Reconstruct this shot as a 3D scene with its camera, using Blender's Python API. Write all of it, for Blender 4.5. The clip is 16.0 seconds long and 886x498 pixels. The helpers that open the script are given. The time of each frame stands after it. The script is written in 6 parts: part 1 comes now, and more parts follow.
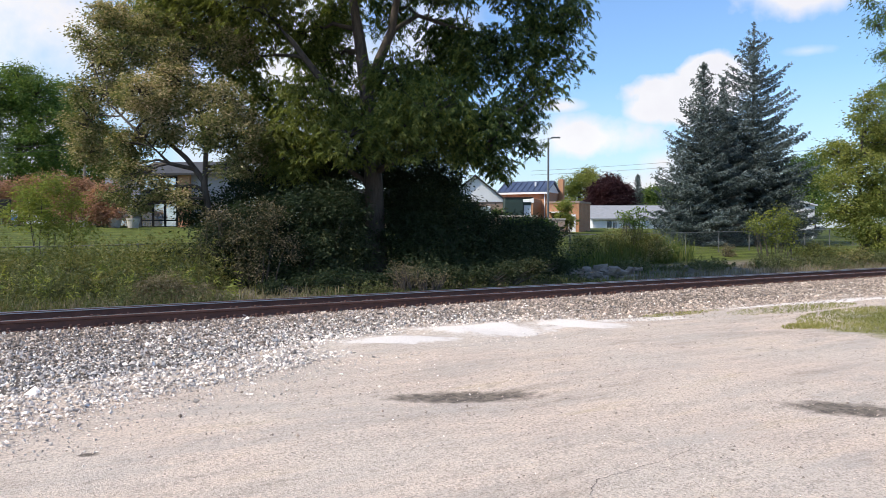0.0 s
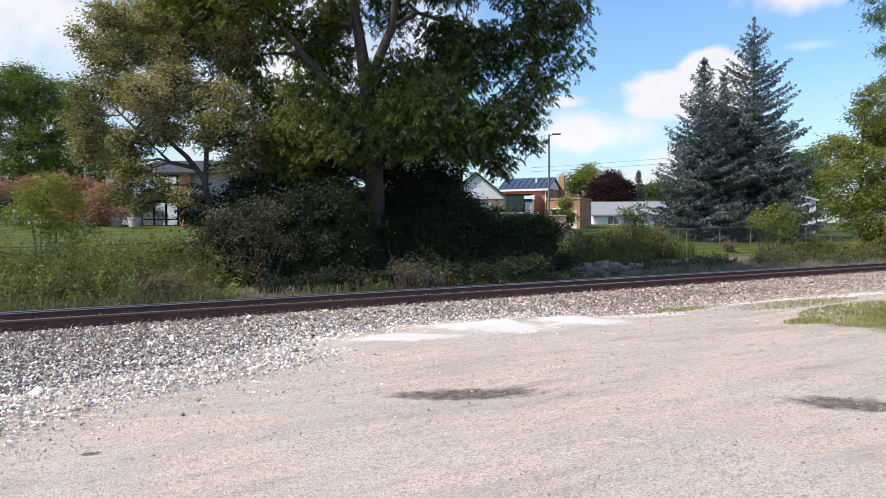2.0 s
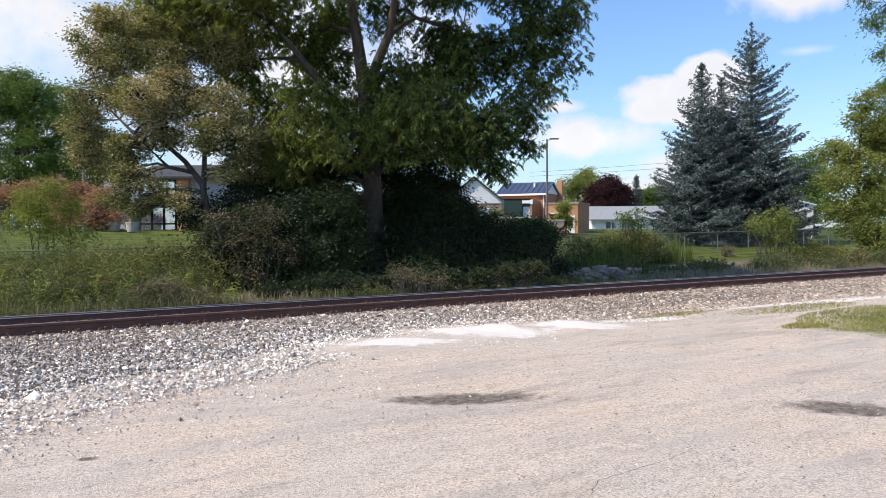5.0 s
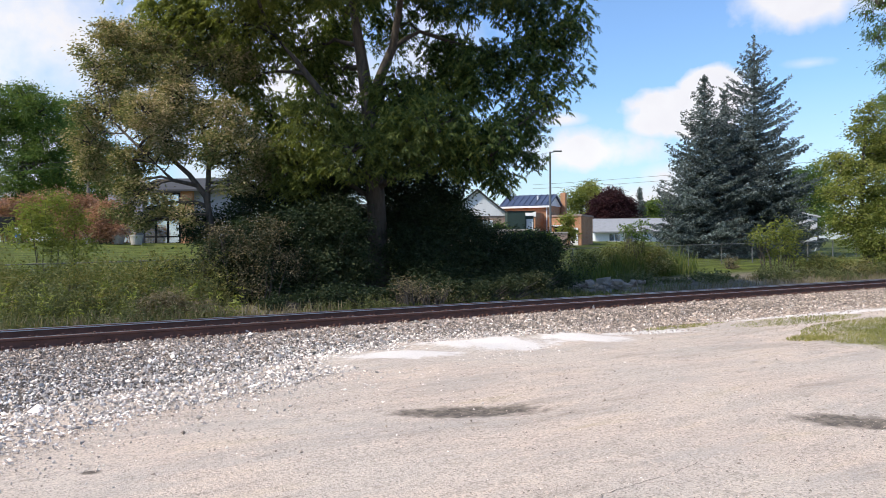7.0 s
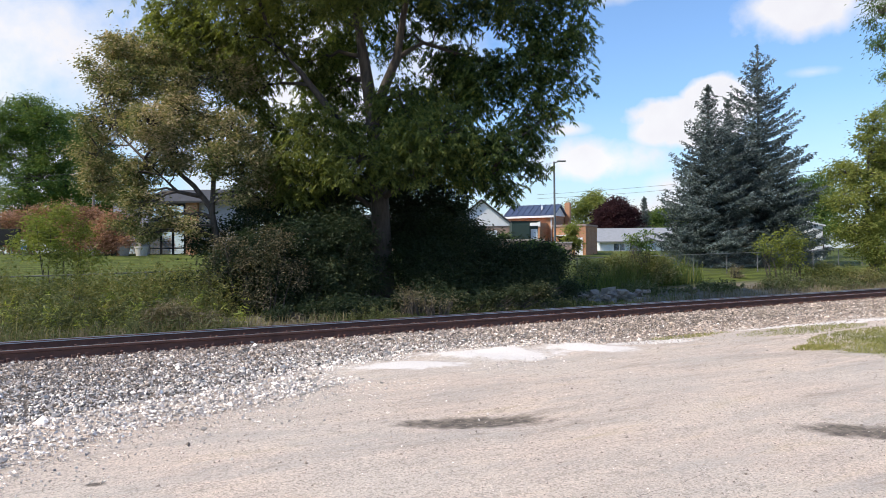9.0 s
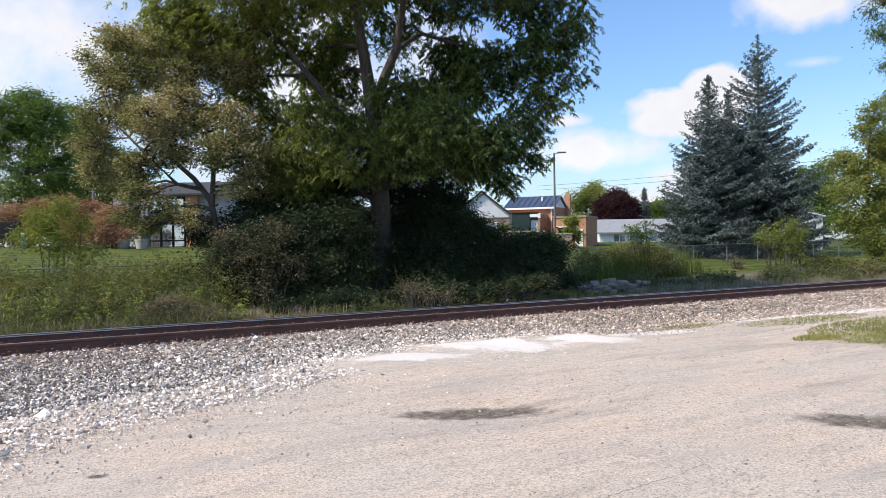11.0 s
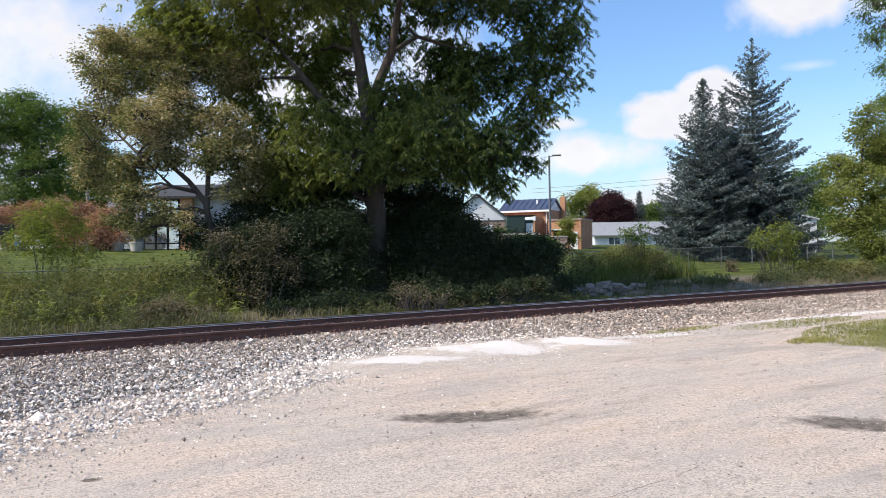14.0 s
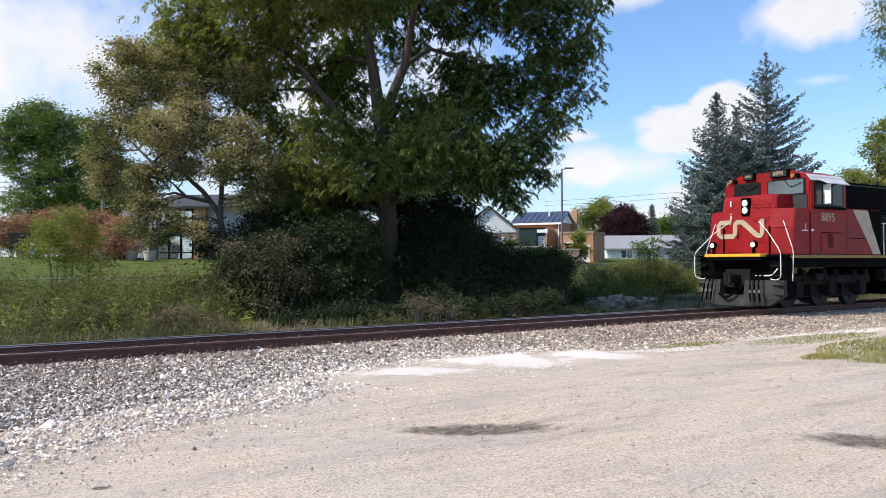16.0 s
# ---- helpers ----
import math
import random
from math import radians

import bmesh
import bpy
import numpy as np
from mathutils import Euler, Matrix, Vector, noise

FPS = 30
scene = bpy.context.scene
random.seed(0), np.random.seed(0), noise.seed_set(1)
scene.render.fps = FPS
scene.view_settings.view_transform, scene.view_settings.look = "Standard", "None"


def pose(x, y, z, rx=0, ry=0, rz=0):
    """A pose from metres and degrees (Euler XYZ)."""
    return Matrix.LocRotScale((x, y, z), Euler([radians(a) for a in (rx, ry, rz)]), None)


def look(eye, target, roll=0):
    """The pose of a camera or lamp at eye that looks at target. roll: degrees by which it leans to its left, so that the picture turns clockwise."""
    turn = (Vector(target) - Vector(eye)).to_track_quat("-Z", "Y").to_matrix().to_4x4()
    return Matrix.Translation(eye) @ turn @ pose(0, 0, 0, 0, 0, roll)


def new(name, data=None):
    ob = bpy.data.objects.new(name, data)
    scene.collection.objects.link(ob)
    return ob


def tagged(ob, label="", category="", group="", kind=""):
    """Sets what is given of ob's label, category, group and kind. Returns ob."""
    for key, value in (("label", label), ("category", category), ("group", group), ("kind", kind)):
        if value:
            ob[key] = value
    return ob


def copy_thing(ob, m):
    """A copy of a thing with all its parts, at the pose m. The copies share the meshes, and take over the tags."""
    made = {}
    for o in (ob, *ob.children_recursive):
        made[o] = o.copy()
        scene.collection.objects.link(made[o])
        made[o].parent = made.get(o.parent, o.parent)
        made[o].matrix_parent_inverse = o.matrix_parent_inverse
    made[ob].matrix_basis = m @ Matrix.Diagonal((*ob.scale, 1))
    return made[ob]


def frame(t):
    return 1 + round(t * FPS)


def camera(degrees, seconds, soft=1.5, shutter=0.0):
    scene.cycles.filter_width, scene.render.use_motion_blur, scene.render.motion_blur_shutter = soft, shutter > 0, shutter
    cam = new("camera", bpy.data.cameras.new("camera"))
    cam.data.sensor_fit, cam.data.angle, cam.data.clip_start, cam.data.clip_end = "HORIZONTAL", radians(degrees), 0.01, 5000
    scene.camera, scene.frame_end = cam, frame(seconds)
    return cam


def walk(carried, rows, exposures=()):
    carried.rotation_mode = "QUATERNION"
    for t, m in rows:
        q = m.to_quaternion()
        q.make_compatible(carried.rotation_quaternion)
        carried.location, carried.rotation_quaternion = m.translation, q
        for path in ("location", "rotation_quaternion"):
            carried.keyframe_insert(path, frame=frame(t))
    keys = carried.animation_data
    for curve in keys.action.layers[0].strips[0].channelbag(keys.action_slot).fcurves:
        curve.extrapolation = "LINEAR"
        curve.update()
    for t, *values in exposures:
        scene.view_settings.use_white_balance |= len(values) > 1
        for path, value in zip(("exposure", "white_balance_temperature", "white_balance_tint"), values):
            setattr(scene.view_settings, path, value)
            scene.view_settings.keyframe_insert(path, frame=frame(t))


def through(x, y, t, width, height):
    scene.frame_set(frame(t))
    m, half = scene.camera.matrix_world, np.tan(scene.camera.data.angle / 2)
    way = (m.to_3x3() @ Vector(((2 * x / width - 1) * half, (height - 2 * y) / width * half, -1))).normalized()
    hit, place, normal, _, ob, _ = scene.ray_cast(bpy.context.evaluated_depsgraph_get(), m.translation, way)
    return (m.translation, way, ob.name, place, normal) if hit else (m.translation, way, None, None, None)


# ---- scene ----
cam = camera(60.29, 16.0, 0.7)
EYE = Vector((0.0, 0.0, 1.75))


def aim(yaw, pitch, roll):
    """The hand-held camera turns about one standpoint: degrees right of +Y, upwards, and of lean."""
    y, p = radians(yaw), radians(pitch)
    return look(EYE, EYE + Vector((math.sin(y) * math.cos(p), math.cos(y) * math.cos(p), math.sin(p))), roll)


walk(cam, [
    (0, aim(33.500, -1.315, 0.000)),
    (0.5, aim(33.446, -1.306, -0.113)),
    (1, aim(33.424, -1.364, -0.245)),
    (1.5, aim(33.395, -1.459, -0.362)),
    (2, aim(33.414, -1.521, -0.346)),
    (2.5, aim(33.475, -1.454, -0.334)),
    (3, aim(33.511, -1.324, -0.249)),
    (3.5, aim(33.567, -1.221, -0.257)),
    (4, aim(33.597, -1.210, -0.303)),
    (6.5, aim(33.390, -0.644, -0.412)),
    (7, aim(33.308, -0.239, -0.418)),
    (7.5, aim(33.253, 0.099, -0.417)),
    (8, aim(33.218, 0.357, -0.509)),
    (8.5, aim(33.113, 0.514, -0.584)),
    (9, aim(32.982, 0.538, -0.633)),
    (11.5, aim(33.020, -0.217, -0.899)),
    (12, aim(33.081, -0.274, -0.976)),
    (12.5, aim(33.140, -0.264, -0.945)),
    (13, aim(33.198, -0.201, -0.923)),
    (13.5, aim(33.264, -0.068, -0.840)),
    (14, aim(33.323, 0.117, -0.798)),
    (14.5, aim(33.324, 0.369, -0.679)),
    (15, aim(33.232, 0.631, -0.437)),
    (15.5, aim(32.927, 0.877, -0.330)),
    (16, aim(32.454, 1.011, -0.264)),
], exposures=[(0.0, 0.32, 7000, 10), (16.0, 0.32, 7000, 10)])

# ---- light: afternoon sun behind thin cloud, from along the track ----
SUN_FROM = Vector((-0.68, 0.10, 0.74)).normalized()
sun_data = bpy.data.lights.new("sun", "SUN")
sun_data.energy, sun_data.angle, sun_data.color = 4.2, radians(0.6), (1.0, 0.93, 0.82)
sun = new("sun", sun_data)
sun.rotation_mode = "QUATERNION"
sun.rotation_quaternion = SUN_FROM.to_track_quat("Z", "Y")


def make_world():
    w = bpy.data.worlds.new("sky")
    w.use_nodes = True
    scene.world = w
    nt = w.node_tree
    nt.nodes.clear()
    n = nt.nodes.new
    L = nt.links.new

    def m(op, a, b=None, clamp=False):
        k = n("ShaderNodeMath")
        k.operation, k.use_clamp = op, clamp
        for i, v in enumerate((a, b)):
            if v is None:
                continue
            if isinstance(v, (int, float)):
                k.inputs[i].default_value = v
            else:
                L(v, k.inputs[i])
        return k.outputs[0]

    sky = n("ShaderNodeTexSky")
    sky.sky_type, sky.sun_disc = "NISHITA", False
    sky.sun_elevation = math.asin(SUN_FROM.z)
    sky.sun_rotation = math.atan2(SUN_FROM.x, SUN_FROM.y)
    sky.air_density, sky.dust_density, sky.ozone_density = 1.0, 1.2, 1.0
    tc = n("ShaderNodeTexCoord")
    sep = n("ShaderNodeSeparateXYZ")
    L(tc.outputs["Generated"], sep.inputs[0])
    x, y, z = sep.outputs
    az = m("MULTIPLY", m("ARCTAN2", x, y), 57.2958)
    el = m("MULTIPLY", m("ARCSINE", z), 57.2958)
    # billowing edge
    nz = n("ShaderNodeTexNoise")
    nz.inputs["Scale"].default_value, nz.inputs["Detail"].default_value = 9.0, 9.0
    nz.inputs["Roughness"].default_value = 0.55
    L(tc.outputs["Generated"], nz.inputs["Vector"])
    fine = m("SUBTRACT", nz.outputs[0], 0.5)
    n2 = n("ShaderNodeTexNoise")
    n2.inputs["Scale"].default_value, n2.inputs["Detail"].default_value = 2.3, 5.0
    L(tc.outputs["Generated"], n2.inputs["Vector"])
    mask = None
    for a, e, ra, re, soft in CLOUDS:
        dx = m("DIVIDE", m("SUBTRACT", az, a), ra)
        dy = m("DIVIDE", m("SUBTRACT", el, e), re)
        d = m("SQRT", m("ADD", m("MULTIPLY", dx, dx), m("MULTIPLY", dy, dy)))
        d = m("ADD", d, m("MULTIPLY", fine, 2.6))
        v = m("DIVIDE", m("SUBTRACT", 1.0, d), soft, True)
        mask = v if mask is None else m("MAXIMUM", mask, v)
    # broken cumulus over the rest of the sky, and haze towards the horizon
    rest = m("MULTIPLY", m("SUBTRACT", m("ADD", n2.outputs[0], m("MULTIPLY", fine, 0.35)), 0.64), 5.0, True)
    away = m("MULTIPLY", m("SUBTRACT", m("ABSOLUTE", m("SUBTRACT", az, 40.0)), 38.0), 0.08, True)
    high = m("MULTIPLY", m("SUBTRACT", el, 22.0), 0.1, True)
    mask = m("MAXIMUM", mask, m("MULTIPLY", rest, m("MAXIMUM", away, high)))
    haze = m("MULTIPLY", m("SUBTRACT", 1.0, m("DIVIDE", el, 11.0)), 0.34, True)
    ramp = n("ShaderNodeMixRGB")
    ramp.inputs[1].default_value = (0.70, 0.71, 0.84, 1)
    ramp.inputs[2].default_value = (0.93, 0.97, 1.04, 1)
    L(m("ADD", m("MULTIPLY", fine, 1.6), 0.62, True), ramp.inputs[0])
    tint = n("ShaderNodeMixRGB")
    tint.blend_type = "MULTIPLY"
    tint.inputs[0].default_value = 1.0
    L(sky.outputs[0], tint.inputs[1])
    tint.inputs[2].default_value = SKY_TINT
    bg = n("ShaderNodeBackground")
    L(tint.outputs[0], bg.inputs[0])
    bg.inputs[1].default_value = SKY_STRENGTH
    cl = n("ShaderNodeBackground")
    L(ramp.outputs[0], cl.inputs[0])
    cl.inputs[1].default_value = CLOUD_STRENGTH
    mx = n("ShaderNodeMixShader")
    L(m("MULTIPLY", m("MAXIMUM", mask, haze), 0.96), mx.inputs[0])
    L(bg.outputs[0], mx.inputs[1])
    L(cl.outputs[0], mx.inputs[2])
    out = n("ShaderNodeOutputWorld")
    L(mx.outputs[0], out.inputs[0])


SKY_STRENGTH, CLOUD_STRENGTH, SKY_TINT = 0.14, 0.88, (0.78, 1.04, 1.36, 1)
# azimuth, elevation, half width, half height (degrees), softness
CLOUDS = [
    (51.0, 9.4, 4.4, 1.9, 0.35), (52.6, 11.0, 2.4, 1.6, 0.35), (54.6, 10.2, 1.8, 1.1, 0.7), (48.6, 8.8, 2.2, 1.3, 0.5),
    (43.8, 6.7, 6.4, 2.0, 0.5), (42.3, 9.2, 2.0, 0.6, 0.9), (45.5, 3.2, 9.5, 2.6, 1.1), (49.5, 5.0, 3.6, 1.3, 1.2), (59.0, 12.0, 2.2, 0.5, 1.6),
    (58.5, 16.3, 4.9, 2.2, 0.6), (63.0, 15.6, 2.4, 1.2, 0.9), (46.5, 18.6, 3.6, 1.0, 1.0),
    (3.0, 12.0, 14.0, 17.0, 0.8), (22.0, 11.0, 13.0, 11.0, 1.0), (31.0, 14.5, 5.0, 4.5, 1.0),
]
make_world()

# ---- materials ----
def mat_new(name):
    mt = bpy.data.materials.new(name)
    mt.use_nodes = True
    nt = mt.node_tree
    nt.nodes.clear()
    return mt, nt, nt.nodes.new, nt.links.new


def noise_of(nt, coord, scale, detail=4.0, rough=0.55):
    k = nt.nodes.new("ShaderNodeTexNoise")
    k.inputs["Scale"].default_value, k.inputs["Detail"].default_value = scale, detail
    k.inputs["Roughness"].default_value = rough
    nt.links.new(coord, k.inputs["Vector"])
    return k.outputs[0]


def ramp_of(nt, fac, stops):
    k = nt.nodes.new("ShaderNodeValToRGB")
    el = k.color_ramp.elements
    while len(el) < len(stops):
        el.new(0.5)
    for e, (p, c) in zip(el, stops):
        e.position, e.color = p, (*c, 1) if len(c) == 3 else c
    nt.links.new(fac, k.inputs[0])
    return k.outputs[0]


def mix_of(nt, fac, a, b, blend="MIX"):
    k = nt.nodes.new("ShaderNodeMixRGB")
    k.blend_type = blend
    for i, v in enumerate((fac, a, b)):
        if isinstance(v, (int, float)):
            k.inputs[i].default_value = v if i == 0 else (v, v, v, 1)
        elif isinstance(v, tuple):
            k.inputs[i].default_value = (*v, 1)
        else:
            nt.links.new(v, k.inputs[i])
    return k.outputs[0]


def math_of(nt, op, a, b=0.0, clamp=False):
    k = nt.nodes.new("ShaderNodeMath")
    k.operation, k.use_clamp = op, clamp
    for i, v in enumerate((a, b)):
        if isinstance(v, (int, float)):
            k.inputs[i].default_value = v
        else:
            nt.links.new(v, k.inputs[i])
    return k.outputs[0]


def surface(name, base, dark=None, rough=0.7, metal=0.0, scale=6.0, bump=0.15, bump_scale=60.0, coat=0.0,
            stain=None, per="", emit=0.0, stretch=(1, 1, 1), spec=0.5):
    """A painted, stony or metal surface: broad stain, fine grain, bump, and spread between pieces."""
    mt, nt, n, L = mat_new(name)
    tc = n("ShaderNodeTexCoord")
    mp = n("ShaderNodeMapping")
    mp.inputs["Scale"].default_value = stretch
    L(tc.outputs["Object"], mp.inputs[0])
    co = mp.outputs[0]
    dark = dark or tuple(c * 0.7 for c in base)
    col = ramp_of(nt, noise_of(nt, co, scale, 6.0, 0.6), [(0.32, dark), (0.62, base)])
    fine = noise_of(nt, co, bump_scale, 3.0)
    col = mix_of(nt, 0.35, col, ramp_of(nt, fine, [(0.3, tuple(c * 0.75 for c in base)), (0.7, tuple(min(1, c * 1.15) for c in base))]))
    if stain:
        col = mix_of(nt, ramp_of(nt, noise_of(nt, co, scale * 0.35, 5.0, 0.65), [(0.5, (0, 0, 0)), (0.68, (0.75, 0.75, 0.75))]), col, stain)
    if per:
        src = n("ShaderNodeObjectInfo").outputs["Random"] if per == "object" else n("ShaderNodeNewGeometry").outputs["Random Per Island"]
        col = mix_of(nt, 0.75, col, ramp_of(nt, src, [(0.0, (0.16, 0.155, 0.155)), (0.45, (0.52, 0.50, 0.49)), (0.78, (1.05, 1.02, 0.99)), (1.0, (1.65, 1.6, 1.55))]), "MULTIPLY")
    b = n("ShaderNodeBsdfPrincipled")
    L(col, b.inputs["Base Color"])
    L(math_of(nt, "ADD", math_of(nt, "MULTIPLY", fine, 0.2), rough - 0.1), b.inputs["Roughness"])
    b.inputs["Metallic"].default_value = metal
    b.inputs["Coat Weight"].default_value = coat
    b.inputs["Specular IOR Level"].default_value = spec
    if emit:
        L(col, b.inputs["Emission Color"])
        b.inputs["Emission Strength"].default_value = emit
    if bump:
        bp = n("ShaderNodeBump")
        bp.inputs["Strength"].default_value, bp.inputs["Distance"].default_value = bump, 0.02
        L(fine, bp.inputs["Height"])
        L(bp.outputs[0], b.inputs["Normal"])
    o = n("ShaderNodeOutputMaterial")
    L(b.outputs[0], o.inputs[0])
    return mt


def foliage(name, stops, through=0.35, rough=0.6, patch=0.35, sunlit_side=None):
    """Leaves: colour spread from leaf to leaf and from clump to clump, with light passing through them."""
    mt, nt, n, L = mat_new(name)
    tc = n("ShaderNodeTexCoord")
    rnd = n("ShaderNodeNewGeometry").outputs["Random Per Island"]
    big = noise_of(nt, tc.outputs["Object"], patch, 3.0)
    f = math_of(nt, "ADD", math_of(nt, "MULTIPLY", rnd, 0.55), math_of(nt, "MULTIPLY", math_of(nt, "SUBTRACT", big, 0.28), 1.1), True)
    col = ramp_of(nt, f, stops)
    if sunlit_side:
        # sunlit yellow painted on one side of the crown: from x, to x, colour
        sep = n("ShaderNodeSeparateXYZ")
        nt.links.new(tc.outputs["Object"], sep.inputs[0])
        k = math_of(nt, "DIVIDE", math_of(nt, "SUBTRACT", sunlit_side[0], sep.outputs[0]), sunlit_side[0] - sunlit_side[1], True)
        col = mix_of(nt, math_of(nt, "MULTIPLY", k, math_of(nt, "ADD", math_of(nt, "MULTIPLY", rnd, 0.7), 0.3)), col, sunlit_side[2])
    b = n("ShaderNodeBsdfPrincipled")
    b.inputs["Roughness"].default_value = rough
    b.inputs["Specular IOR Level"].default_value = 0.3
    L(col, b.inputs["Base Color"])
    t = n("ShaderNodeBsdfTranslucent")
    L(mix_of(nt, 1.0, col, (1.15, 1.2, 0.6), "MULTIPLY"), t.inputs[0])
    mx = n("ShaderNodeMixShader")
    mx.inputs[0].default_value = through
    L(b.outputs[0], mx.inputs[1])
    L(t.outputs[0], mx.inputs[2])
    o = n("ShaderNodeOutputMaterial")
    L(mx.outputs[0], o.inputs[0])
    return mt


M = {}
M["ballast"] = surface("crushed_stone", (0.52, 0.425, 0.36), (0.24, 0.19, 0.155), 0.9, scale=8, bump_scale=90, per="island")
# bed colour darkened to hold the shade in gaps between stones
M["ballast_bed"] = surface("dark_gap_bed", (0.105, 0.086, 0.073), (0.03, 0.025, 0.021), 0.95, scale=14, bump=0.8, bump_scale=28)
M["chalk"] = surface("limestone_chips", (0.86, 0.79, 0.735), (0.62, 0.56, 0.51), 0.95, scale=9, bump=0.3, per="island")
M["rail"] = surface("rusted_rail_steel", (0.15, 0.068, 0.05), (0.075, 0.036, 0.028), 0.8, 0.0, scale=5, bump=0.2, bump_scale=40)
M["rail_top"] = surface("polished_rail_head", (0.50, 0.49, 0.48), (0.30, 0.29, 0.285), 0.36, 1.0, scale=3, bump=0.03)
M["tie"] = surface("weathered_tie_wood", (0.10, 0.085, 0.075), (0.04, 0.033, 0.03), 0.9, scale=5, bump=0.5, bump_scale=30, stretch=(3, 0.4, 1), per="object")
M["bark"] = surface("furrowed_bark", (0.085, 0.072, 0.062), (0.028, 0.024, 0.021), 0.95, scale=5, bump=1.0, bump_scale=16, stretch=(2.4, 2.4, 0.45))
# the yellow on the low-x side stands for sunlit leaves
M["leaf_main"] = foliage("leaf_deep_green", [(0.0, (0.010, 0.025, 0.011)), (0.4, (0.044, 0.080, 0.029)), (0.70, (0.12, 0.168, 0.05)), (1.0, (0.30, 0.31, 0.08))], through=0.46, sunlit_side=(1.5, -5.0, (0.27, 0.285, 0.075)))
M["leaf_autumn"] = foliage("leaf_turning_olive_brown", [(0.0, (0.05, 0.078, 0.03)), (0.34, (0.135, 0.158, 0.06)), (0.58, (0.30, 0.265, 0.13)), (0.88, (0.64, 0.50, 0.36))], through=0.36)
M["leaf_bramble"] = foliage("leaf_dusky_bramble", [(0.0, (0.02, 0.028, 0.014)), (0.5, (0.07, 0.068, 0.035)), (1.0, (0.36, 0.28, 0.20))], through=0.25)
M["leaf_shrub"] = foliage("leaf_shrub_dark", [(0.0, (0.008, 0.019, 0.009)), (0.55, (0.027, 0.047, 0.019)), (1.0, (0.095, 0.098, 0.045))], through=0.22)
M["leaf_lime"] = foliage("leaf_yellow_green", [(0.0, (0.06, 0.092, 0.025)), (0.5, (0.20, 0.235, 0.06)), (1.0, (0.44, 0.42, 0.13))], through=0.45)
M["leaf_mid"] = foliage("leaf_mid_green", [(0.0, (0.028, 0.068, 0.02)), (0.5, (0.095, 0.165, 0.042)), (1.0, (0.24, 0.29, 0.075))])
M["leaf_red"] = foliage("leaf_rust_red", [(0.0, (0.11, 0.072, 0.048)), (0.45, (0.31, 0.165, 0.12)), (1.0, (0.58, 0.34, 0.27))], through=0.4)
M["leaf_purple"] = foliage("leaf_dark_purple", [(0.0, (0.018, 0.006, 0.009)), (0.6, (0.045, 0.013, 0.017)), (1.0, (0.085, 0.028, 0.03))], through=0.2)
M["needle"] = foliage("blue_spruce_needles", [(0.0, (0.012, 0.021, 0.02)), (0.5, (0.075, 0.104, 0.104)), (1.0, (0.30, 0.35, 0.345))], through=0.08)
M["grass"] = foliage("grass_blades", [(0.0, (0.04, 0.066, 0.014)), (0.5, (0.10, 0.14, 0.032)), (1.0, (0.24, 0.23, 0.08))])
M["turf"] = foliage("trampled_turf", [(0.0, (0.10, 0.12, 0.03)), (0.5, (0.22, 0.22, 0.06)), (1.0, (0.42, 0.36, 0.15))])
M["weed_dull"] = foliage("weeds_dull_green", [(0.0, (0.03, 0.044, 0.02)), (0.45, (0.085, 0.105, 0.04)), (0.78, (0.17, 0.165, 0.075)), (1.0, (0.36, 0.30, 0.19))])
M["straw"] = foliage("dry_straw_weeds", [(0.0, (0.09, 0.075, 0.045)), (0.5, (0.19, 0.155, 0.10)), (1.0, (0.32, 0.27, 0.20))])
M["weed"] = foliage("weeds_green_olive", [(0.0, (0.045, 0.06, 0.02)), (0.45, (0.125, 0.14, 0.042)), (0.75, (0.23, 0.21, 0.08)), (1.0, (0.42, 0.36, 0.21))])


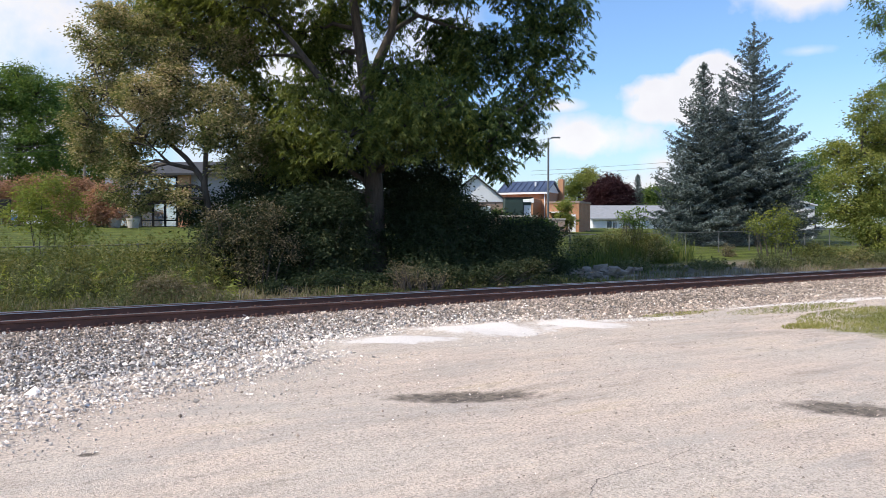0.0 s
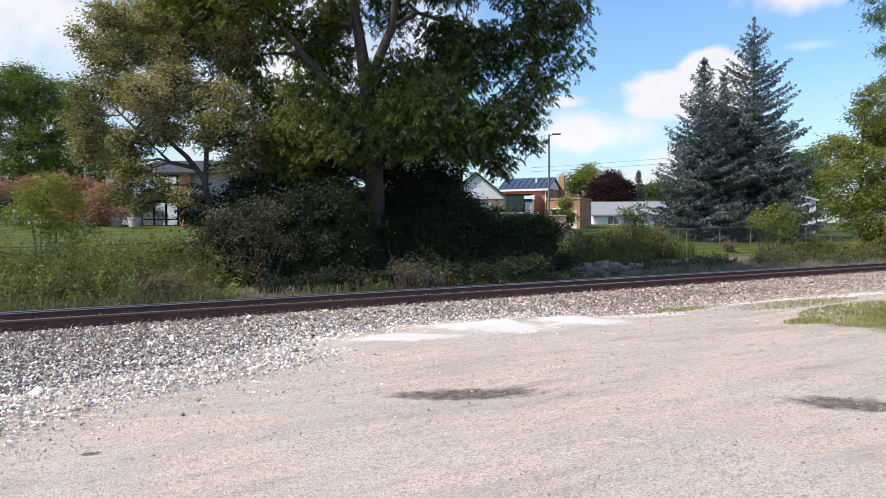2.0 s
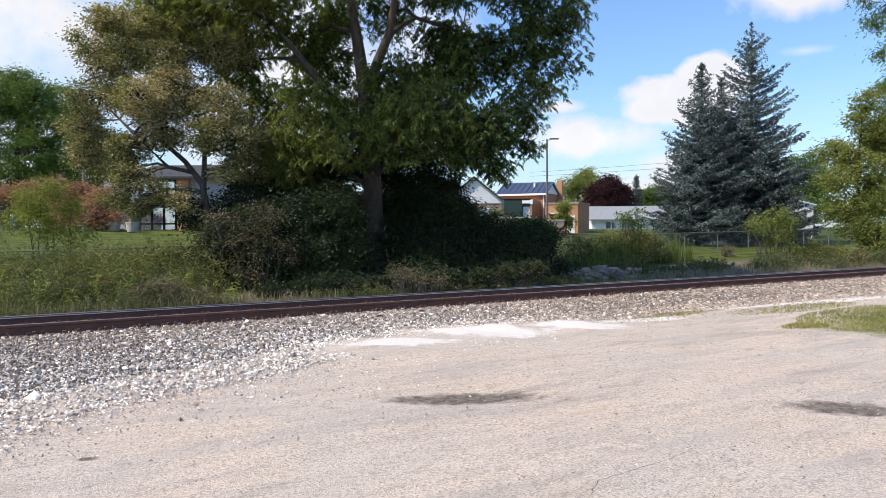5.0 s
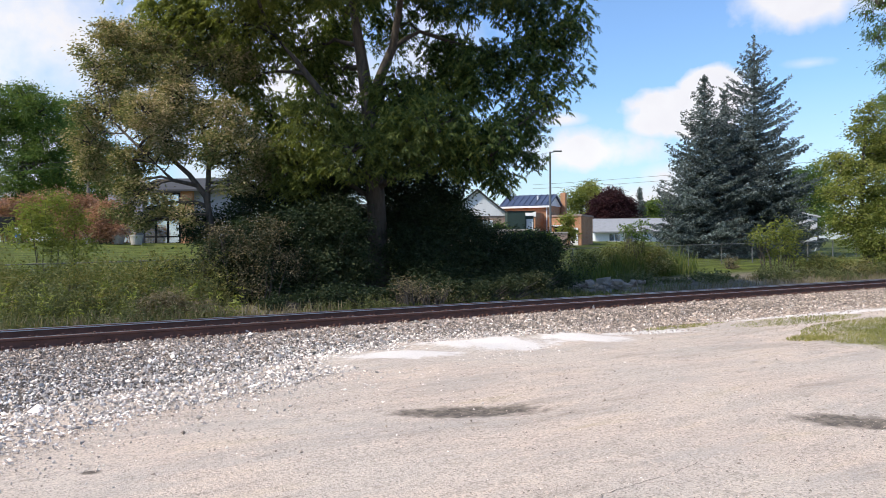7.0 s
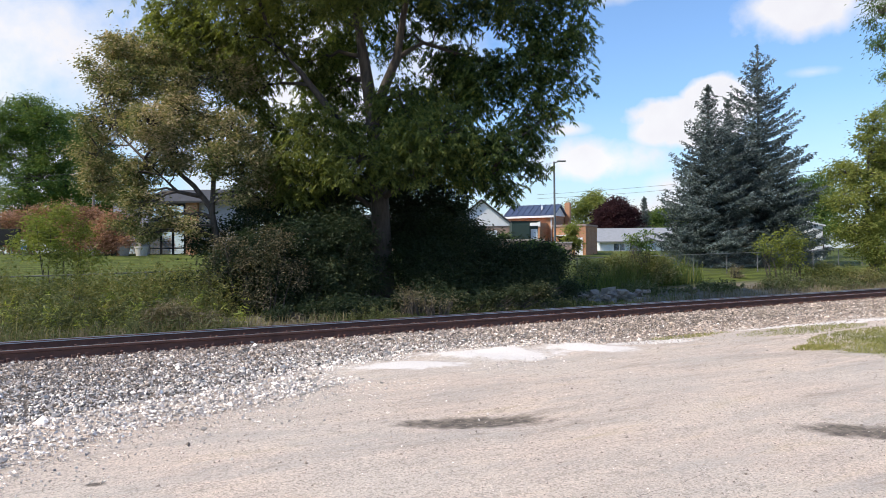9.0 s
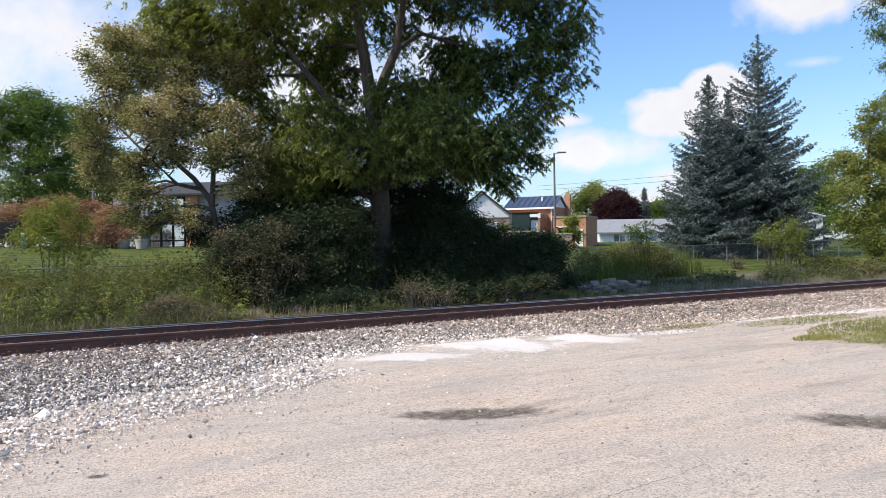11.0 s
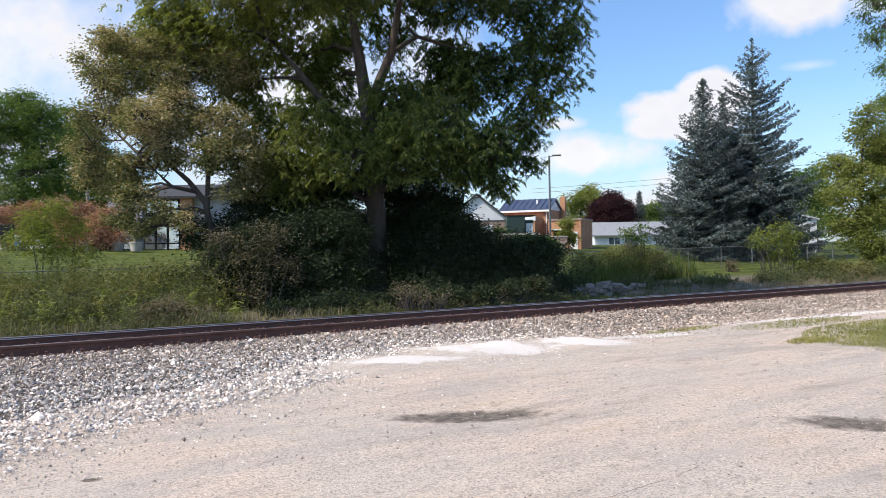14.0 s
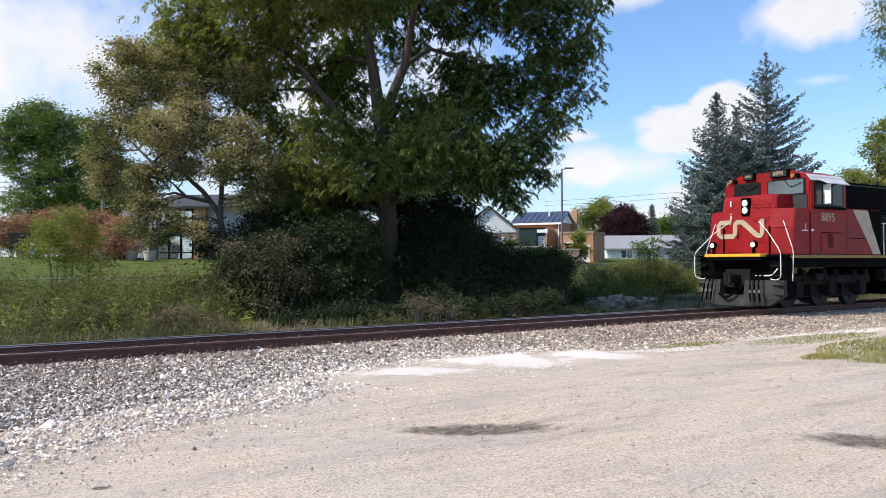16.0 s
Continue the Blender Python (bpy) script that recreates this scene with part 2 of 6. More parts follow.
def ground_material():
    mt, nt, n, L = mat_new("ground_gravel_and_lawn")
    tc = n("ShaderNodeTexCoord")
    co = tc.outputs["Object"]
    sep = n("ShaderNodeSeparateXYZ")
    L(co, sep.inputs[0])
    x, y, _ = sep.outputs
    grit = noise_of(nt, co, 55.0, 3.0, 0.7)
    vor = n("ShaderNodeTexVoronoi")
    vor.inputs["Scale"].default_value = 42.0
    L(co, vor.inputs["Vector"])
    med = noise_of(nt, co, 3.0, 6.0, 0.6)
    st = n("ShaderNodeMapping")
    st.inputs["Scale"].default_value, st.inputs["Rotation"].default_value = (0.28, 1.6, 1), (0, 0, radians(-24))
    L(co, st.inputs[0])
    streak = noise_of(nt, st.outputs[0], 1.3, 6.0, 0.62)
    lot = ramp_of(nt, streak, [(0.28, (0.33, 0.268, 0.218)), (0.43, (0.475, 0.395, 0.338)), (0.58, (0.565, 0.46, 0.385)), (0.74, (0.465, 0.375, 0.275))])
    lot = mix_of(nt, ramp_of(nt, noise_of(nt, co, 0.45, 4.0), [(0.42, (0, 0, 0)), (0.62, (0.6, 0.6, 0.6))]), lot, (0.50, 0.44, 0.385))
    lot = mix_of(nt, 0.8, lot, ramp_of(nt, grit, [(0.30, (0.22, 0.21, 0.20)), (0.44, (0.92, 0.92, 0.92)), (0.70, (1.45, 1.43, 1.40))]), "MULTIPLY")
    lot = mix_of(nt, 0.5, lot, ramp_of(nt, vor.outputs["Color"], [(0.1, (0.5, 0.5, 0.5)), (0.5, (1.1, 1.1, 1.1))]), "MULTIPLY")
    # bare greyer stretches where the old hard surface shows through, and rough loose streaks
    st2 = n("ShaderNodeMapping")
    st2.inputs["Scale"].default_value, st2.inputs["Rotation"].default_value = (0.5, 1.3, 1), (0, 0, radians(-33))
    L(co, st2.inputs[0])
    bare = ramp_of(nt, noise_of(nt, st2.outputs[0], 0.9, 7.0, 0.68), [(0.52, (0, 0, 0)), (0.62, (0.5, 0.5, 0.5))])
    lot = mix_of(nt, bare, lot, mix_of(nt, grit, (0.27, 0.24, 0.215), (0.54, 0.485, 0.44)))
    loose = ramp_of(nt, noise_of(nt, st2.outputs[0], 5.5, 6.0, 0.72), [(0.57, (0, 0, 0)), (0.66, (0.7, 0.7, 0.7))])
    lot = mix_of(nt, loose, lot, mix_of(nt, grit, (0.16, 0.135, 0.11), (0.46, 0.39, 0.33)))
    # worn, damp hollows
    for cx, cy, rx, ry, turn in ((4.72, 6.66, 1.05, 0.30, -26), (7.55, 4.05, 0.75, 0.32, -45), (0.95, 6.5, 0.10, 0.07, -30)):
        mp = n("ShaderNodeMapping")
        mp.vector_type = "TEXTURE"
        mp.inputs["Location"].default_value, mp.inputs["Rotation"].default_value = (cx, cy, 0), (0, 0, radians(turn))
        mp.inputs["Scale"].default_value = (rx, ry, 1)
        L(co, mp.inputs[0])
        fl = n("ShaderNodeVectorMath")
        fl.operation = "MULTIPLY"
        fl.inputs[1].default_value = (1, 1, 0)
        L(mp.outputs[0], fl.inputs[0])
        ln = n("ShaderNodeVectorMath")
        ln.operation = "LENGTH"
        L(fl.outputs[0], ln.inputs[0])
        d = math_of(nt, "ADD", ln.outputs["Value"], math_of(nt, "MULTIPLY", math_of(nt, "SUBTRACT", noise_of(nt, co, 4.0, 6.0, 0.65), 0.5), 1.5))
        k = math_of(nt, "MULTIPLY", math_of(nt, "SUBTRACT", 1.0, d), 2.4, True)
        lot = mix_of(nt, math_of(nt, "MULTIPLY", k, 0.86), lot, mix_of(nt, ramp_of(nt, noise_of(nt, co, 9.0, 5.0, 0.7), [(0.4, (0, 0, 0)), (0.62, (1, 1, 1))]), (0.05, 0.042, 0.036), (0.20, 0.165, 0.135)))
    # pale limestone fines spilt at the foot of the ballast
    for cx, cy, rx, ry, turn in ((6.0, 10.4, 1.1, 0.45, -15), (7.9, 10.65, 1.25, 0.72, -33), (9.95, 10.3, 1.1, 0.60, -33), (11.8, 10.5, 1.4, 0.35, -14), (19.0, 10.5, 4.5, 0.3, -4)):
        mp = n("ShaderNodeMapping")
        mp.vector_type = "TEXTURE"
        mp.inputs["Location"].default_value, mp.inputs["Rotation"].default_value = (cx, cy, 0), (0, 0, radians(turn))
        mp.inputs["Scale"].default_value = (rx, ry, 1)
        L(co, mp.inputs[0])
        fl = n("ShaderNodeVectorMath")
        fl.operation = "MULTIPLY"
        fl.inputs[1].default_value = (1, 1, 0)
        L(mp.outputs[0], fl.inputs[0])
        ln = n("ShaderNodeVectorMath")
        ln.operation = "LENGTH"
        L(fl.outputs[0], ln.inputs[0])
        d = math_of(nt, "ADD", ln.outputs["Value"], math_of(nt, "MULTIPLY", math_of(nt, "SUBTRACT", noise_of(nt, co, 2.6, 8.0, 0.75), 0.5), 2.4))
        k = math_of(nt, "MULTIPLY", math_of(nt, "SUBTRACT", 1.0, d), 3.2, True)
        lot = mix_of(nt, math_of(nt, "MULTIPLY", k, 0.88), lot, mix_of(nt, grit, (0.50, 0.455, 0.425), (0.92, 0.86, 0.82)))
    lawn = ramp_of(nt, noise_of(nt, co, 1.1, 6.0, 0.65), [(0.35, (0.05, 0.062, 0.018)), (0.55, (0.085, 0.105, 0.024)), (0.75, (0.14, 0.14, 0.045))])
    lawn = mix_of(nt, 0.6, lawn, ramp_of(nt, noise_of(nt, co, 24.0, 3.0), [(0.3, (0.55, 0.6, 0.5)), (0.65, (1.25, 1.2, 1.1))]), "MULTIPLY")
    wv = n("ShaderNodeTexWave")
    wv.bands_direction = "Y"
    wv.inputs["Scale"].default_value, wv.inputs["Distortion"].default_value, wv.inputs["Detail"].default_value = 0.22, 2.0, 2.0
    L(co, wv.inputs["Vector"])
    lawn = mix_of(nt, 0.7, lawn, ramp_of(nt, wv.outputs["Fac"], [(0.3, (0.75, 0.8, 0.7)), (0.7, (1.35, 1.35, 1.2))]), "MULTIPLY")
    edge = math_of(nt, "ADD", y, math_of(nt, "MULTIPLY", math_of(nt, "SUBTRACT", med, 0.5), 2.4))
    verge = ramp_of(nt, noise_of(nt, co, 2.0, 6.0, 0.7), [(0.35, (0.085, 0.075, 0.05)), (0.55, (0.18, 0.155, 0.12)), (0.72, (0.09, 0.095, 0.04))])
    back = mix_of(nt, math_of(nt, "MULTIPLY", math_of(nt, "SUBTRACT", edge, 23.5), 0.6, True), verge, lawn)
    col = mix_of(nt, math_of(nt, "MULTIPLY", math_of(nt, "SUBTRACT", edge, 14.5), 2.0, True), lot, back)
    # turf on the lot, where it runs out along the track
    mp = n("ShaderNodeMapping")
    mp.vector_type = "TEXTURE"
    mp.inputs["Location"].default_value, mp.inputs["Rotation"].default_value, mp.inputs["Scale"].default_value = (20.5, 5.6, 0), (0, 0, radians(-8)), (8.0, 3.2, 1)
    L(co, mp.inputs[0])
    ln = n("ShaderNodeVectorMath")
    ln.operation = "LENGTH"
    L(mp.outputs[0], ln.inputs[0])
    d = math_of(nt, "ADD", ln.outputs["Value"], math_of(nt, "MULTIPLY", math_of(nt, "SUBTRACT", noise_of(nt, co, 1.6, 6.0, 0.7), 0.5), 0.55))
    turf = math_of(nt, "MULTIPLY", math_of(nt, "SUBTRACT", 1.0, d), 7.0, True)
    col = mix_of(nt, math_of(nt, "MULTIPLY", turf, 0.9), col, mix_of(nt, 0.45, lawn, (0.26, 0.235, 0.10)))
    b = n("ShaderNodeBsdfPrincipled")
    b.inputs["Roughness"].default_value = 0.95
    b.inputs["Specular IOR Level"].default_value = 0.15
    L(col, b.inputs["Base Color"])
    bp = n("ShaderNodeBump")
    bp.inputs["Strength"].default_value, bp.inputs["Distance"].default_value = 0.8, 0.02
    L(math_of(nt, "ADD", grit, math_of(nt, "MULTIPLY", med, 1.5)), bp.inputs["Height"])
    L(bp.outputs[0], b.inputs["Normal"])
    o = n("ShaderNodeOutputMaterial")
    L(b.outputs[0], o.inputs[0])
    return mt


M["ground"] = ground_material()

# ---- mesh tools ----
def thing(name, label, category, group="", kind="", at=(0, 0, 0)):
    ob = new(name)
    ob.empty_display_size = 0.2
    ob.location = at
    return tagged(ob, label, category, group, kind)


def part(name, bm, material, parent, label="", smooth=False):
    me = bpy.data.meshes.new(name)
    bm.normal_update()
    bm.to_mesh(me)
    bm.free()
    me.materials.append(material)
    if smooth:
        me.polygons.foreach_set("use_smooth", [True] * len(me.polygons))
    ob = new(name, me)
    if parent is not None:
        ob.parent = parent
    return tagged(ob, label)


def raw(name, verts, quads, material, parent=None, label=""):
    """A mesh from arrays of places and of four-cornered faces."""
    me = bpy.data.meshes.new(name)
    verts, quads = np.asarray(verts, np.float32), np.asarray(quads, np.int32)
    me.vertices.add(len(verts))
    me.vertices.foreach_set("co", verts.ravel())
    k = quads.shape[1]
    me.loops.add(quads.size)
    me.loops.foreach_set("vertex_index", quads.ravel())
    me.polygons.add(len(quads))
    me.polygons.foreach_set("loop_start", np.arange(0, quads.size, k, dtype=np.int32))
    me.polygons.foreach_set("use_smooth", [False] * len(quads))
    me.update(calc_edges=True)
    me.materials.append(material)
    ob = new(name, me)
    if parent is not None:
        ob.parent = parent
    return tagged(ob, label)


def box(bm, x0, x1, y0, y1, z0, z1, bevel=0.0):
    r = bmesh.ops.create_cube(bm, size=1.0, matrix=Matrix.Translation(((x0 + x1) / 2, (y0 + y1) / 2, (z0 + z1) / 2)) @ Matrix.Diagonal((x1 - x0, y1 - y0, z1 - z0, 1)))
    if bevel:
        es = list({e for v in r["verts"] for e in v.link_edges})
        bmesh.ops.bevel(bm, geom=es, offset=bevel, segments=2, affect="EDGES", profile=0.5)
    return bm


def rod(bm, a, b, r0, r1=None, seg=8):
    a, b = Vector(a), Vector(b)
    q = (b - a).to_track_quat("Z", "Y").to_matrix().to_4x4()
    bmesh.ops.create_cone(bm, cap_ends=True, segments=seg, radius1=r0, radius2=r0 if r1 is None else r1,
                          depth=(b - a).length, matrix=Matrix.Translation((a + b) / 2) @ q)
    return bm


def prism(bm, outline, axis, lo, hi):
    """An outline in two axes, drawn out along the third from lo to hi."""
    def place(u, v, w):
        return {"x": (w, u, v), "y": (u, w, v), "z": (u, v, w)}[axis]
    a = [bm.verts.new(place(u, v, lo)) for u, v in outline]
    b = [bm.verts.new(place(u, v, hi)) for u, v in outline]
    bm.faces.new(a)
    bm.faces.new(b[::-1])
    for i in range(len(a)):
        j = (i + 1) % len(a)
        bm.faces.new((a[i], b[i], b[j], a[j]))
    bmesh.ops.recalc_face_normals(bm, faces=bm.faces)
    return bm


def path_tube(pts, radii, seg=7):
    """Places and faces of a tapered, bent limb."""
    pts = [Vector(p) for p in pts]
    vs, fs = [], []
    for i, p in enumerate(pts):
        d = (pts[min(i + 1, len(pts) - 1)] - pts[max(i - 1, 0)]).normalized()
        u = d.orthogonal().normalized() if abs(d.z) < 0.95 else Vector((1, 0, 0))
        u = (u - d * u.dot(d)).normalized()
        v = d.cross(u)
        for k in range(seg):
            a = 2 * math.pi * k / seg
            vs.append(p + (u * math.cos(a) + v * math.sin(a)) * radii[i])
    for i in range(len(pts) - 1):
        for k in range(seg):
            j = (k + 1) % seg
            fs.append((i * seg + k, i * seg + j, (i + 1) * seg + j, (i + 1) * seg + k))
    return vs, fs


class Tubes:
    def __init__(self):
        self.v, self.f = [], []

    def add(self, pts, radii, seg=7):
        v, f = path_tube(pts, radii, seg)
        o = len(self.v)
        self.v += [tuple(p) for p in v]
        self.f += [tuple(i + o for i in q) for q in f]


def leaves(rng, centres, size, aspect=0.45, droop=0.4, spread=0.35, out=None):
    """Folded, pointed leaf blades at the centres, turned at random and hanging a little."""
    c = np.asarray(centres, float)
    n = len(c)
    a = rng.uniform(0, 2 * np.pi, n)
    e = rng.normal(-droop, 0.45, n)
    d = np.c_[np.cos(a) * np.cos(e), np.sin(a) * np.cos(e), np.sin(e)]
    if out is not None:
        d = d * 0.6 + np.asarray(out) * [1.0, 1.0, 0.5]
        d /= np.linalg.norm(d, axis=1)[:, None] + 1e-9
    side = np.cross(d, rng.normal(0, 1, (n, 3)) * 0.7 + [0, 0, 1.0])
    side /= np.linalg.norm(side, axis=1)[:, None] + 1e-9
    up = np.cross(side, d)
    s = (size * rng.uniform(1 - spread, 1 + spread, n))[:, None]
    w = s * aspect * 0.5
    v = np.stack([c - d * s * 0.5, c + side * w + up * s * 0.10, c + d * s * 0.5 - up * s * 0.08, c - side * w + up * s * 0.10], 1)
    q = np.arange(4 * n).reshape(n, 4)
    return v.reshape(-1, 3), q


def in_blobs(rng, blobs, clumps, per, clump_r, shell=0.5, flat=0.7):
    """Leaf places: clumps set mostly towards the outside of rounded masses (x, y, z, r), leaves about each clump."""
    b = np.asarray(blobs, float)
    w = b[:, 3] ** 2
    pick = rng.choice(len(b), clumps, p=w / w.sum())
    d = rng.normal(0, 1, (clumps, 3))
    d /= np.linalg.norm(d, axis=1)[:, None]
    r = b[pick, 3] * rng.uniform(shell, 1.0, clumps) ** 0.6
    cc = b[pick, :3] + d * r[:, None] * [1, 1, 0.85]
    cr = clump_r * rng.uniform(0.55, 1.3, clumps)
    k = rng.poisson(per, clumps)
    idx = np.repeat(np.arange(clumps), k)
    off = rng.normal(0, 0.5, (len(idx), 3)) * [1, 1, flat]
    return cc, cc[idx] + off * cr[idx][:, None], off



def fronds(rng, centres, per, length, leaf, clump_r, pairs=6, aspect=0.36, arch=0.55):
    """Compound leaves about each centre: arching stalks that hang at the tip, with paired leaflets along them."""
    c = np.repeat(np.asarray(centres, float), per, 0)
    m = len(c)
    c = c + rng.normal(0, 0.5, (m, 3)) * clump_r * [1, 1, 0.8]
    a = rng.uniform(0, 2 * np.pi, m)
    ln = length * rng.uniform(0.6, 1.3, m)
    k = pairs * 2
    t = np.tile(np.repeat(np.linspace(0.3, 1.0, pairs), 2), m)
    sd = np.tile(np.tile([-1.0, 1.0], pairs), m)
    a, ln, c = np.repeat(a, k), np.repeat(ln, k), np.repeat(c, k, 0)
    run = np.c_[np.cos(a), np.sin(a), 0 * a]
    across = np.c_[-np.sin(a), np.cos(a), 0 * a] * sd[:, None]
    n = len(t)
    p = c + run * (ln * t * (1 - 0.28 * t))[:, None]
    p[:, 2] += ln * (0.18 * t - arch * t ** 2)
    d = run * 0.55 + across * 0.8 + rng.normal(0, 0.22, (n, 3))
    d[:, 2] -= 0.25 + 0.5 * t
    d /= np.linalg.norm(d, axis=1)[:, None]
    side = np.cross(d, rng.normal(0, 0.35, (n, 3)) + [0, 0, 1.0])
    side /= np.linalg.norm(side, axis=1)[:, None] + 1e-9
    up = np.cross(side, d)
    sz = (leaf * rng.uniform(0.7, 1.25, n))[:, None]
    w = sz * aspect * 0.5
    v = np.stack([p, p + d * sz * 0.45 + side * w + up * sz * 0.06, p + d * sz - up * sz * 0.1, p + d * sz * 0.45 - side * w + up * sz * 0.06], 1)
    return v.reshape(-1, 3), np.arange(4 * n).reshape(n, 4)


# ---- ground ----
Y_STOPS = [-2000, 11.5, 13, 16.5, 18, 22, 29, 34, 45, 58, 75, 300, 3000]
Z_STOPS = [0, 0, -0.03, -0.03, -0.10, -0.06, 0.0, 0.30, 1.10, 2.05, 2.4, 4.0, 9.0]
G_STOPS = [0, 0, 0, 0, 0, 0.006, 0.0134, 0.011, 0.005, 0.0, 0, 0, 0]


def terrain(x, y):
    g = np.interp(y, Y_STOPS, G_STOPS)
    return np.interp(y, Y_STOPS, Z_STOPS) + g * np.clip(x, -10, 60)


def make_ground():
    xs = np.r_[[-3000, -900, -300, -120, -60], np.arange(-30, 3, 3.0), np.arange(3, 14, 0.25), np.arange(14, 80, 2.0), [90, 120, 200, 400, 1000, 3000]]
    ys = np.r_[[-3000, -900, -300, -100, -40, -15, -5], np.arange(0, 3, 1.0), np.arange(3, 11.5, 0.2), np.arange(11.5, 62, 1.25), [66, 72, 80, 95, 120, 160, 300, 900, 3000]]
    X, Y = np.meshgrid(xs, ys)
    Z = terrain(X, Y)
    near = (Y < 11.4) & (Y > -5) & (np.abs(X) < 40)
    wob = 0.012 * np.sin(X * 1.3 + Y * 0.7) + 0.010 * np.sin(X * 0.6 - Y * 1.9)
    for cx, cy, rx, ry, dip in ((4.72, 6.66, 0.9, 0.5, 0.035), (7.55, 4.05, 0.8, 0.45, 0.03)):
        wob = wob - dip * np.exp(-((X - cx) / rx) ** 2 - ((Y - cy) / ry) ** 2)
    Z = Z + np.where(near, wob, 0)
    for cx, cy, r, h in ((7.3, 10.75, 0.8, 0.09), (9.7, 10.45, 0.7, 0.08), (8.4, 10.75, 0.5, 0.08), (5.8, 10.2, 0.7, 0.05)):
        Z = Z + h * np.exp(-((X - cx) ** 2 + (Y - cy) ** 2) / r ** 2) * (1 + 0.5 * np.sin(X * 5.1 + Y * 3.7))
    nx, ny = len(xs), len(ys)
    i = np.arange(nx * ny).reshape(ny, nx)
    q = np.stack([i[:-1, :-1], i[:-1, 1:], i[1:, 1:], i[1:, :-1]], -1).reshape(-1, 4)
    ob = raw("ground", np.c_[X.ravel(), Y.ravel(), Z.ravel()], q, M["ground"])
    ob.data.polygons.foreach_set("use_smooth", [True] * len(q))
    tagged(ob, "pale dusty gravel lot running into mown lawn", "ground", kind="structure")


make_ground()

T_X = [-400, -10, 0, 1.5, 3.3, 6.2, 8.6, 13, 18, 25, 400]
T_Y = [6.8, 7.0, 7.4, 8.6, 9.3, 10.6, 11.3, 11.1, 11.2, 11.0, 11.0]


def toe(x):
    return np.interp(x, T_X, T_Y)


def bed_z(x, y):
    """The height of the ballast bed: a shoulder to each side of the ties."""
    t = toe(x)
    s = np.clip((y - t - 0.9) / (12.25 - t), 0, 1)
    front = -0.012 + 0.142 * s ** 0.9
    rear = 0.13 - 0.26 * np.clip((y - 16.15) / 1.5, 0, 1)
    return np.where(y < 13.15, front, rear)


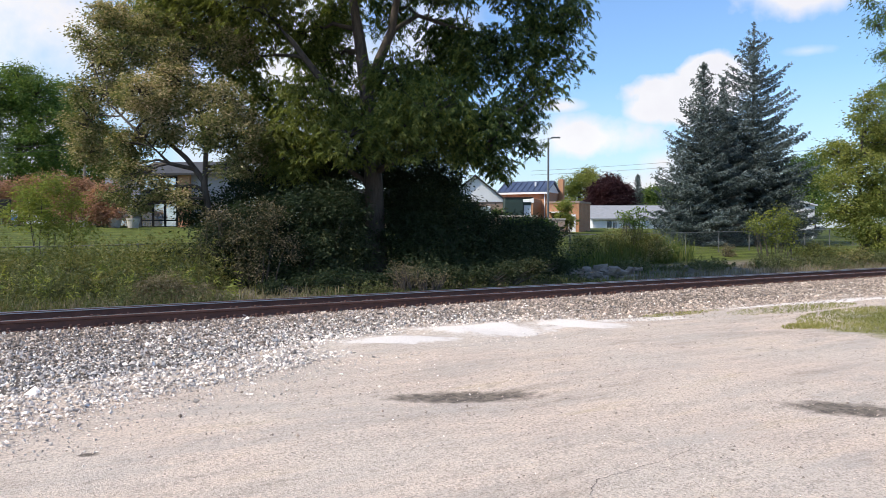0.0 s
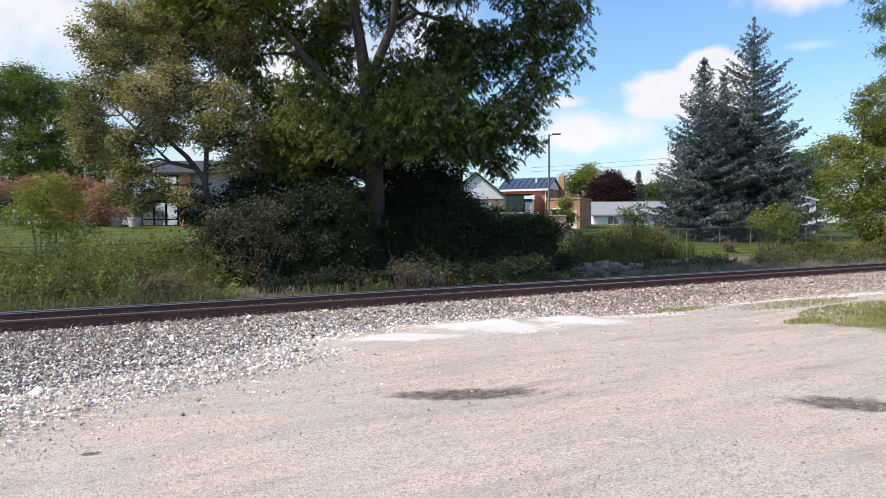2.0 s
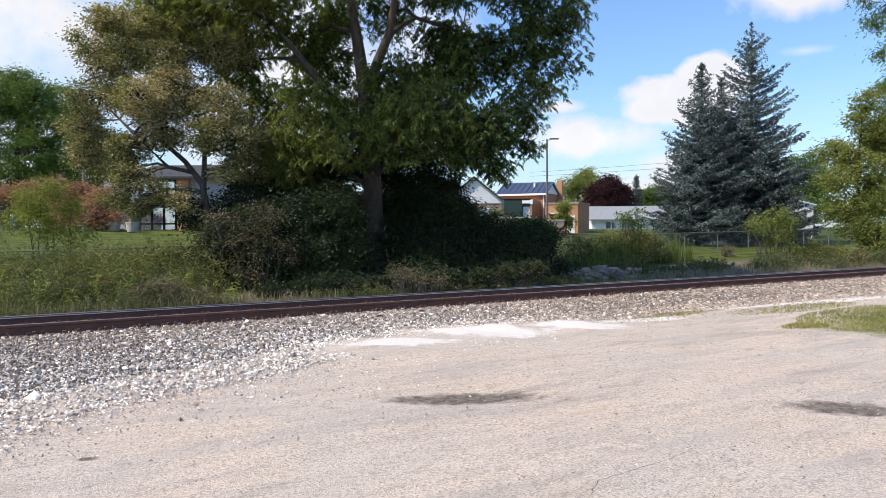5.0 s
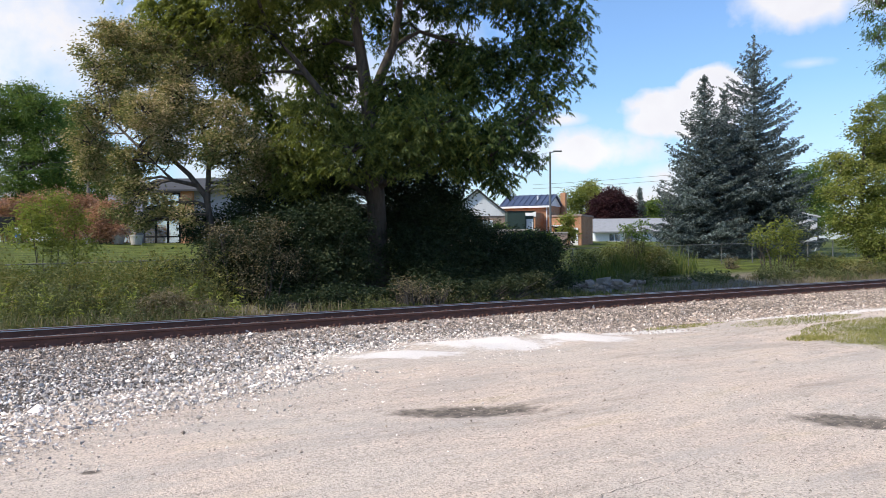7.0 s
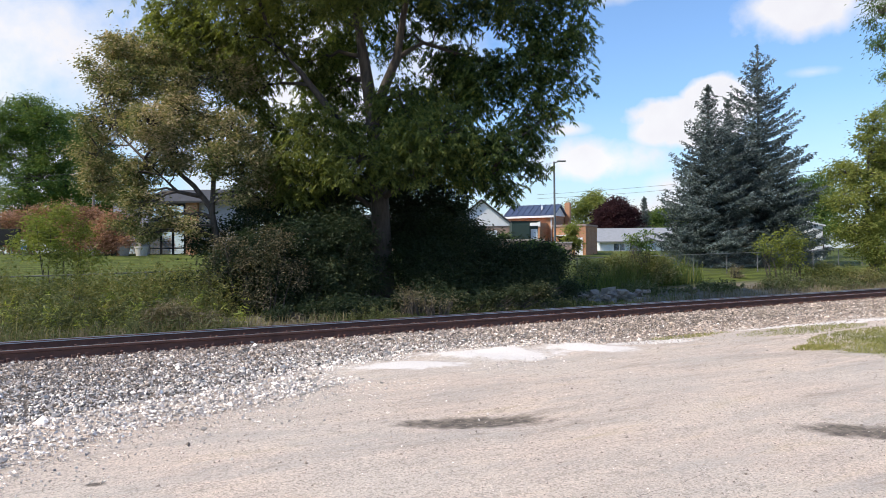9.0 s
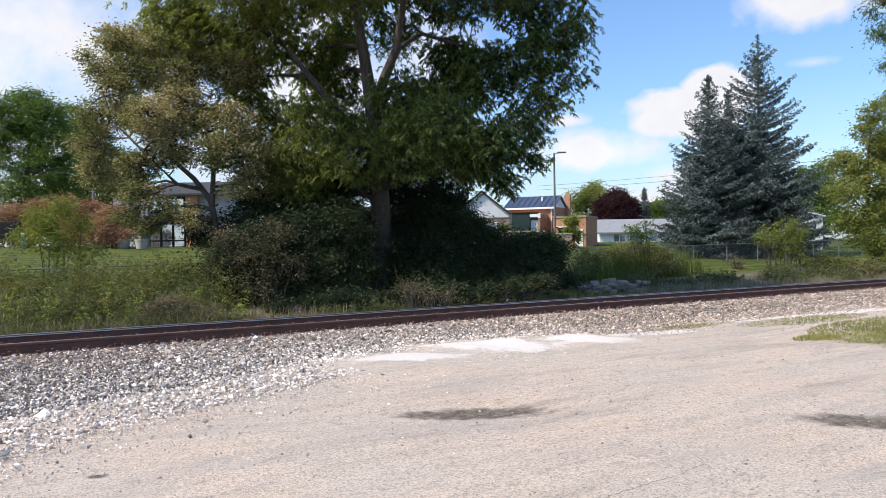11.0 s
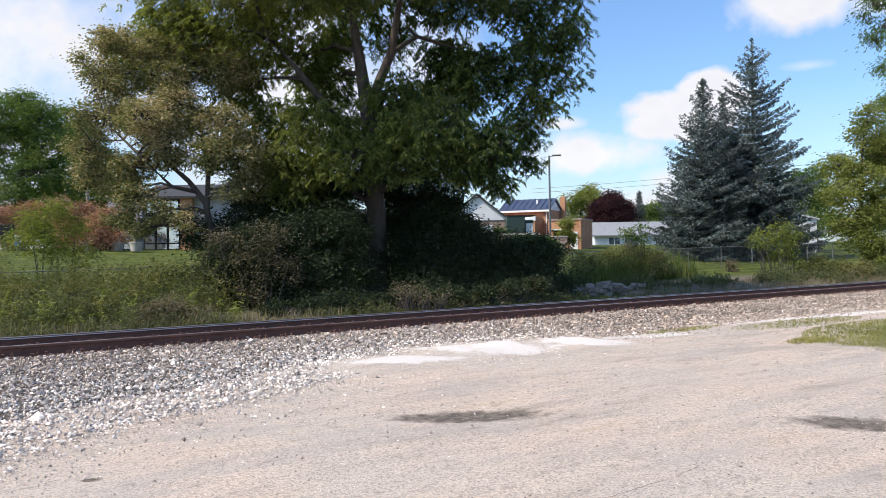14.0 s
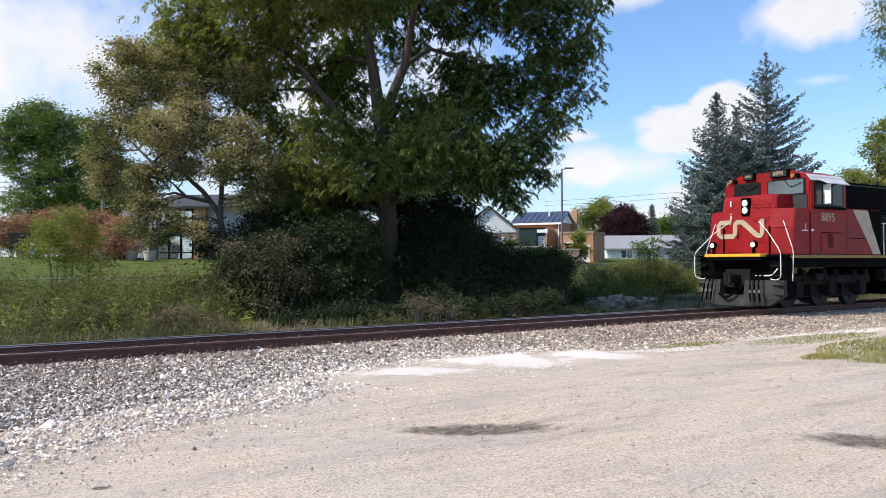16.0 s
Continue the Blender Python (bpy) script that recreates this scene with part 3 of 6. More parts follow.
def make_ballast():
    rng = np.random.default_rng(5)
    xs = np.r_[[-400, -150, -60, -20], np.arange(-6, 60, 0.8), [70, 100, 180, 400]]
    rows = []
    for x in xs:
        ys = np.r_[np.linspace(toe(x) + 0.9, 13.15, 8), np.linspace(13.5, 16.15, 4), np.linspace(16.5, 17.65, 4)]
        rows.append(np.c_[np.full(len(ys), x), ys, bed_z(x, ys)])
    k = len(rows[0])
    v = np.concatenate(rows)
    i = np.arange(len(v)).reshape(len(xs), k)
    q = np.stack([i[:-1, :-1], i[1:, :-1], i[1:, 1:], i[:-1, 1:]], -1).reshape(-1, 4)
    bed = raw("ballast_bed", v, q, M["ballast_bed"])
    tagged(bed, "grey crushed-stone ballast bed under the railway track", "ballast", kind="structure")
    # loose stones, closest together near the standpoint
    n = 165000
    x = np.concatenate([rng.uniform(-2, 12, int(n * 0.55)), rng.uniform(12, 30, int(n * 0.33)), rng.uniform(30, 62, n - int(n * 0.55) - int(n * 0.33))])
    t = toe(x)
    u = rng.uniform(0, 1, n)
    y = np.where(rng.uniform(0, 1, n) < 0.80, t - 0.35 + (14.3 - t) * u ** 0.72, rng.uniform(13.9, 17.9, n))
    scatter = rng.uniform(0, 1, n) < 0.06
    y = np.where(scatter, t - rng.exponential(0.55, n), y)
    z = np.maximum(0.0, np.where(y < t, 0.0, bed_z(x, y)))
    s = rng.lognormal(np.log(0.0146), 0.38, n) * np.where(x > 12, 1.18, 1.0) * np.where(scatter, 0.6, 1)
    core = np.array([[1, 0.3, 0], [-0.3, 1, 0.1], [-1, -0.3, 0], [0.3, -1, -0.1], [0.2, 0.1, 1], [-0.1, 0, -0.9]], float)
    fq = np.array([[0, 1, 4], [1, 2, 4], [2, 3, 4], [3, 0, 4], [1, 0, 5], [2, 1, 5], [3, 2, 5], [0, 3, 5]])
    V = core[None] * rng.uniform(0.7, 1.35, (n, 6, 3)) + rng.normal(0, 0.16, (n, 6, 3))
    a = rng.uniform(0, 2 * np.pi, (n, 2))
    ca, sa, cb, sb = np.cos(a[:, 0]), np.sin(a[:, 0]), np.cos(a[:, 1] * 0.3), np.sin(a[:, 1] * 0.3)
    ax = np.stack([np.stack([ca, -sa, 0 * ca], 1), np.stack([sa, ca, 0 * ca], 1), np.stack([0 * ca, 0 * ca, 1 + 0 * ca], 1)], 1)
    bx = np.stack([np.stack([1 + 0 * cb, 0 * cb, 0 * cb], 1), np.stack([0 * cb, cb, -sb], 1), np.stack([0 * cb, sb, cb], 1)], 1)
    V = V * (s[:, None, None] * np.array([1.2, 0.95, 0.62]))
    V = np.einsum("nij,nkj->nki", np.einsum("nij,njk->nik", ax, bx), V)
    V = V + np.stack([x, y, z + s * 0.35 + rng.uniform(-0.012, 0.022, n) * np.where(y < t + 0.4, 0.2, 1)], 1)[:, None, :]
    pale = (rng.uniform(0, 1, n) < np.interp((y - t) / (13.4 - t), [0, 0.3, 0.6, 1.0], [1.0, 0.90, 0.46, 0.16]) * np.interp(x, [7, 12], [1.0, 0.12]))
    for nm, sel, mt, lb in (("ballast_stone", ~pale, "ballast", "grey and brown crushed ballast stones beside the track"), ("limestone_chip", pale, "chalk", "pale limestone chips scattered along the ballast")):
        k = np.nonzero(sel)[0]
        ob = raw(nm, V[k].reshape(-1, 3), (fq[None] + (np.arange(len(k)) * 6)[:, None, None]).reshape(-1, 3), M[mt])
        tagged(ob, lb, "stones", kind="stuff")


make_ballast()


def make_pebbles():
    """Loose chips on the lot, pale and dark."""
    rng = np.random.default_rng(8)
    oct_v = np.array([[1, 0, 0], [0, 1, 0], [-1, 0, 0], [0, -1, 0], [0, 0, 0.8], [0, 0, -0.5]], float)
    oct_f = np.array([[0, 1, 4], [1, 2, 4], [2, 3, 4], [3, 0, 4], [1, 0, 5], [2, 1, 5], [3, 2, 5], [0, 3, 5]])
    for nm, n, mt, lo, lb in (("pale_chip", 4000, "chalk", 0.0026, "pale stone chips lying on the gravel lot"), ("dark_chip", 9000, "ballast", 0.0044, "dark stone chips lying on the gravel lot")):
        x = np.r_[rng.uniform(0, 8, n // 2), rng.uniform(3, 16, n - n // 2)]
        y = np.r_[rng.uniform(2.4, 8.5, n // 2), rng.uniform(3.0, 10.8, n - n // 2)]
        keep = y < toe(x)
        x, y = x[keep], y[keep]
        k = len(x)
        s = rng.lognormal(np.log(lo), 0.45, k) * (0.8 + 0.06 * np.hypot(x, y))
        a = rng.uniform(0, 6.283, k)
        v = oct_v[None] * rng.uniform(0.6, 1.3, (k, 6, 3)) * s[:, None, None]
        c, d = np.cos(a)[:, None], np.sin(a)[:, None]
        v = np.stack([v[..., 0] * c - v[..., 1] * d, v[..., 0] * d + v[..., 1] * c, v[..., 2]], -1)
        zz = 0.012 * np.sin(x * 1.3 + y * 0.7) + 0.010 * np.sin(x * 0.6 - y * 1.9)
        v = v + np.stack([x, y, zz + 0.002], 1)[:, None, :]
        tagged(raw(nm, v.reshape(-1, 3), (oct_f[None] + (np.arange(k) * 6)[:, None, None]).reshape(-1, 3), M[mt]), lb, "stones", kind="stuff")


make_pebbles()


def make_crack(points, width):
    """A thin weathered crack in the hard surface."""
    rng = random.Random(4)
    bm = bmesh.new()
    prev = None
    for (xa, ya), (xb, yb) in zip(points, points[1:]):
        for k in range(8):
            t = k / 8
            x, y = xa + (xb - xa) * t, ya + (yb - ya) * t + rng.uniform(-0.012, 0.012)
            z = 0.012 * math.sin(x * 1.3 + y * 0.7) + 0.010 * math.sin(x * 0.6 - y * 1.9) + 0.004
            w = width * rng.uniform(0.4, 1.2)
            pair = bm.verts.new((x, y - w, z)), bm.verts.new((x, y + w, z))
            if prev:
                bm.faces.new((prev[0], pair[0], pair[1], prev[1]))
            prev = pair
    tagged(part("surface_crack", bm, M["ballast_bed"], None), "thin dark crack in the gravel lot surface", "ground", kind="structure")


make_crack([(3.55, 3.62), (3.8, 3.80), (4.15, 3.82), (4.6, 3.86), (5.0, 3.95), (5.15, 4.15)], 0.0032)


# ---- track ----
RAIL_Y, RAIL_TOP = (13.90, 15.405), 0.33
TRACK = (-320.0, 380.0)


def make_track():
    track = thing("railway_track", "rusty standard-gauge track on wooden ties in ballast", "railway track", kind="structure")
    prof = [(-0.076, 0.0), (0.076, 0.0), (0.076, 0.012), (0.02, 0.03), (0.0095, 0.05), (0.0095, 0.132), (0.037, 0.145),
            (0.037, 0.178), (0.029, 0.186), (-0.029, 0.186), (-0.037, 0.178), (-0.037, 0.145), (-0.0095, 0.132), (-0.0095, 0.05), (-0.02, 0.03), (-0.076, 0.012)]
    for y in RAIL_Y:
        bm = bmesh.new()
        prism(bm, [(y + u, RAIL_TOP - 0.186 + w) for u, w in prof], "x", *TRACK)
        r = part("rail", bm, M["rail"], track, "rusty brown steel rail")
        bm = bmesh.new()
        box(bm, *TRACK, y - 0.027, y + 0.027, RAIL_TOP - 0.001, RAIL_TOP + 0.0025)
        part("rail_head", bm, M["rail_top"], r, "polished running surface")
        if y == RAIL_Y[1]:
            # the flanges polish the inner corner of the head
            bm = bmesh.new()
            prism(bm, [(y - 0.0385, RAIL_TOP - 0.034), (y - 0.036, RAIL_TOP - 0.034), (y - 0.024, RAIL_TOP + 0.003), (y - 0.0275, RAIL_TOP + 0.003), (y - 0.036, RAIL_TOP - 0.010)], "x", *TRACK)
            part("gauge_corner", bm, M["rail_top"], r, "bright worn inner corner of the rail head")
    # ties, plates and spikes, alike pieces on shared meshes
    bm = bmesh.new()
    box(bm, -0.115, 0.115, -1.3, 1.3, -0.17, 0.0, 0.008)
    first = part("tie", bm, M["tie"], track)
    first.location = (-8.0, sum(RAIL_Y) / 2, 0.142)
    bm = bmesh.new()
    box(bm, -0.095, 0.095, -0.17, 0.17, 0.0, 0.016)
    for sx in (-0.06, 0.06):
        for sy in (-0.10, 0.10):
            box(bm, sx - 0.012, sx + 0.012, sy - 0.02, sy + 0.02, 0.012, 0.07)
            box(bm, sx - 0.02, sx + 0.02, sy - 0.034, sy + 0.034, 0.052, 0.074)
    box(bm, -0.17, -0.11, -0.125, 0.125, 0.0, 0.055)
    plate = part("tie_plate", bm, M["rail"], first, "rusty tie plate with spikes")
    plate.location = (0, RAIL_Y[0] - first.location.y, 0.001)
    p2 = plate.copy()
    scene.collection.objects.link(p2)
    p2.location.y = RAIL_Y[1] - first.location.y
    rng = random.Random(3)
    for i in range(1, 150):
        o = first.copy()
        scene.collection.objects.link(o)
        o.location = (-8 + i * 0.52 + rng.uniform(-0.02, 0.02), first.location.y + rng.uniform(-0.04, 0.04), 0.142 + rng.uniform(-0.004, 0.0))
        o.rotation_euler.z = rng.uniform(-0.015, 0.015)
        for p in (plate, p2):
            c = p.copy()
            scene.collection.objects.link(c)
            c.parent = o
            c.location.y -= o.location.y - first.location.y


make_track()

# ---- trees and shrubs ----
def limb_points(a, b, rng, sag=0.0, n=5, wob=0.06):
    a, b = Vector(a), Vector(b)
    L = (b - a).length
    out = []
    for i in range(n + 1):
        t = i / n
        p = a.lerp(b, t) + Vector((rng.normal(0, wob), rng.normal(0, wob), rng.normal(0, wob))) * L * (0.5 if 0 < i < n else 0)
        p.z += sag * L * math.sin(math.pi * t)
        out.append(p)
    return out


def broadleaf(name, label, base, limbs, blobs, leaf, clumps, per, leaf_size, clump_r, seed, trunk_r=0.3, group="",
              aspect=0.45, droop=0.4, shell=0.45, twig_r=0.018, category="tree", flare=1.5, bark="bark", flat=0.6, upper=()):
    """A tapered trunk with given limbs, boughs reaching out to each clump, and a crown of single leaves."""
    rng = np.random.default_rng(seed)
    tree = thing(name, label, category, group, at=base)
    tb = Tubes()
    bx = Vector(base)
    nodes = []
    for pts, r0, r1 in limbs:
        pts = [Vector(p) - bx for p in pts]
        k = len(pts)
        rad = [r0 + (r1 - r0) * i / (k - 1) for i in range(k)]
        if pts[0].length < 0.6:
            rad[0] *= flare
        tb.add(pts, rad, 10)
        for i in range(k - 1):
            for s in np.linspace(0, 1, 5):
                if pts[0].length > 0.6 or i + s > 1.0:
                    nodes.append((pts[i].lerp(pts[i + 1], s), rad[i]))
    cc, lc, out = in_blobs(rng, [(b[0] - bx.x, b[1] - bx.y, b[2] - bx.z, b[3]) for b in blobs], clumps, per, clump_r, shell, flat)
    np_nodes = np.array([tuple(p) for p, _ in nodes])
    # boughs to the middle of each mass, twigs on to the clumps
    for b in blobs:
        c = np.array([b[0] - bx.x, b[1] - bx.y, b[2] - bx.z])
        d = np.linalg.norm(np_nodes - c, axis=1) + np.maximum(0, np_nodes[:, 2] - c[2]) * 0.8
        j = int(d.argmin())
        a = nodes[j][0]
        if (Vector(c) - a).length < 0.3:
            continue
        r = min(nodes[j][1] * 0.6, 0.05 + 0.02 * (Vector(c) - a).length)
        pts = limb_points(a, c, rng, 0.08)
        tb.add(pts, [r * (1 - 0.7 * i / 5) for i in range(6)], 6)
        for p in pts[2:]:
            nodes.append((p, r * 0.5))
    np_nodes = np.array([tuple(p) for p, _ in nodes])
    for c in cc[: min(len(cc), 900)]:
        j = int(np.linalg.norm(np_nodes - c, axis=1).argmin())
        a = nodes[j][0]
        L = (Vector(c) - a).length
        if L > 0.15:
            tb.add(limb_points(a, c, rng, 0.05, 3), [twig_r * 1.6, twig_r * 1.2, twig_r * 0.8, twig_r * 0.4], 4)
    raw("trunk", tb.v, tb.f, M[bark], tree).data.polygons.foreach_set("use_smooth", [True] * len(tb.f))
    if upper:
        # compound leaves; the unseen top, with its added shading masses, in coarser ones
        v, q = fronds(rng, cc, 6, 0.40, leaf_size, clump_r)
        top = in_blobs(rng, [(b[0] - bx.x, b[1] - bx.y, b[2] - bx.z, b[3]) for b in upper], 430, 1, 0.5, 0.1)[0]
        v2, q2 = fronds(rng, top, 4, 0.85, 0.34, 0.9, 5)
        v, q = np.concatenate([v, v2]), np.concatenate([q, q2 + len(v)])
    else:
        v, q = leaves(rng, lc, leaf_size, aspect, droop, 0.35, out)
    raw("crown", v, q, M[leaf], tree)
    return tree


def spruce(name, label, base, height, radius, seed, thin=0.0, group="blue spruces", swell=0.86, tier=1.0):
    """Tiers of drooping boughs that turn up at their tips, hung with needle sprays."""
    rng = np.random.default_rng(seed)
    tree = thing(name, label, "spruce tree", group, at=base)
    tb = Tubes()
    tb.add([(0, 0, -0.1), (0, 0, height * 0.5), (0, 0, height * 0.99)], [0.26, 0.15, 0.02], 8)
    C, S = [], []
    z = 0.5
    while z < height - 0.15:
        f = z / height
        reach = radius * (1 - f) ** swell * (0.86 + 0.14 * math.sin(z * 2.6 + seed)) + 0.10
        k = max(4, int(10 * (1 - f) + 4))
        a0 = rng.uniform(0, 6.28)
        for i in range(k):
            L = reach * rng.uniform(0.66, 1.22)
            if rng.uniform() < thin * f:
                continue
            a = a0 + 6.283 * i / k + rng.normal(0, 0.15)
            n = max(4, int(L / 0.16))
            t = np.linspace(0.05, 1, n)
            dz = (-0.34 * (1 - f) * t + 0.26 * t ** 2.2) * L + (0.5 * f * t * L)
            bx, by = np.cos(a) * L * t, np.sin(a) * L * t
            pts = [(bx[j], by[j], z + dz[j]) for j in range(0, n, 2)]
            if len(pts) > 1:
                tb.add(pts, [0.03 * (1 - 0.8 * j / len(pts)) for j in range(len(pts))], 4)
            for j in range(n):
                w = 0.34 * L * (1 - t[j]) * t[j] * 2.4 + 0.14
                m = int(5 + 7 * w / 0.5)
                s = rng.uniform(-1, 1, m) * w
                C.append(np.c_[bx[j] - np.sin(a) * s + rng.normal(0, 0.07, m), by[j] + np.cos(a) * s + rng.normal(0, 0.07, m),
                               z + dz[j] - np.abs(s) * 0.22 - rng.uniform(0, 0.2, m)])
        z += rng.uniform(0.24, 0.36) * (1 + 0.4 * f) * (1 + (tier - 1) * min(1.0, 2 * f))
    c = np.concatenate(C)
    c = np.concatenate([c, np.c_[rng.normal(0, 0.06, 60), rng.normal(0, 0.06, 60), rng.uniform(height - 0.9, height + 0.1, 60)]])
    raw("trunk", tb.v, tb.f, M["bark"], tree)
    v, q = leaves(rng, c, 0.26, 0.30, 0.35)
    raw("crown", v, q, M["needle"], tree)
    return tree


def shrub(name, label, blobs, leaf, clumps, per, leaf_size, clump_r, seed, stems=14, category="shrub", aspect=0.5, group=""):
    """Several stems from the ground and a crown of single leaves."""
    rng = np.random.default_rng(seed)
    b = np.asarray(blobs, float)
    cx, cy = b[:, 0].mean(), b[:, 1].mean()
    base = Vector((cx, cy, float(terrain(cx, cy))))
    ob = thing(name, label, category, group, at=base)
    cc, lc, out = in_blobs(rng, b - [cx, cy, base.z, 0], clumps, per, clump_r, 0.3)
    tb = Tubes()
    for c in cc[rng.permutation(len(cc))[:stems * 3]]:
        gx, gy = c[0] * 0.7, c[1] * 0.7
        g = (gx, gy, float(terrain(gx + cx, gy + cy)) - base.z - 0.05)
        tb.add(limb_points(g, c, rng, 0.04, 3), [0.025, 0.02, 0.014, 0.006], 5)
    tagged(raw("stem", tb.v, tb.f, M["bark"], ob), kind="stuff")
    keep = lc[:, 2] > terrain(lc[:, 0] + cx, lc[:, 1] + cy) - base.z + 0.02
    lc, out = lc[keep], out[keep]
    v, q = leaves(rng, lc, leaf_size, aspect, 0.3, 0.35, out)
    raw("foliage", v, q, M[leaf], ob)
    return ob


def blades(name, label, patches, mat, seed, height=0.6, width=0.012, lean=0.25, kind="stuff", category="grass"):
    """Grass or weed stalks standing on the ground; patches: x, y, rx, ry, count, height factor."""
    rng = np.random.default_rng(seed)
    B, H = [], []
    for x, y, rx, ry, n, hf in patches:
        a, r = rng.uniform(0, 6.283, n), np.sqrt(rng.uniform(0, 1, n))
        px, py = x + np.cos(a) * r * rx, y + np.sin(a) * r * ry
        B.append(np.c_[px, py, np.maximum(terrain(px, py), np.where((py > toe(px)) & (py < 18.3), bed_z(px, py), -9))])
        H.append(height * hf * rng.uniform(0.45, 1.15, n) * (1.1 - 0.5 * r))
    b, h = np.concatenate(B), np.concatenate(H)
    n = len(b)
    a = rng.uniform(0, 6.283, n)
    side = np.c_[np.cos(a), np.sin(a), 0 * a]
    ld = rng.normal(0, lean, (n, 2)) * h[:, None]
    w = (width * rng.uniform(0.6, 1.5, n))[:, None]
    mid = b + np.c_[ld * 0.35, h * 0.55]
    tip = b + np.c_[ld, h * 0.97]
    v = np.stack([b - side * w, b + side * w, mid + side * w * 0.8, mid - side * w * 0.8, tip + side * w * 0.15, tip - side * w * 0.15], 1).reshape(-1, 3)
    o = np.arange(n) * 6
    q = np.concatenate([np.stack([o, o + 1, o + 2, o + 3], 1), np.stack([o + 3, o + 2, o + 4, o + 5], 1)])
    return tagged(raw(name, v, q, M[mat]), label, category, kind=kind)


# the great tree behind the track
GREAT_LOW = [(6.32, 29.62, 9.53, 1.14), (7.43, 27.68, 9.65, 1.40), (9.27, 26.46, 9.35, 1.50), (11.73, 27.23, 9.27, 1.29), (9.24, 27.64, 7.87, 1.04), (11.02, 24.61, 6.07, 1.37), (10.54, 25.49, 4.55, 1.30), (11.54, 23.04, 4.96, 1.32),
     (13.07, 22.68, 6.95, 1.16), (13.48, 21.17, 5.64, 1.39), (15.15, 20.64, 5.15, 1.22), (16.98, 21.26, 5.85, 1.10), (12.84, 21.55, 5.15, 1.25), (14.87, 21.39, 4.75, 0.96), (16.45, 21.56, 4.11, 0.72),
     (16.86, 22.61, 8.28, 1.35), (17.68, 20.88, 8.75, 1.20), (18.69, 20.23, 9.45, 0.84), (17.58, 20.90, 7.15, 0.84), (16.77, 25.09, 9.30, 1.22), (13.51, 28.48, 10.47, 1.03)]
GREAT_HIGH = [(15.92, 28.09, 10.76, 1.07), (18.32, 19.82, 7.74, 0.55), (17.65, 20.23, 6.56, 0.51), (16.98, 20.63, 4.79, 0.47), (14.32, 26.63, 6.42, 1.56), (16.56, 25.18, 7.53, 1.56), (13.30, 28.57, 8.64, 1.38), (10.99, 28.85, 6.86, 1.22), (10.67, 26.79, 11.50, 1.87),
     (6.95, 28.04, 10.95, 1.40), (14.03, 26.99, 12.41, 1.78), (15.51, 23.59, 11.50, 1.87), (17.29, 21.20, 10.95, 1.60), (18.79, 20.20, 10.85, 1.00), (9.31, 27.74, 13.15, 2.28), (13.30, 25.13, 14.40, 3.11), (17.27, 22.48, 13.36, 2.28), (10.48, 23.34, 12.30, 2.22), (13.25, 21.50, 12.12, 2.22), (8.29, 24.74, 10.64, 1.48), (10.86, 22.45, 10.82, 1.63)]
# the last three masses, out of view, are added to shade the lower crown
GREAT_TOP_SHADE = [b for b in GREAT_HIGH if b[2] - b[3] > 9.9 and b[0] > 11] + [(6.3, 23.3, 12.2, 1.2), (7.5, 22.7, 12.1, 1.2), (8.8, 22.3, 12.2, 1.15)] * 3
GREAT_HIGH = [b for b in GREAT_HIGH if b[2] - b[3] <= 9.9]
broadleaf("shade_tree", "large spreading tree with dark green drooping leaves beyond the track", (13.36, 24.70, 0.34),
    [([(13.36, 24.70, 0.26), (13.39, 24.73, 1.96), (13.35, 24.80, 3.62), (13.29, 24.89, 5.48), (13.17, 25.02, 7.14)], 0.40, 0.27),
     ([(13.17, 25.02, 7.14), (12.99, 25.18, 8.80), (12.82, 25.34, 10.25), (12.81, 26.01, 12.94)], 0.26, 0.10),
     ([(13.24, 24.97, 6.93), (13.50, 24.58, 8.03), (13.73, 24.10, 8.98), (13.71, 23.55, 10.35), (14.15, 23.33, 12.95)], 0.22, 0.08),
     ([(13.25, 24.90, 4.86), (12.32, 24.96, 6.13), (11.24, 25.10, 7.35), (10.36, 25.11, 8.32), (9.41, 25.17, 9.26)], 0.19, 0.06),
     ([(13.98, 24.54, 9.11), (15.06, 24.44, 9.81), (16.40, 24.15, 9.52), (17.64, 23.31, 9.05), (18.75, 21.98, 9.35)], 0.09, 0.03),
     # bough added to carry the unseen shading masses
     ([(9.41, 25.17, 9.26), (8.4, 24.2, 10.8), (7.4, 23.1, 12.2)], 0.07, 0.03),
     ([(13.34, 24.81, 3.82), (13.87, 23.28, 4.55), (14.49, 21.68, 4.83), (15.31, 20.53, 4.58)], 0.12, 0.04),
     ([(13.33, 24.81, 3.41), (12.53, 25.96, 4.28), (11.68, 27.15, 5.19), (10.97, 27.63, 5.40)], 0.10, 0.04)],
    GREAT_LOW + GREAT_HIGH, "leaf_main", 3600, 1, 0.15, 0.42, 11, 0.4, shell=0.3, flare=1.25, flat=0.75, upper=GREAT_TOP_SHADE)
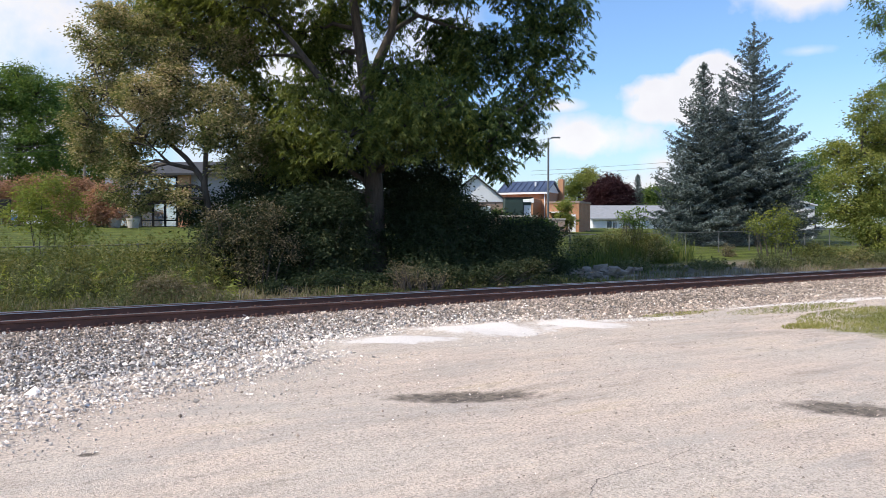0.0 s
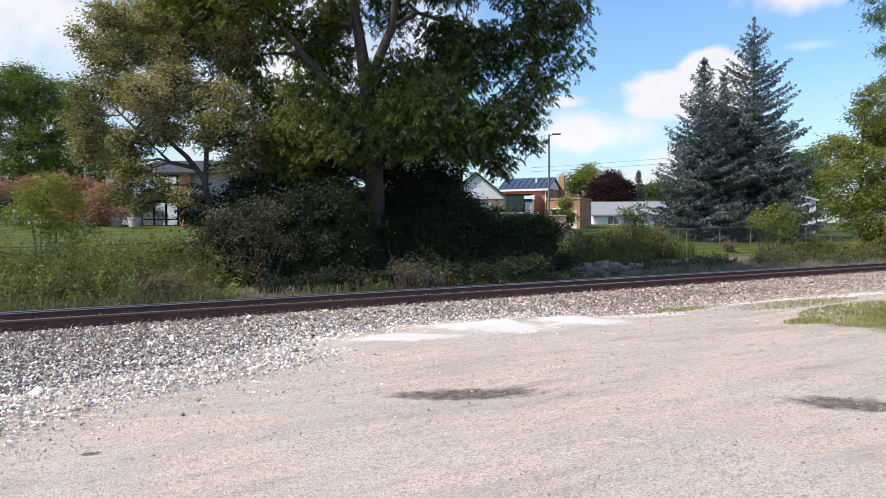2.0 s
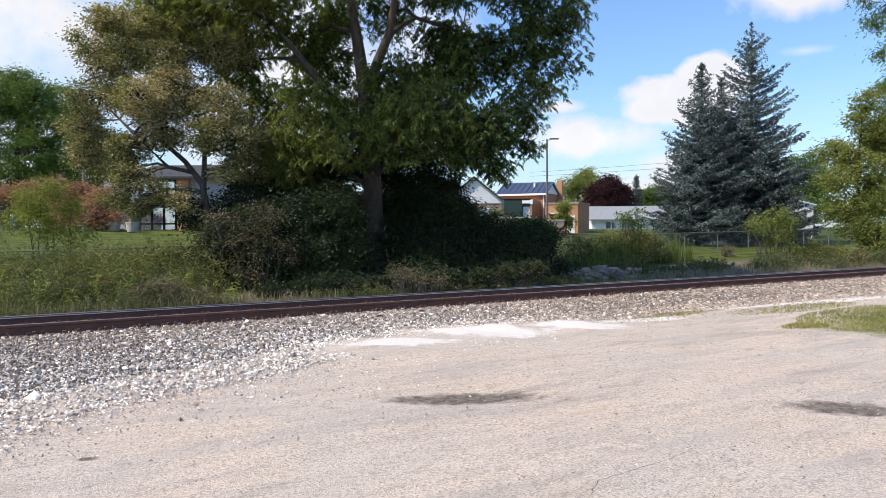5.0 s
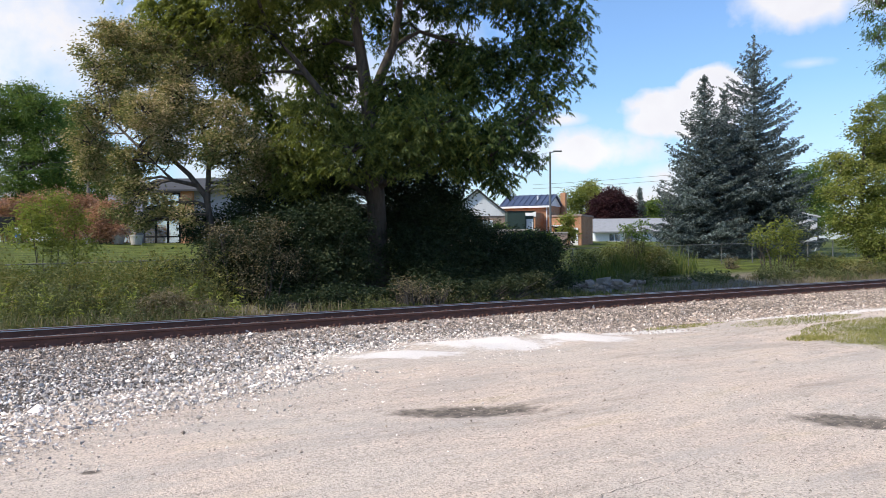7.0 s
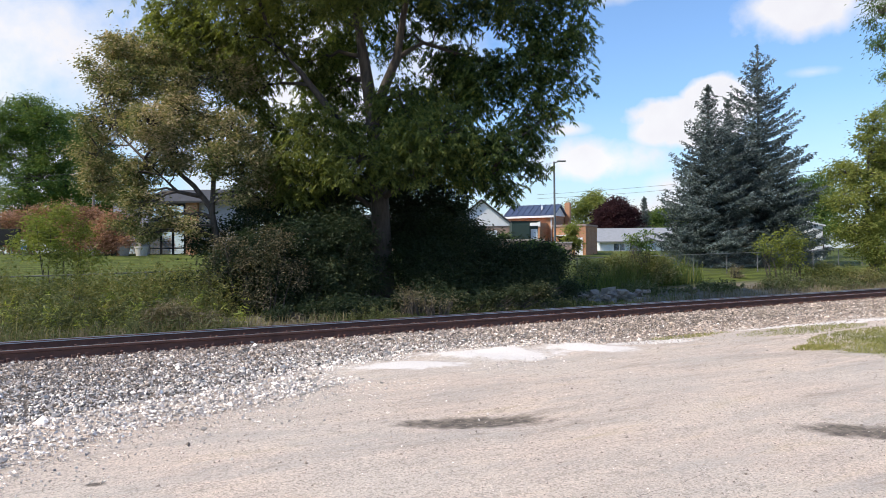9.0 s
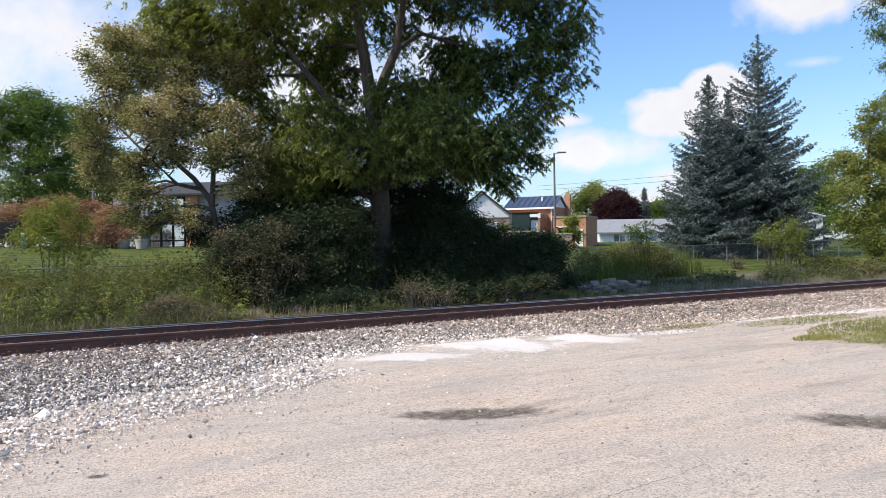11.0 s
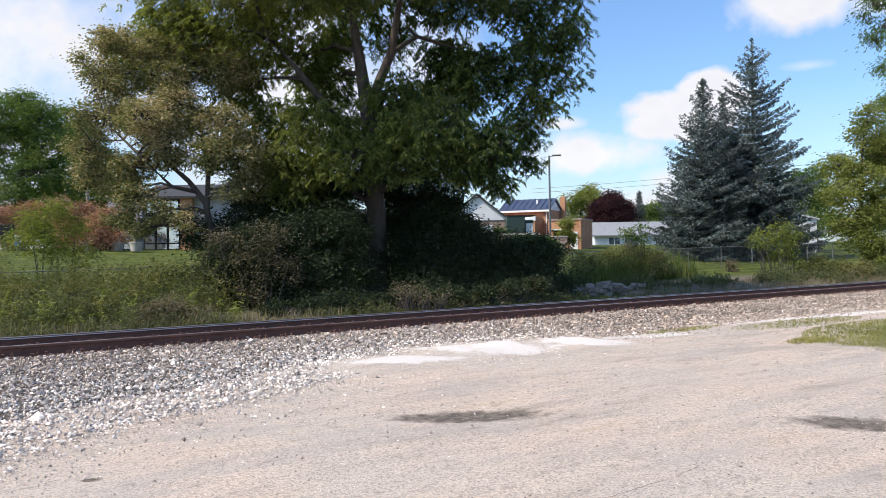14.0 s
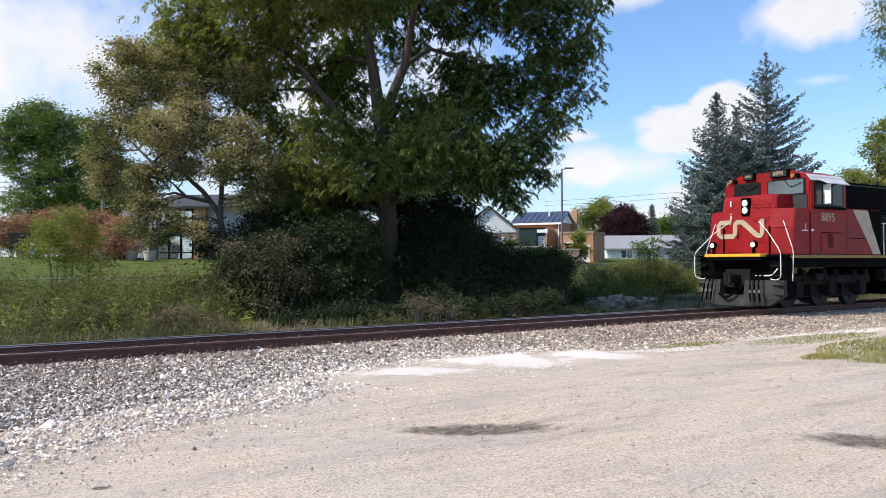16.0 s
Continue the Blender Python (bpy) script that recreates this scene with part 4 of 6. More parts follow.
broadleaf("turning_tree", "smaller tree with olive and browning leaves", (7.72, 26.04, 0.59),
    [([(7.72, 26.04, 0.59), (7.74, 26.07, 2.14), (7.57, 26.23, 3.48), (7.09, 26.56, 4.25), (6.38, 27.05, 5.02)], 0.16, 0.06),
     ([(7.60, 26.20, 3.29), (7.66, 26.20, 4.64), (7.44, 26.38, 6.18), (6.98, 26.73, 7.53)], 0.10, 0.04),
     ([(7.33, 26.39, 3.87), (6.48, 26.36, 4.02), (5.44, 26.48, 5.08), (4.68, 27.01, 6.01)], 0.08, 0.03)],
    [(4.57, 28.33, 8.01, 0.58), (5.37, 27.80, 7.82, 0.92), (4.71, 28.20, 6.47, 1.00), (4.22, 28.49, 5.31, 0.77), (5.61, 26.40, 6.19, 1.02), (6.97, 26.71, 6.76, 0.96), (6.34, 26.49, 5.43, 1.04), (8.08, 25.96, 5.99, 1.06),
     (8.71, 25.51, 5.02, 1.00), (7.53, 25.10, 4.99, 0.74), (5.49, 27.63, 4.73, 0.81), (9.71, 26.05, 4.95, 0.90), (5.16, 27.83, 3.87, 0.54), (4.10, 28.66, 8.49, 0.27), (9.20, 26.36, 3.95, 0.80), (7.90, 24.82, 3.79, 0.41), (7.42, 27.66, 8.55, 1.00), (8.59, 26.89, 8.35, 1.00), (4.37, 28.37, 4.45, 0.60), (5.45, 27.03, 3.64, 0.62), (4.97, 27.33, 3.07, 0.50), (6.08, 26.60, 3.17, 0.48), (6.94, 26.02, 2.88, 0.50), (5.60, 26.91, 2.60, 0.36), (5.0, 28.2, 9.1, 0.7), (6.2, 27.6, 8.9, 0.8), (6.6, 27.2, 7.8, 0.9)],
    "leaf_autumn", 1450, 66, 0.10, 0.38, 12, 0.16, aspect=0.5, droop=0.3, shell=0.3)
spruce("blue_spruce", "tall blue spruce with tiered boughs on the lawn", (49.83, 34.17, 0.75), 16.18, 5.5, 21, 0.25, swell=0.72, tier=1.3)
spruce("blue_spruce", "blue spruce standing close beside a taller one", (45.11, 34.89, 0.87), 12.72, 4.48, 22, 0.15)
spruce("blue_spruce", "shorter blue spruce between two others", (49.71, 36.64, 0.72), 12.55, 4.08, 23, 0.2)

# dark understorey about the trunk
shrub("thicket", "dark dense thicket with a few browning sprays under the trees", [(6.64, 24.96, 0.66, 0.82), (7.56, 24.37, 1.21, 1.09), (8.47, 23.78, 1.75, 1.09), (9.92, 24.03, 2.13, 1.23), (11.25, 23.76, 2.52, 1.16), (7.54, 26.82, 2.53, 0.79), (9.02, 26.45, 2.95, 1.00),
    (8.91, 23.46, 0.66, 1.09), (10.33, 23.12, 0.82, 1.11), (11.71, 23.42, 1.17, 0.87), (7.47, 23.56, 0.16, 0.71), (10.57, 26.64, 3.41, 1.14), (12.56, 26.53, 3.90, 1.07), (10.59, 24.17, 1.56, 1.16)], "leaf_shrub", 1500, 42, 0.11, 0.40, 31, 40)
shrub("thicket", "browning sprays of a shrub at the edge of a thicket", [(7.50, 23.59, 1.93, 0.71), (8.12, 22.80, 1.40, 0.78), (8.53, 22.92, 2.28, 0.62), (6.84, 23.77, 1.23, 0.61), (9.2, 22.6, 1.2, 0.6), (7.9, 22.6, 0.6, 0.5)], "leaf_bramble", 240, 30, 0.085, 0.34, 32, 10)
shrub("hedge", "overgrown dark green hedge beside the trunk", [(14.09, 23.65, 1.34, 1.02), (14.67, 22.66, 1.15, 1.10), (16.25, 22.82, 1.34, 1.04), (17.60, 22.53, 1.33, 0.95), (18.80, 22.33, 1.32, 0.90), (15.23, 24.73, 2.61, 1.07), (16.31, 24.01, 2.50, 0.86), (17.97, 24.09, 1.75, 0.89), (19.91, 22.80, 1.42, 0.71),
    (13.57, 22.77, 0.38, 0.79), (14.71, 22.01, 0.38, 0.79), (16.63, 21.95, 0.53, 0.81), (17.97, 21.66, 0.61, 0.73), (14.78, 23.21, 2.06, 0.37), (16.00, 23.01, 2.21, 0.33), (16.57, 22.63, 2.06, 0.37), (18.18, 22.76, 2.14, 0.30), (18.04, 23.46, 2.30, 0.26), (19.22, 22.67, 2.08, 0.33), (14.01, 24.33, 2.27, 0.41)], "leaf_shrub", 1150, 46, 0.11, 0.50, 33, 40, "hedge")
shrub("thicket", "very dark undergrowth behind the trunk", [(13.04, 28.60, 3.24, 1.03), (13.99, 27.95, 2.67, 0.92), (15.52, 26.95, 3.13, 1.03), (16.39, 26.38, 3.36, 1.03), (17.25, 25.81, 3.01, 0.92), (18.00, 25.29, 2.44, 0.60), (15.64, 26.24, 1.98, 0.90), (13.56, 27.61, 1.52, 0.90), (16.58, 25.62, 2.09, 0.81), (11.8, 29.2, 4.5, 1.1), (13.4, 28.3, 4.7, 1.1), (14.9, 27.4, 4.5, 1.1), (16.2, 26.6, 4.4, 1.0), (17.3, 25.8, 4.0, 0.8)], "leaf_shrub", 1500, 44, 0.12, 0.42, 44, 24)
shrub("vine_cover", "ivy-like vine matted over a fence corner", [(19.43, 24.33, 1.93, 0.37), (20.01, 23.95, 1.93, 0.41), (20.52, 23.60, 1.89, 0.39), (20.77, 23.43, 1.64, 0.37)], "leaf_mid", 200, 30, 0.12, 0.24, 34, 6, "vine", 0.8)
# weeds and tall grass between track and fence
shrub("weed_clump", "tall green weeds along the fence", [(25.34, 26.39, 0.95, 0.75), (27.07, 26.45, 1.06, 0.82), (28.10, 25.77, 1.20, 0.99), (28.51, 24.89, 0.94, 0.81), (27.55, 24.91, 0.28, 0.69)], "weed", 420, 34, 0.14, 0.36, 35, 30, "weeds", 0.22)
shrub("young_tree", "young multi-stemmed tree beside the fence", [(36.69, 23.71, 2.49, 0.65), (35.95, 24.20, 2.05, 0.65), (37.31, 23.30, 2.19, 0.65), (36.56, 23.78, 1.45, 0.71), (37.05, 23.44, 1.22, 0.53)], "leaf_lime", 95, 26, 0.15, 0.44, 36, 8, "young tree", 0.35)
shrub("sapling", "thin sapling beside the far lawn", [(27.89, 25.94, 2.44, 0.38), (28.46, 25.57, 2.71, 0.33), (28.23, 25.71, 2.16, 0.38)], "leaf_mid", 34, 16, 0.14, 0.35, 37, 8, "sapling")
shrub("weed_clump", "blue-green weeds at the foot of the trees", [(38.28, 22.62, 0.71, 0.53), (39.27, 21.96, 0.62, 0.59), (39.25, 20.77, 0.54, 0.52), (37.66, 23.02, 0.57, 0.44)], "weed", 170, 30, 0.14, 0.34, 38, 14, "weeds", 0.22)
shrub("weed_clump", "dry brown weed clump on the lawn edge", [(36.20, 26.39, 0.82, 0.28), (36.25, 26.35, 0.44, 0.31)], "straw", 40, 24, 0.14, 0.3, 39, 10, "weeds", 0.2)
shrub("weed_clump", "dry tangled brush by the ballast", [(4.75, 19.9, 0.35, 0.42), (5.25, 19.7, 0.22, 0.34), (4.3, 20.1, 0.18, 0.32), (5.7, 19.6, 0.10, 0.28)], "straw", 240, 26, 0.14, 0.26, 41, 14, "weeds", 0.12)
shrub("young_tree", "wispy yellow-green young tree among weeds by the fence", [(2.85, 31.2, 3.0, 0.60), (3.45, 31.0, 3.45, 0.50), (3.2, 31.0, 2.2, 0.75), (4.1, 30.7, 2.75, 0.45), (4.3, 30.6, 1.7, 0.5), (2.3, 31.4, 2.3, 0.45)], "leaf_lime", 230, 26, 0.13, 0.42, 42, 3, "young tree", 0.30)
for k, (bl, sd) in enumerate((([(4.51, 66.67, 4.54, 1.29), (6.15, 67.99, 5.08, 1.24), (3.31, 65.05, 4.24, 1.24), (4.59, 65.38, 3.23, 1.06)], 43), ([(8.45, 64.06, 4.54, 1.46), (7.82, 66.89, 5.30, 1.24), (9.35, 63.47, 4.76, 1.29), (8.29, 62.93, 3.23, 1.18)], 44), ([(9.87, 59.50, 3.99, 1.14), (10.56, 59.06, 4.40, 0.90), (9.18, 58.73, 3.15, 1.04), (10.18, 58.07, 2.95, 0.80)], 45))):
    shrub("rust_red_shrub", "rust-red leaved ornamental shrub by the car park", bl, "leaf_red", 300, 36, 0.2, 0.6, sd, 10, "shrub", 0.5, "rust-red shrubs")
# trees at the edge of the lot's far end
broadleaf("roadside_tree", "yellow-green tree beside the track", (44.55, 23.25, 0.28),
    [([(44.55, 23.25, 0.25), (44.52, 23.32, 2.08), (44.33, 23.51, 4.36), (44.50, 23.47, 6.96)], 0.2, 0.06), ([(44.47, 23.37, 2.73), (42.66, 23.42, 4.30), (42.27, 23.70, 5.25)], 0.09, 0.03), ([(44.42, 23.42, 3.38), (45.70, 22.63, 5.33), (46.54, 22.13, 7.29)], 0.1, 0.03)],
    [(43.40, 24.18, 6.25, 0.91), (42.26, 23.69, 4.62, 0.89), (42.77, 23.30, 3.02, 1.08), (44.61, 23.35, 5.33, 1.47), (44.92, 23.22, 7.94, 1.17), (44.80, 23.33, 9.24, 0.72), (46.76, 23.18, 7.08, 1.50), (43.29, 22.93, 2.07, 1.27), (44.77, 22.00, 3.66, 1.43), (47.63, 22.68, 9.75, 1.50), (43.32, 21.70, 1.44, 1.00), (48.14, 22.25, 6.75, 2.00)],
    "leaf_lime", 1000, 44, 0.17, 0.62, 51, 0.2, droop=0.3)
broadleaf("lawn_tree", "mid-green tree behind the spruces", (68.91, 40.73, 0.79),
    [([(68.91, 40.72, 0.68), (68.86, 40.84, 3.88), (68.83, 40.99, 8.15)], 0.22, 0.08)],
    [(67.89, 41.59, 7.62, 1.39), (68.99, 40.84, 6.55, 1.60), (68.08, 41.40, 4.95, 1.49), (69.46, 40.58, 8.68, 1.07)], "leaf_mid", 200, 36, 0.26, 0.9, 52)
broadleaf("weeping_tree", "tall tree with fine hanging twigs at the edge of the lot", (33.88, 13.50, -0.69),
    [([(33.88, 13.50, -0.74), (33.79, 13.69, 4.19), (33.44, 14.04, 8.64), (32.93, 14.48, 12.19)], 0.26, 0.08), ([(33.44, 14.04, 8.64), (31.99, 14.45, 10.27), (30.48, 14.87, 10.98)], 0.09, 0.03)],
    [(29.57, 15.45, 10.45, 0.30), (29.83, 15.26, 9.59, 0.34), (30.09, 15.06, 8.51, 0.39), (30.52, 14.74, 7.33, 0.47), (31.26, 14.92, 10.05, 0.87), (32.51, 14.66, 8.86, 1.33), (32.93, 14.48, 12.19, 2.00), (30.22, 15.06, 11.63, 0.97), (34.01, 13.69, 9.53, 1.78)], "leaf_mid", 700, 40, 0.13, 0.42, 53, droop=0.9, aspect=0.28)
# far trees
broadleaf("distant_tree", "broad green tree beyond the car park", (7.27, 95.99, 3.31),
    [([(7.27, 95.99, 3.31), (7.44, 96.02, 8.59), (7.68, 96.04, 14.81)], 0.4, 0.12)],
    [(6.93, 96.60, 17.30, 2.80), (9.00, 95.21, 16.68, 2.80), (10.26, 94.30, 13.88, 2.80), (6.88, 96.52, 12.95, 3.11), (4.83, 97.94, 15.44, 3.11), (8.81, 93.96, 10.36, 2.77), (6.30, 96.78, 8.59, 2.49), (10.99, 93.71, 9.84, 2.18), (7.98, 95.94, 18.55, 1.87)], "leaf_mid", 900, 50, 0.28, 0.95, 54, shell=0.5)
broadleaf("distant_tree", "dark green tree beyond the car park", (13.80, 104.87, 3.51),
    [([(13.80, 104.87, 3.51), (13.88, 104.98, 9.49), (13.96, 105.12, 16.52)], 0.4, 0.12)],
    [(13.40, 105.55, 18.63, 2.25), (14.84, 104.54, 16.52, 2.81), (14.20, 104.84, 12.30, 3.17), (16.85, 103.11, 13.01, 2.81), (15.92, 103.61, 8.79, 2.81), (12.56, 104.63, 8.71, 2.44), (18.28, 102.07, 9.49, 2.46), (10.15, 108.61, 8.15, 2.49)], "leaf_mid", 700, 50, 0.3, 1.0, 55, shell=0.5)
broadleaf("distant_tree", "pale yellow-green tree behind the brick building", (70.10, 73.56, 2.12),
    [([(78.51, 82.39, 2.16), (78.57, 82.48, 6.73), (78.81, 82.39, 9.21)], 0.3, 0.1)],
    [(77.21, 83.43, 8.39, 1.66), (79.29, 82.06, 8.80, 1.99), (80.66, 81.12, 7.56, 1.66), (77.87, 82.92, 5.90, 1.99), (79.65, 81.86, 10.04, 1.16)], "leaf_lime", 260, 40, 0.32, 1.0, 56)
broadleaf("purple_maple", "dark purple-leaved maple behind the houses", (70.73, 68.35, 2.11),
    [([(70.73, 68.35, 2.11), (70.78, 68.42, 6.02), (70.80, 68.45, 7.44)], 0.3, 0.1)],
    [(70.75, 68.49, 7.72, 1.42), (69.67, 69.18, 6.73, 1.42), (71.80, 67.76, 6.58, 1.28), (70.30, 68.72, 5.30, 1.99), (72.14, 67.50, 5.16, 1.28), (68.94, 69.63, 5.45, 1.00), (70.90, 68.34, 6.02, 1.71)], "leaf_purple", 560, 46, 0.3, 0.9, 57)
spruce("distant_conifer", "dark conifer far behind the houses", (84.11, 76.29, 2.16), 7.82, 2.12, 58, 0.1, "")
broadleaf("distant_tree", "yellow-green tree line behind the white house", (90.20, 78.25, 2.18),
    [([(90.20, 78.25, 2.18), (90.26, 78.34, 6.86), (90.27, 78.36, 7.71)], 0.3, 0.1)],
    [(89.20, 79.05, 6.86, 1.53), (90.62, 78.11, 7.29, 1.53), (92.04, 77.17, 6.86, 1.70), (88.75, 78.09, 4.70, 1.86), (94.28, 76.90, 7.33, 1.72)], "leaf_mid", 300, 40, 0.36, 1.1, 59)
tagged(raw("distant_woods", *leaves(np.random.default_rng(62), in_blobs(np.random.default_rng(63), [(-3.41, 170.33, 6.93, 4.67), (4.36, 165.17, 6.42, 4.15), (11.29, 160.60, 6.93, 4.36), (18.20, 156.01, 6.42, 4.15), (25.99, 150.87, 6.93, 4.15), (34.63, 145.14, 6.42, 4.15), (43.29, 139.43, 6.93, 4.15), (51.93, 133.70, 6.73, 4.15), (61.44, 127.40, 6.73, 4.15), (70.09, 121.67, 6.52, 3.94), (78.73, 115.95, 6.31, 3.73), (87.38, 110.22, 6.10, 3.73),
    (119.56, 100.91, 5.97, 3.78), (126.97, 96.01, 5.97, 3.78), (135.31, 90.49, 5.97, 3.78), (144.58, 84.36, 6.42, 4.22), (154.77, 77.62, 6.64, 4.44), (164.04, 71.49, 6.64, 4.67)], 1700, 30, 1.6, 0.2)[1], 0.6), M["leaf_mid"]), "distant line of green trees behind the buildings", "trees", kind="stuff")
shrub("foundation_shrub", "light green shrub beside the brick building", [(45.27, 49.26, 3.95, 0.59), (45.05, 49.38, 2.97, 0.64), (45.58, 49.02, 2.63, 0.59)], "leaf_lime", 80, 30, 0.2, 0.45, 60, 6)
shrub("foundation_shrub", "round dark shrub against a brick wall", [(34.25, 44.54, 2.99, 0.41), (34.59, 44.30, 2.66, 0.37)], "leaf_mid", 50, 30, 0.18, 0.35, 61, 6)

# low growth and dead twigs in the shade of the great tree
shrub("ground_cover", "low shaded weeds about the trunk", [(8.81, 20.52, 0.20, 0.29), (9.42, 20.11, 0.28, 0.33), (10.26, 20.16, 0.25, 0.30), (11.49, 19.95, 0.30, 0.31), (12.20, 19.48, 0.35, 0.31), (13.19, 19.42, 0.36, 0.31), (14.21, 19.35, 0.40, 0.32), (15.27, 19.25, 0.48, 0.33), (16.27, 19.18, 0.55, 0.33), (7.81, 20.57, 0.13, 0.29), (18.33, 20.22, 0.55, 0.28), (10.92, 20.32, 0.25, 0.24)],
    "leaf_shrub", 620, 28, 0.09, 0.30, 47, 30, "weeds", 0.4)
shrub("brush_pile", "dead grey twigs and dry stems beside the trunk", [(11.38, 19.42, 0.50, 0.40), (11.86, 19.10, 0.42, 0.33), (12.35, 18.78, 0.42, 0.23)], "straw", 60, 16, 0.16, 0.3, 48, 40, "brush", 0.08)
shrub("weed_clump", "leafy olive weeds beside the ballast", [(1.46, 22.98, 0.27, 0.30), (2.00, 23.22, 0.31, 0.33), (2.58, 22.85, 0.38, 0.33), (3.14, 22.47, 0.31, 0.33), (3.72, 22.09, 0.38, 0.36), (4.33, 22.29, 0.51, 0.34), (5.56, 21.47, 0.27, 0.31), (1.89, 25.11, 0.61, 0.39), (3.11, 24.30, 0.64, 0.39)], "weed", 420, 28, 0.085, 0.28, 49, 40, "weeds", 0.35)

# leafy stalks: tall weeds, each with narrow leaves up its stem
def stalks(name, label, patches, mat, seed, height, leaf=0.11, per=16, category="weeds"):
    """patches: x, y, rx, ry, count, height factor."""
    rng = np.random.default_rng(seed)
    P, Hh = [], []
    for x, y, rx, ry, n, hf in patches:
        a, r = rng.uniform(0, 6.283, n), np.sqrt(rng.uniform(0, 1, n))
        px, py = x + np.cos(a) * r * rx, y + np.sin(a) * r * ry
        P.append(np.c_[px, py, terrain(px, py)])
        Hh.append(height * hf * rng.uniform(0.4, 1.15, n) * (1.1 - 0.4 * r))
    b, h = np.concatenate(P), np.concatenate(Hh)
    n = len(b)
    lean = rng.normal(0, 0.16, (n, 2)) * h[:, None]
    a = rng.uniform(0, 6.283, n)
    side = np.c_[np.cos(a), np.sin(a), 0 * a] * 0.006
    tip = b + np.c_[lean, h]
    v1 = np.stack([b - side, b + side, tip + side * 0.3, tip - side * 0.3], 1).reshape(-1, 3)
    q1 = np.arange(4 * n).reshape(n, 4)
    t = rng.uniform(0.12, 1.02, (n, per))
    c = b[:, None, :] + (tip - b)[:, None, :] * t[..., None]
    w = (0.05 + 0.10 * (1 - t)) * np.minimum(1.0, h)[:, None]
    c = c + rng.normal(0, 1, (n, per, 3)) * w[..., None] * [1, 1, 0.4]
    v2, q2 = leaves(rng, c.reshape(-1, 3), leaf, 0.24, -0.15, 0.4)
    return tagged(raw(name, np.concatenate([v1, v2]), np.concatenate([q1, q2 + len(v1)]), M[mat]), label, category, kind="stuff")


stalks("tall_weeds", "tall feathery green weeds along the wire fence", [(0.6 + 0.75 * k, 27.0 - 0.28 * k + 1.0 * math.sin(k * 2.1), 1.0, 1.7, 210, 0.85 + 0.25 * math.sin(k * 1.9)) for k in range(9)], "weed", 81, 1.75, 0.13, 22)
stalks("dull_weeds", "dull green and brown weeds between fence and track", [(0.2 + 0.7 * k, 22.6 - 0.12 * k + 0.9 * math.sin(k * 1.7), 0.9, 1.2, 150, 0.75 + 0.3 * math.sin(k * 2.6)) for k in range(9)], "weed_dull", 82, 1.05, 0.10, 18)
stalks("verge_weeds", "low leafy weeds beside the far rail", [(-0.6 + 0.8 * k, 19.3 + 0.5 * math.sin(k * 2.3), 0.8, 0.9, 90, 0.7 + 0.4 * math.sin(k * 1.3)) for k in range(9)] + [(9 + 1.1 * k, 19.4, 0.9, 0.7, 80, 0.5 + 0.25 * math.sin(k * 1.9)) for k in range(10)], "weed_dull", 83, 0.62, 0.08, 14)
stalks("shoots", "thin leafy shoots in front of the hedge", [(13.6 + 0.8 * k, 21.6 + 0.3 * math.sin(k * 2.0), 0.8, 0.6, 46, 0.8 + 0.3 * math.sin(k * 2.7)) for k in range(9)], "leaf_shrub", 84, 1.5, 0.12, 22)
stalks("lawn_edge_weeds", "grey-green weeds between the lawn and the track", [(23.5 + 1.3 * k, 22.0 + 0.7 * math.sin(k * 1.5), 1.1, 1.0, 70, 0.55 + 0.3 * math.sin(k * 2.2)) for k in range(6)] + [(32 + 1.6 * k, 20.9 + 0.8 * math.sin(k * 1.9), 1.3, 1.1, 110, 0.7 + 0.4 * math.sin(k * 1.4)) for k in range(14)], "weed_dull", 85, 0.75, 0.13, 14)

stalks("slope_weeds", "green weeds on the slope behind the wire fence", [(3.0 + 0.9 * k, 31.4 - 0.55 * k, 1.1, 1.5, 120, 0.8 + 0.25 * math.sin(k * 2.4)) for k in range(6)], "weed_dull", 86, 1.25, 0.14, 18)
stalks("bright_weeds", "scattered yellow-green leafy weeds by the track", [(1.2 + 0.8 * k, 21.6 + 1.3 * math.sin(k * 2.9), 0.8, 1.0, 12, 0.9) for k in range(7)], "leaf_lime", 87, 1.15, 0.15, 24)

# grasses
blades("verge_grass", "rough grass and weeds along the far side of the track", [(x, 18.4 + 0.4 * math.sin(x), 1.7, 1.3, 300, 0.34 + 0.16 * math.sin(x * 1.7)) for x in range(-3, 20, 2)] + [(x, 17.6, 1.7, 0.5, 260, 0.25) for x in range(-3, 18, 2)] + [(x, 20.2, 2.2, 1.2, 300, (0.5 if x < 30 else 0.26) + 0.12 * math.sin(x * 1.1)) for x in (20, 23, 34, 37, 40, 43, 46, 49, 52, 55, 58, 61)], "grass", 71, 0.5, 0.007, 0.45)
blades("dry_grass", "dry straw-coloured grass stems beside the ballast", [(-2 + 1.7 * k, 19.0, 1.2, 0.6, 130, 0.8) for k in range(7)] + [(31 + k, 21.5, 0.9, 0.6, 70, 0.45) for k in range(0, 8)] + [(22 + 2.2 * k, 19.6, 1.5, 0.5, 120, 0.6) for k in range(9)], "straw", 72, 0.6, 0.010)
blades("tall_grass", "tall slender green grass by the stone pile", [(26.5, 25.3, 1.6, 1.0, 420, 1.0), (28.6, 25.4, 1.7, 1.0, 620, 1.2), (30.5, 25.6, 1.6, 1.0, 480, 1.15), (24.0, 25.0, 2.0, 1.2, 380, 0.75), (21.5, 25.0, 1.6, 1.0, 300, 0.7)], "grass", 73, 1.4, 0.012, 0.2)
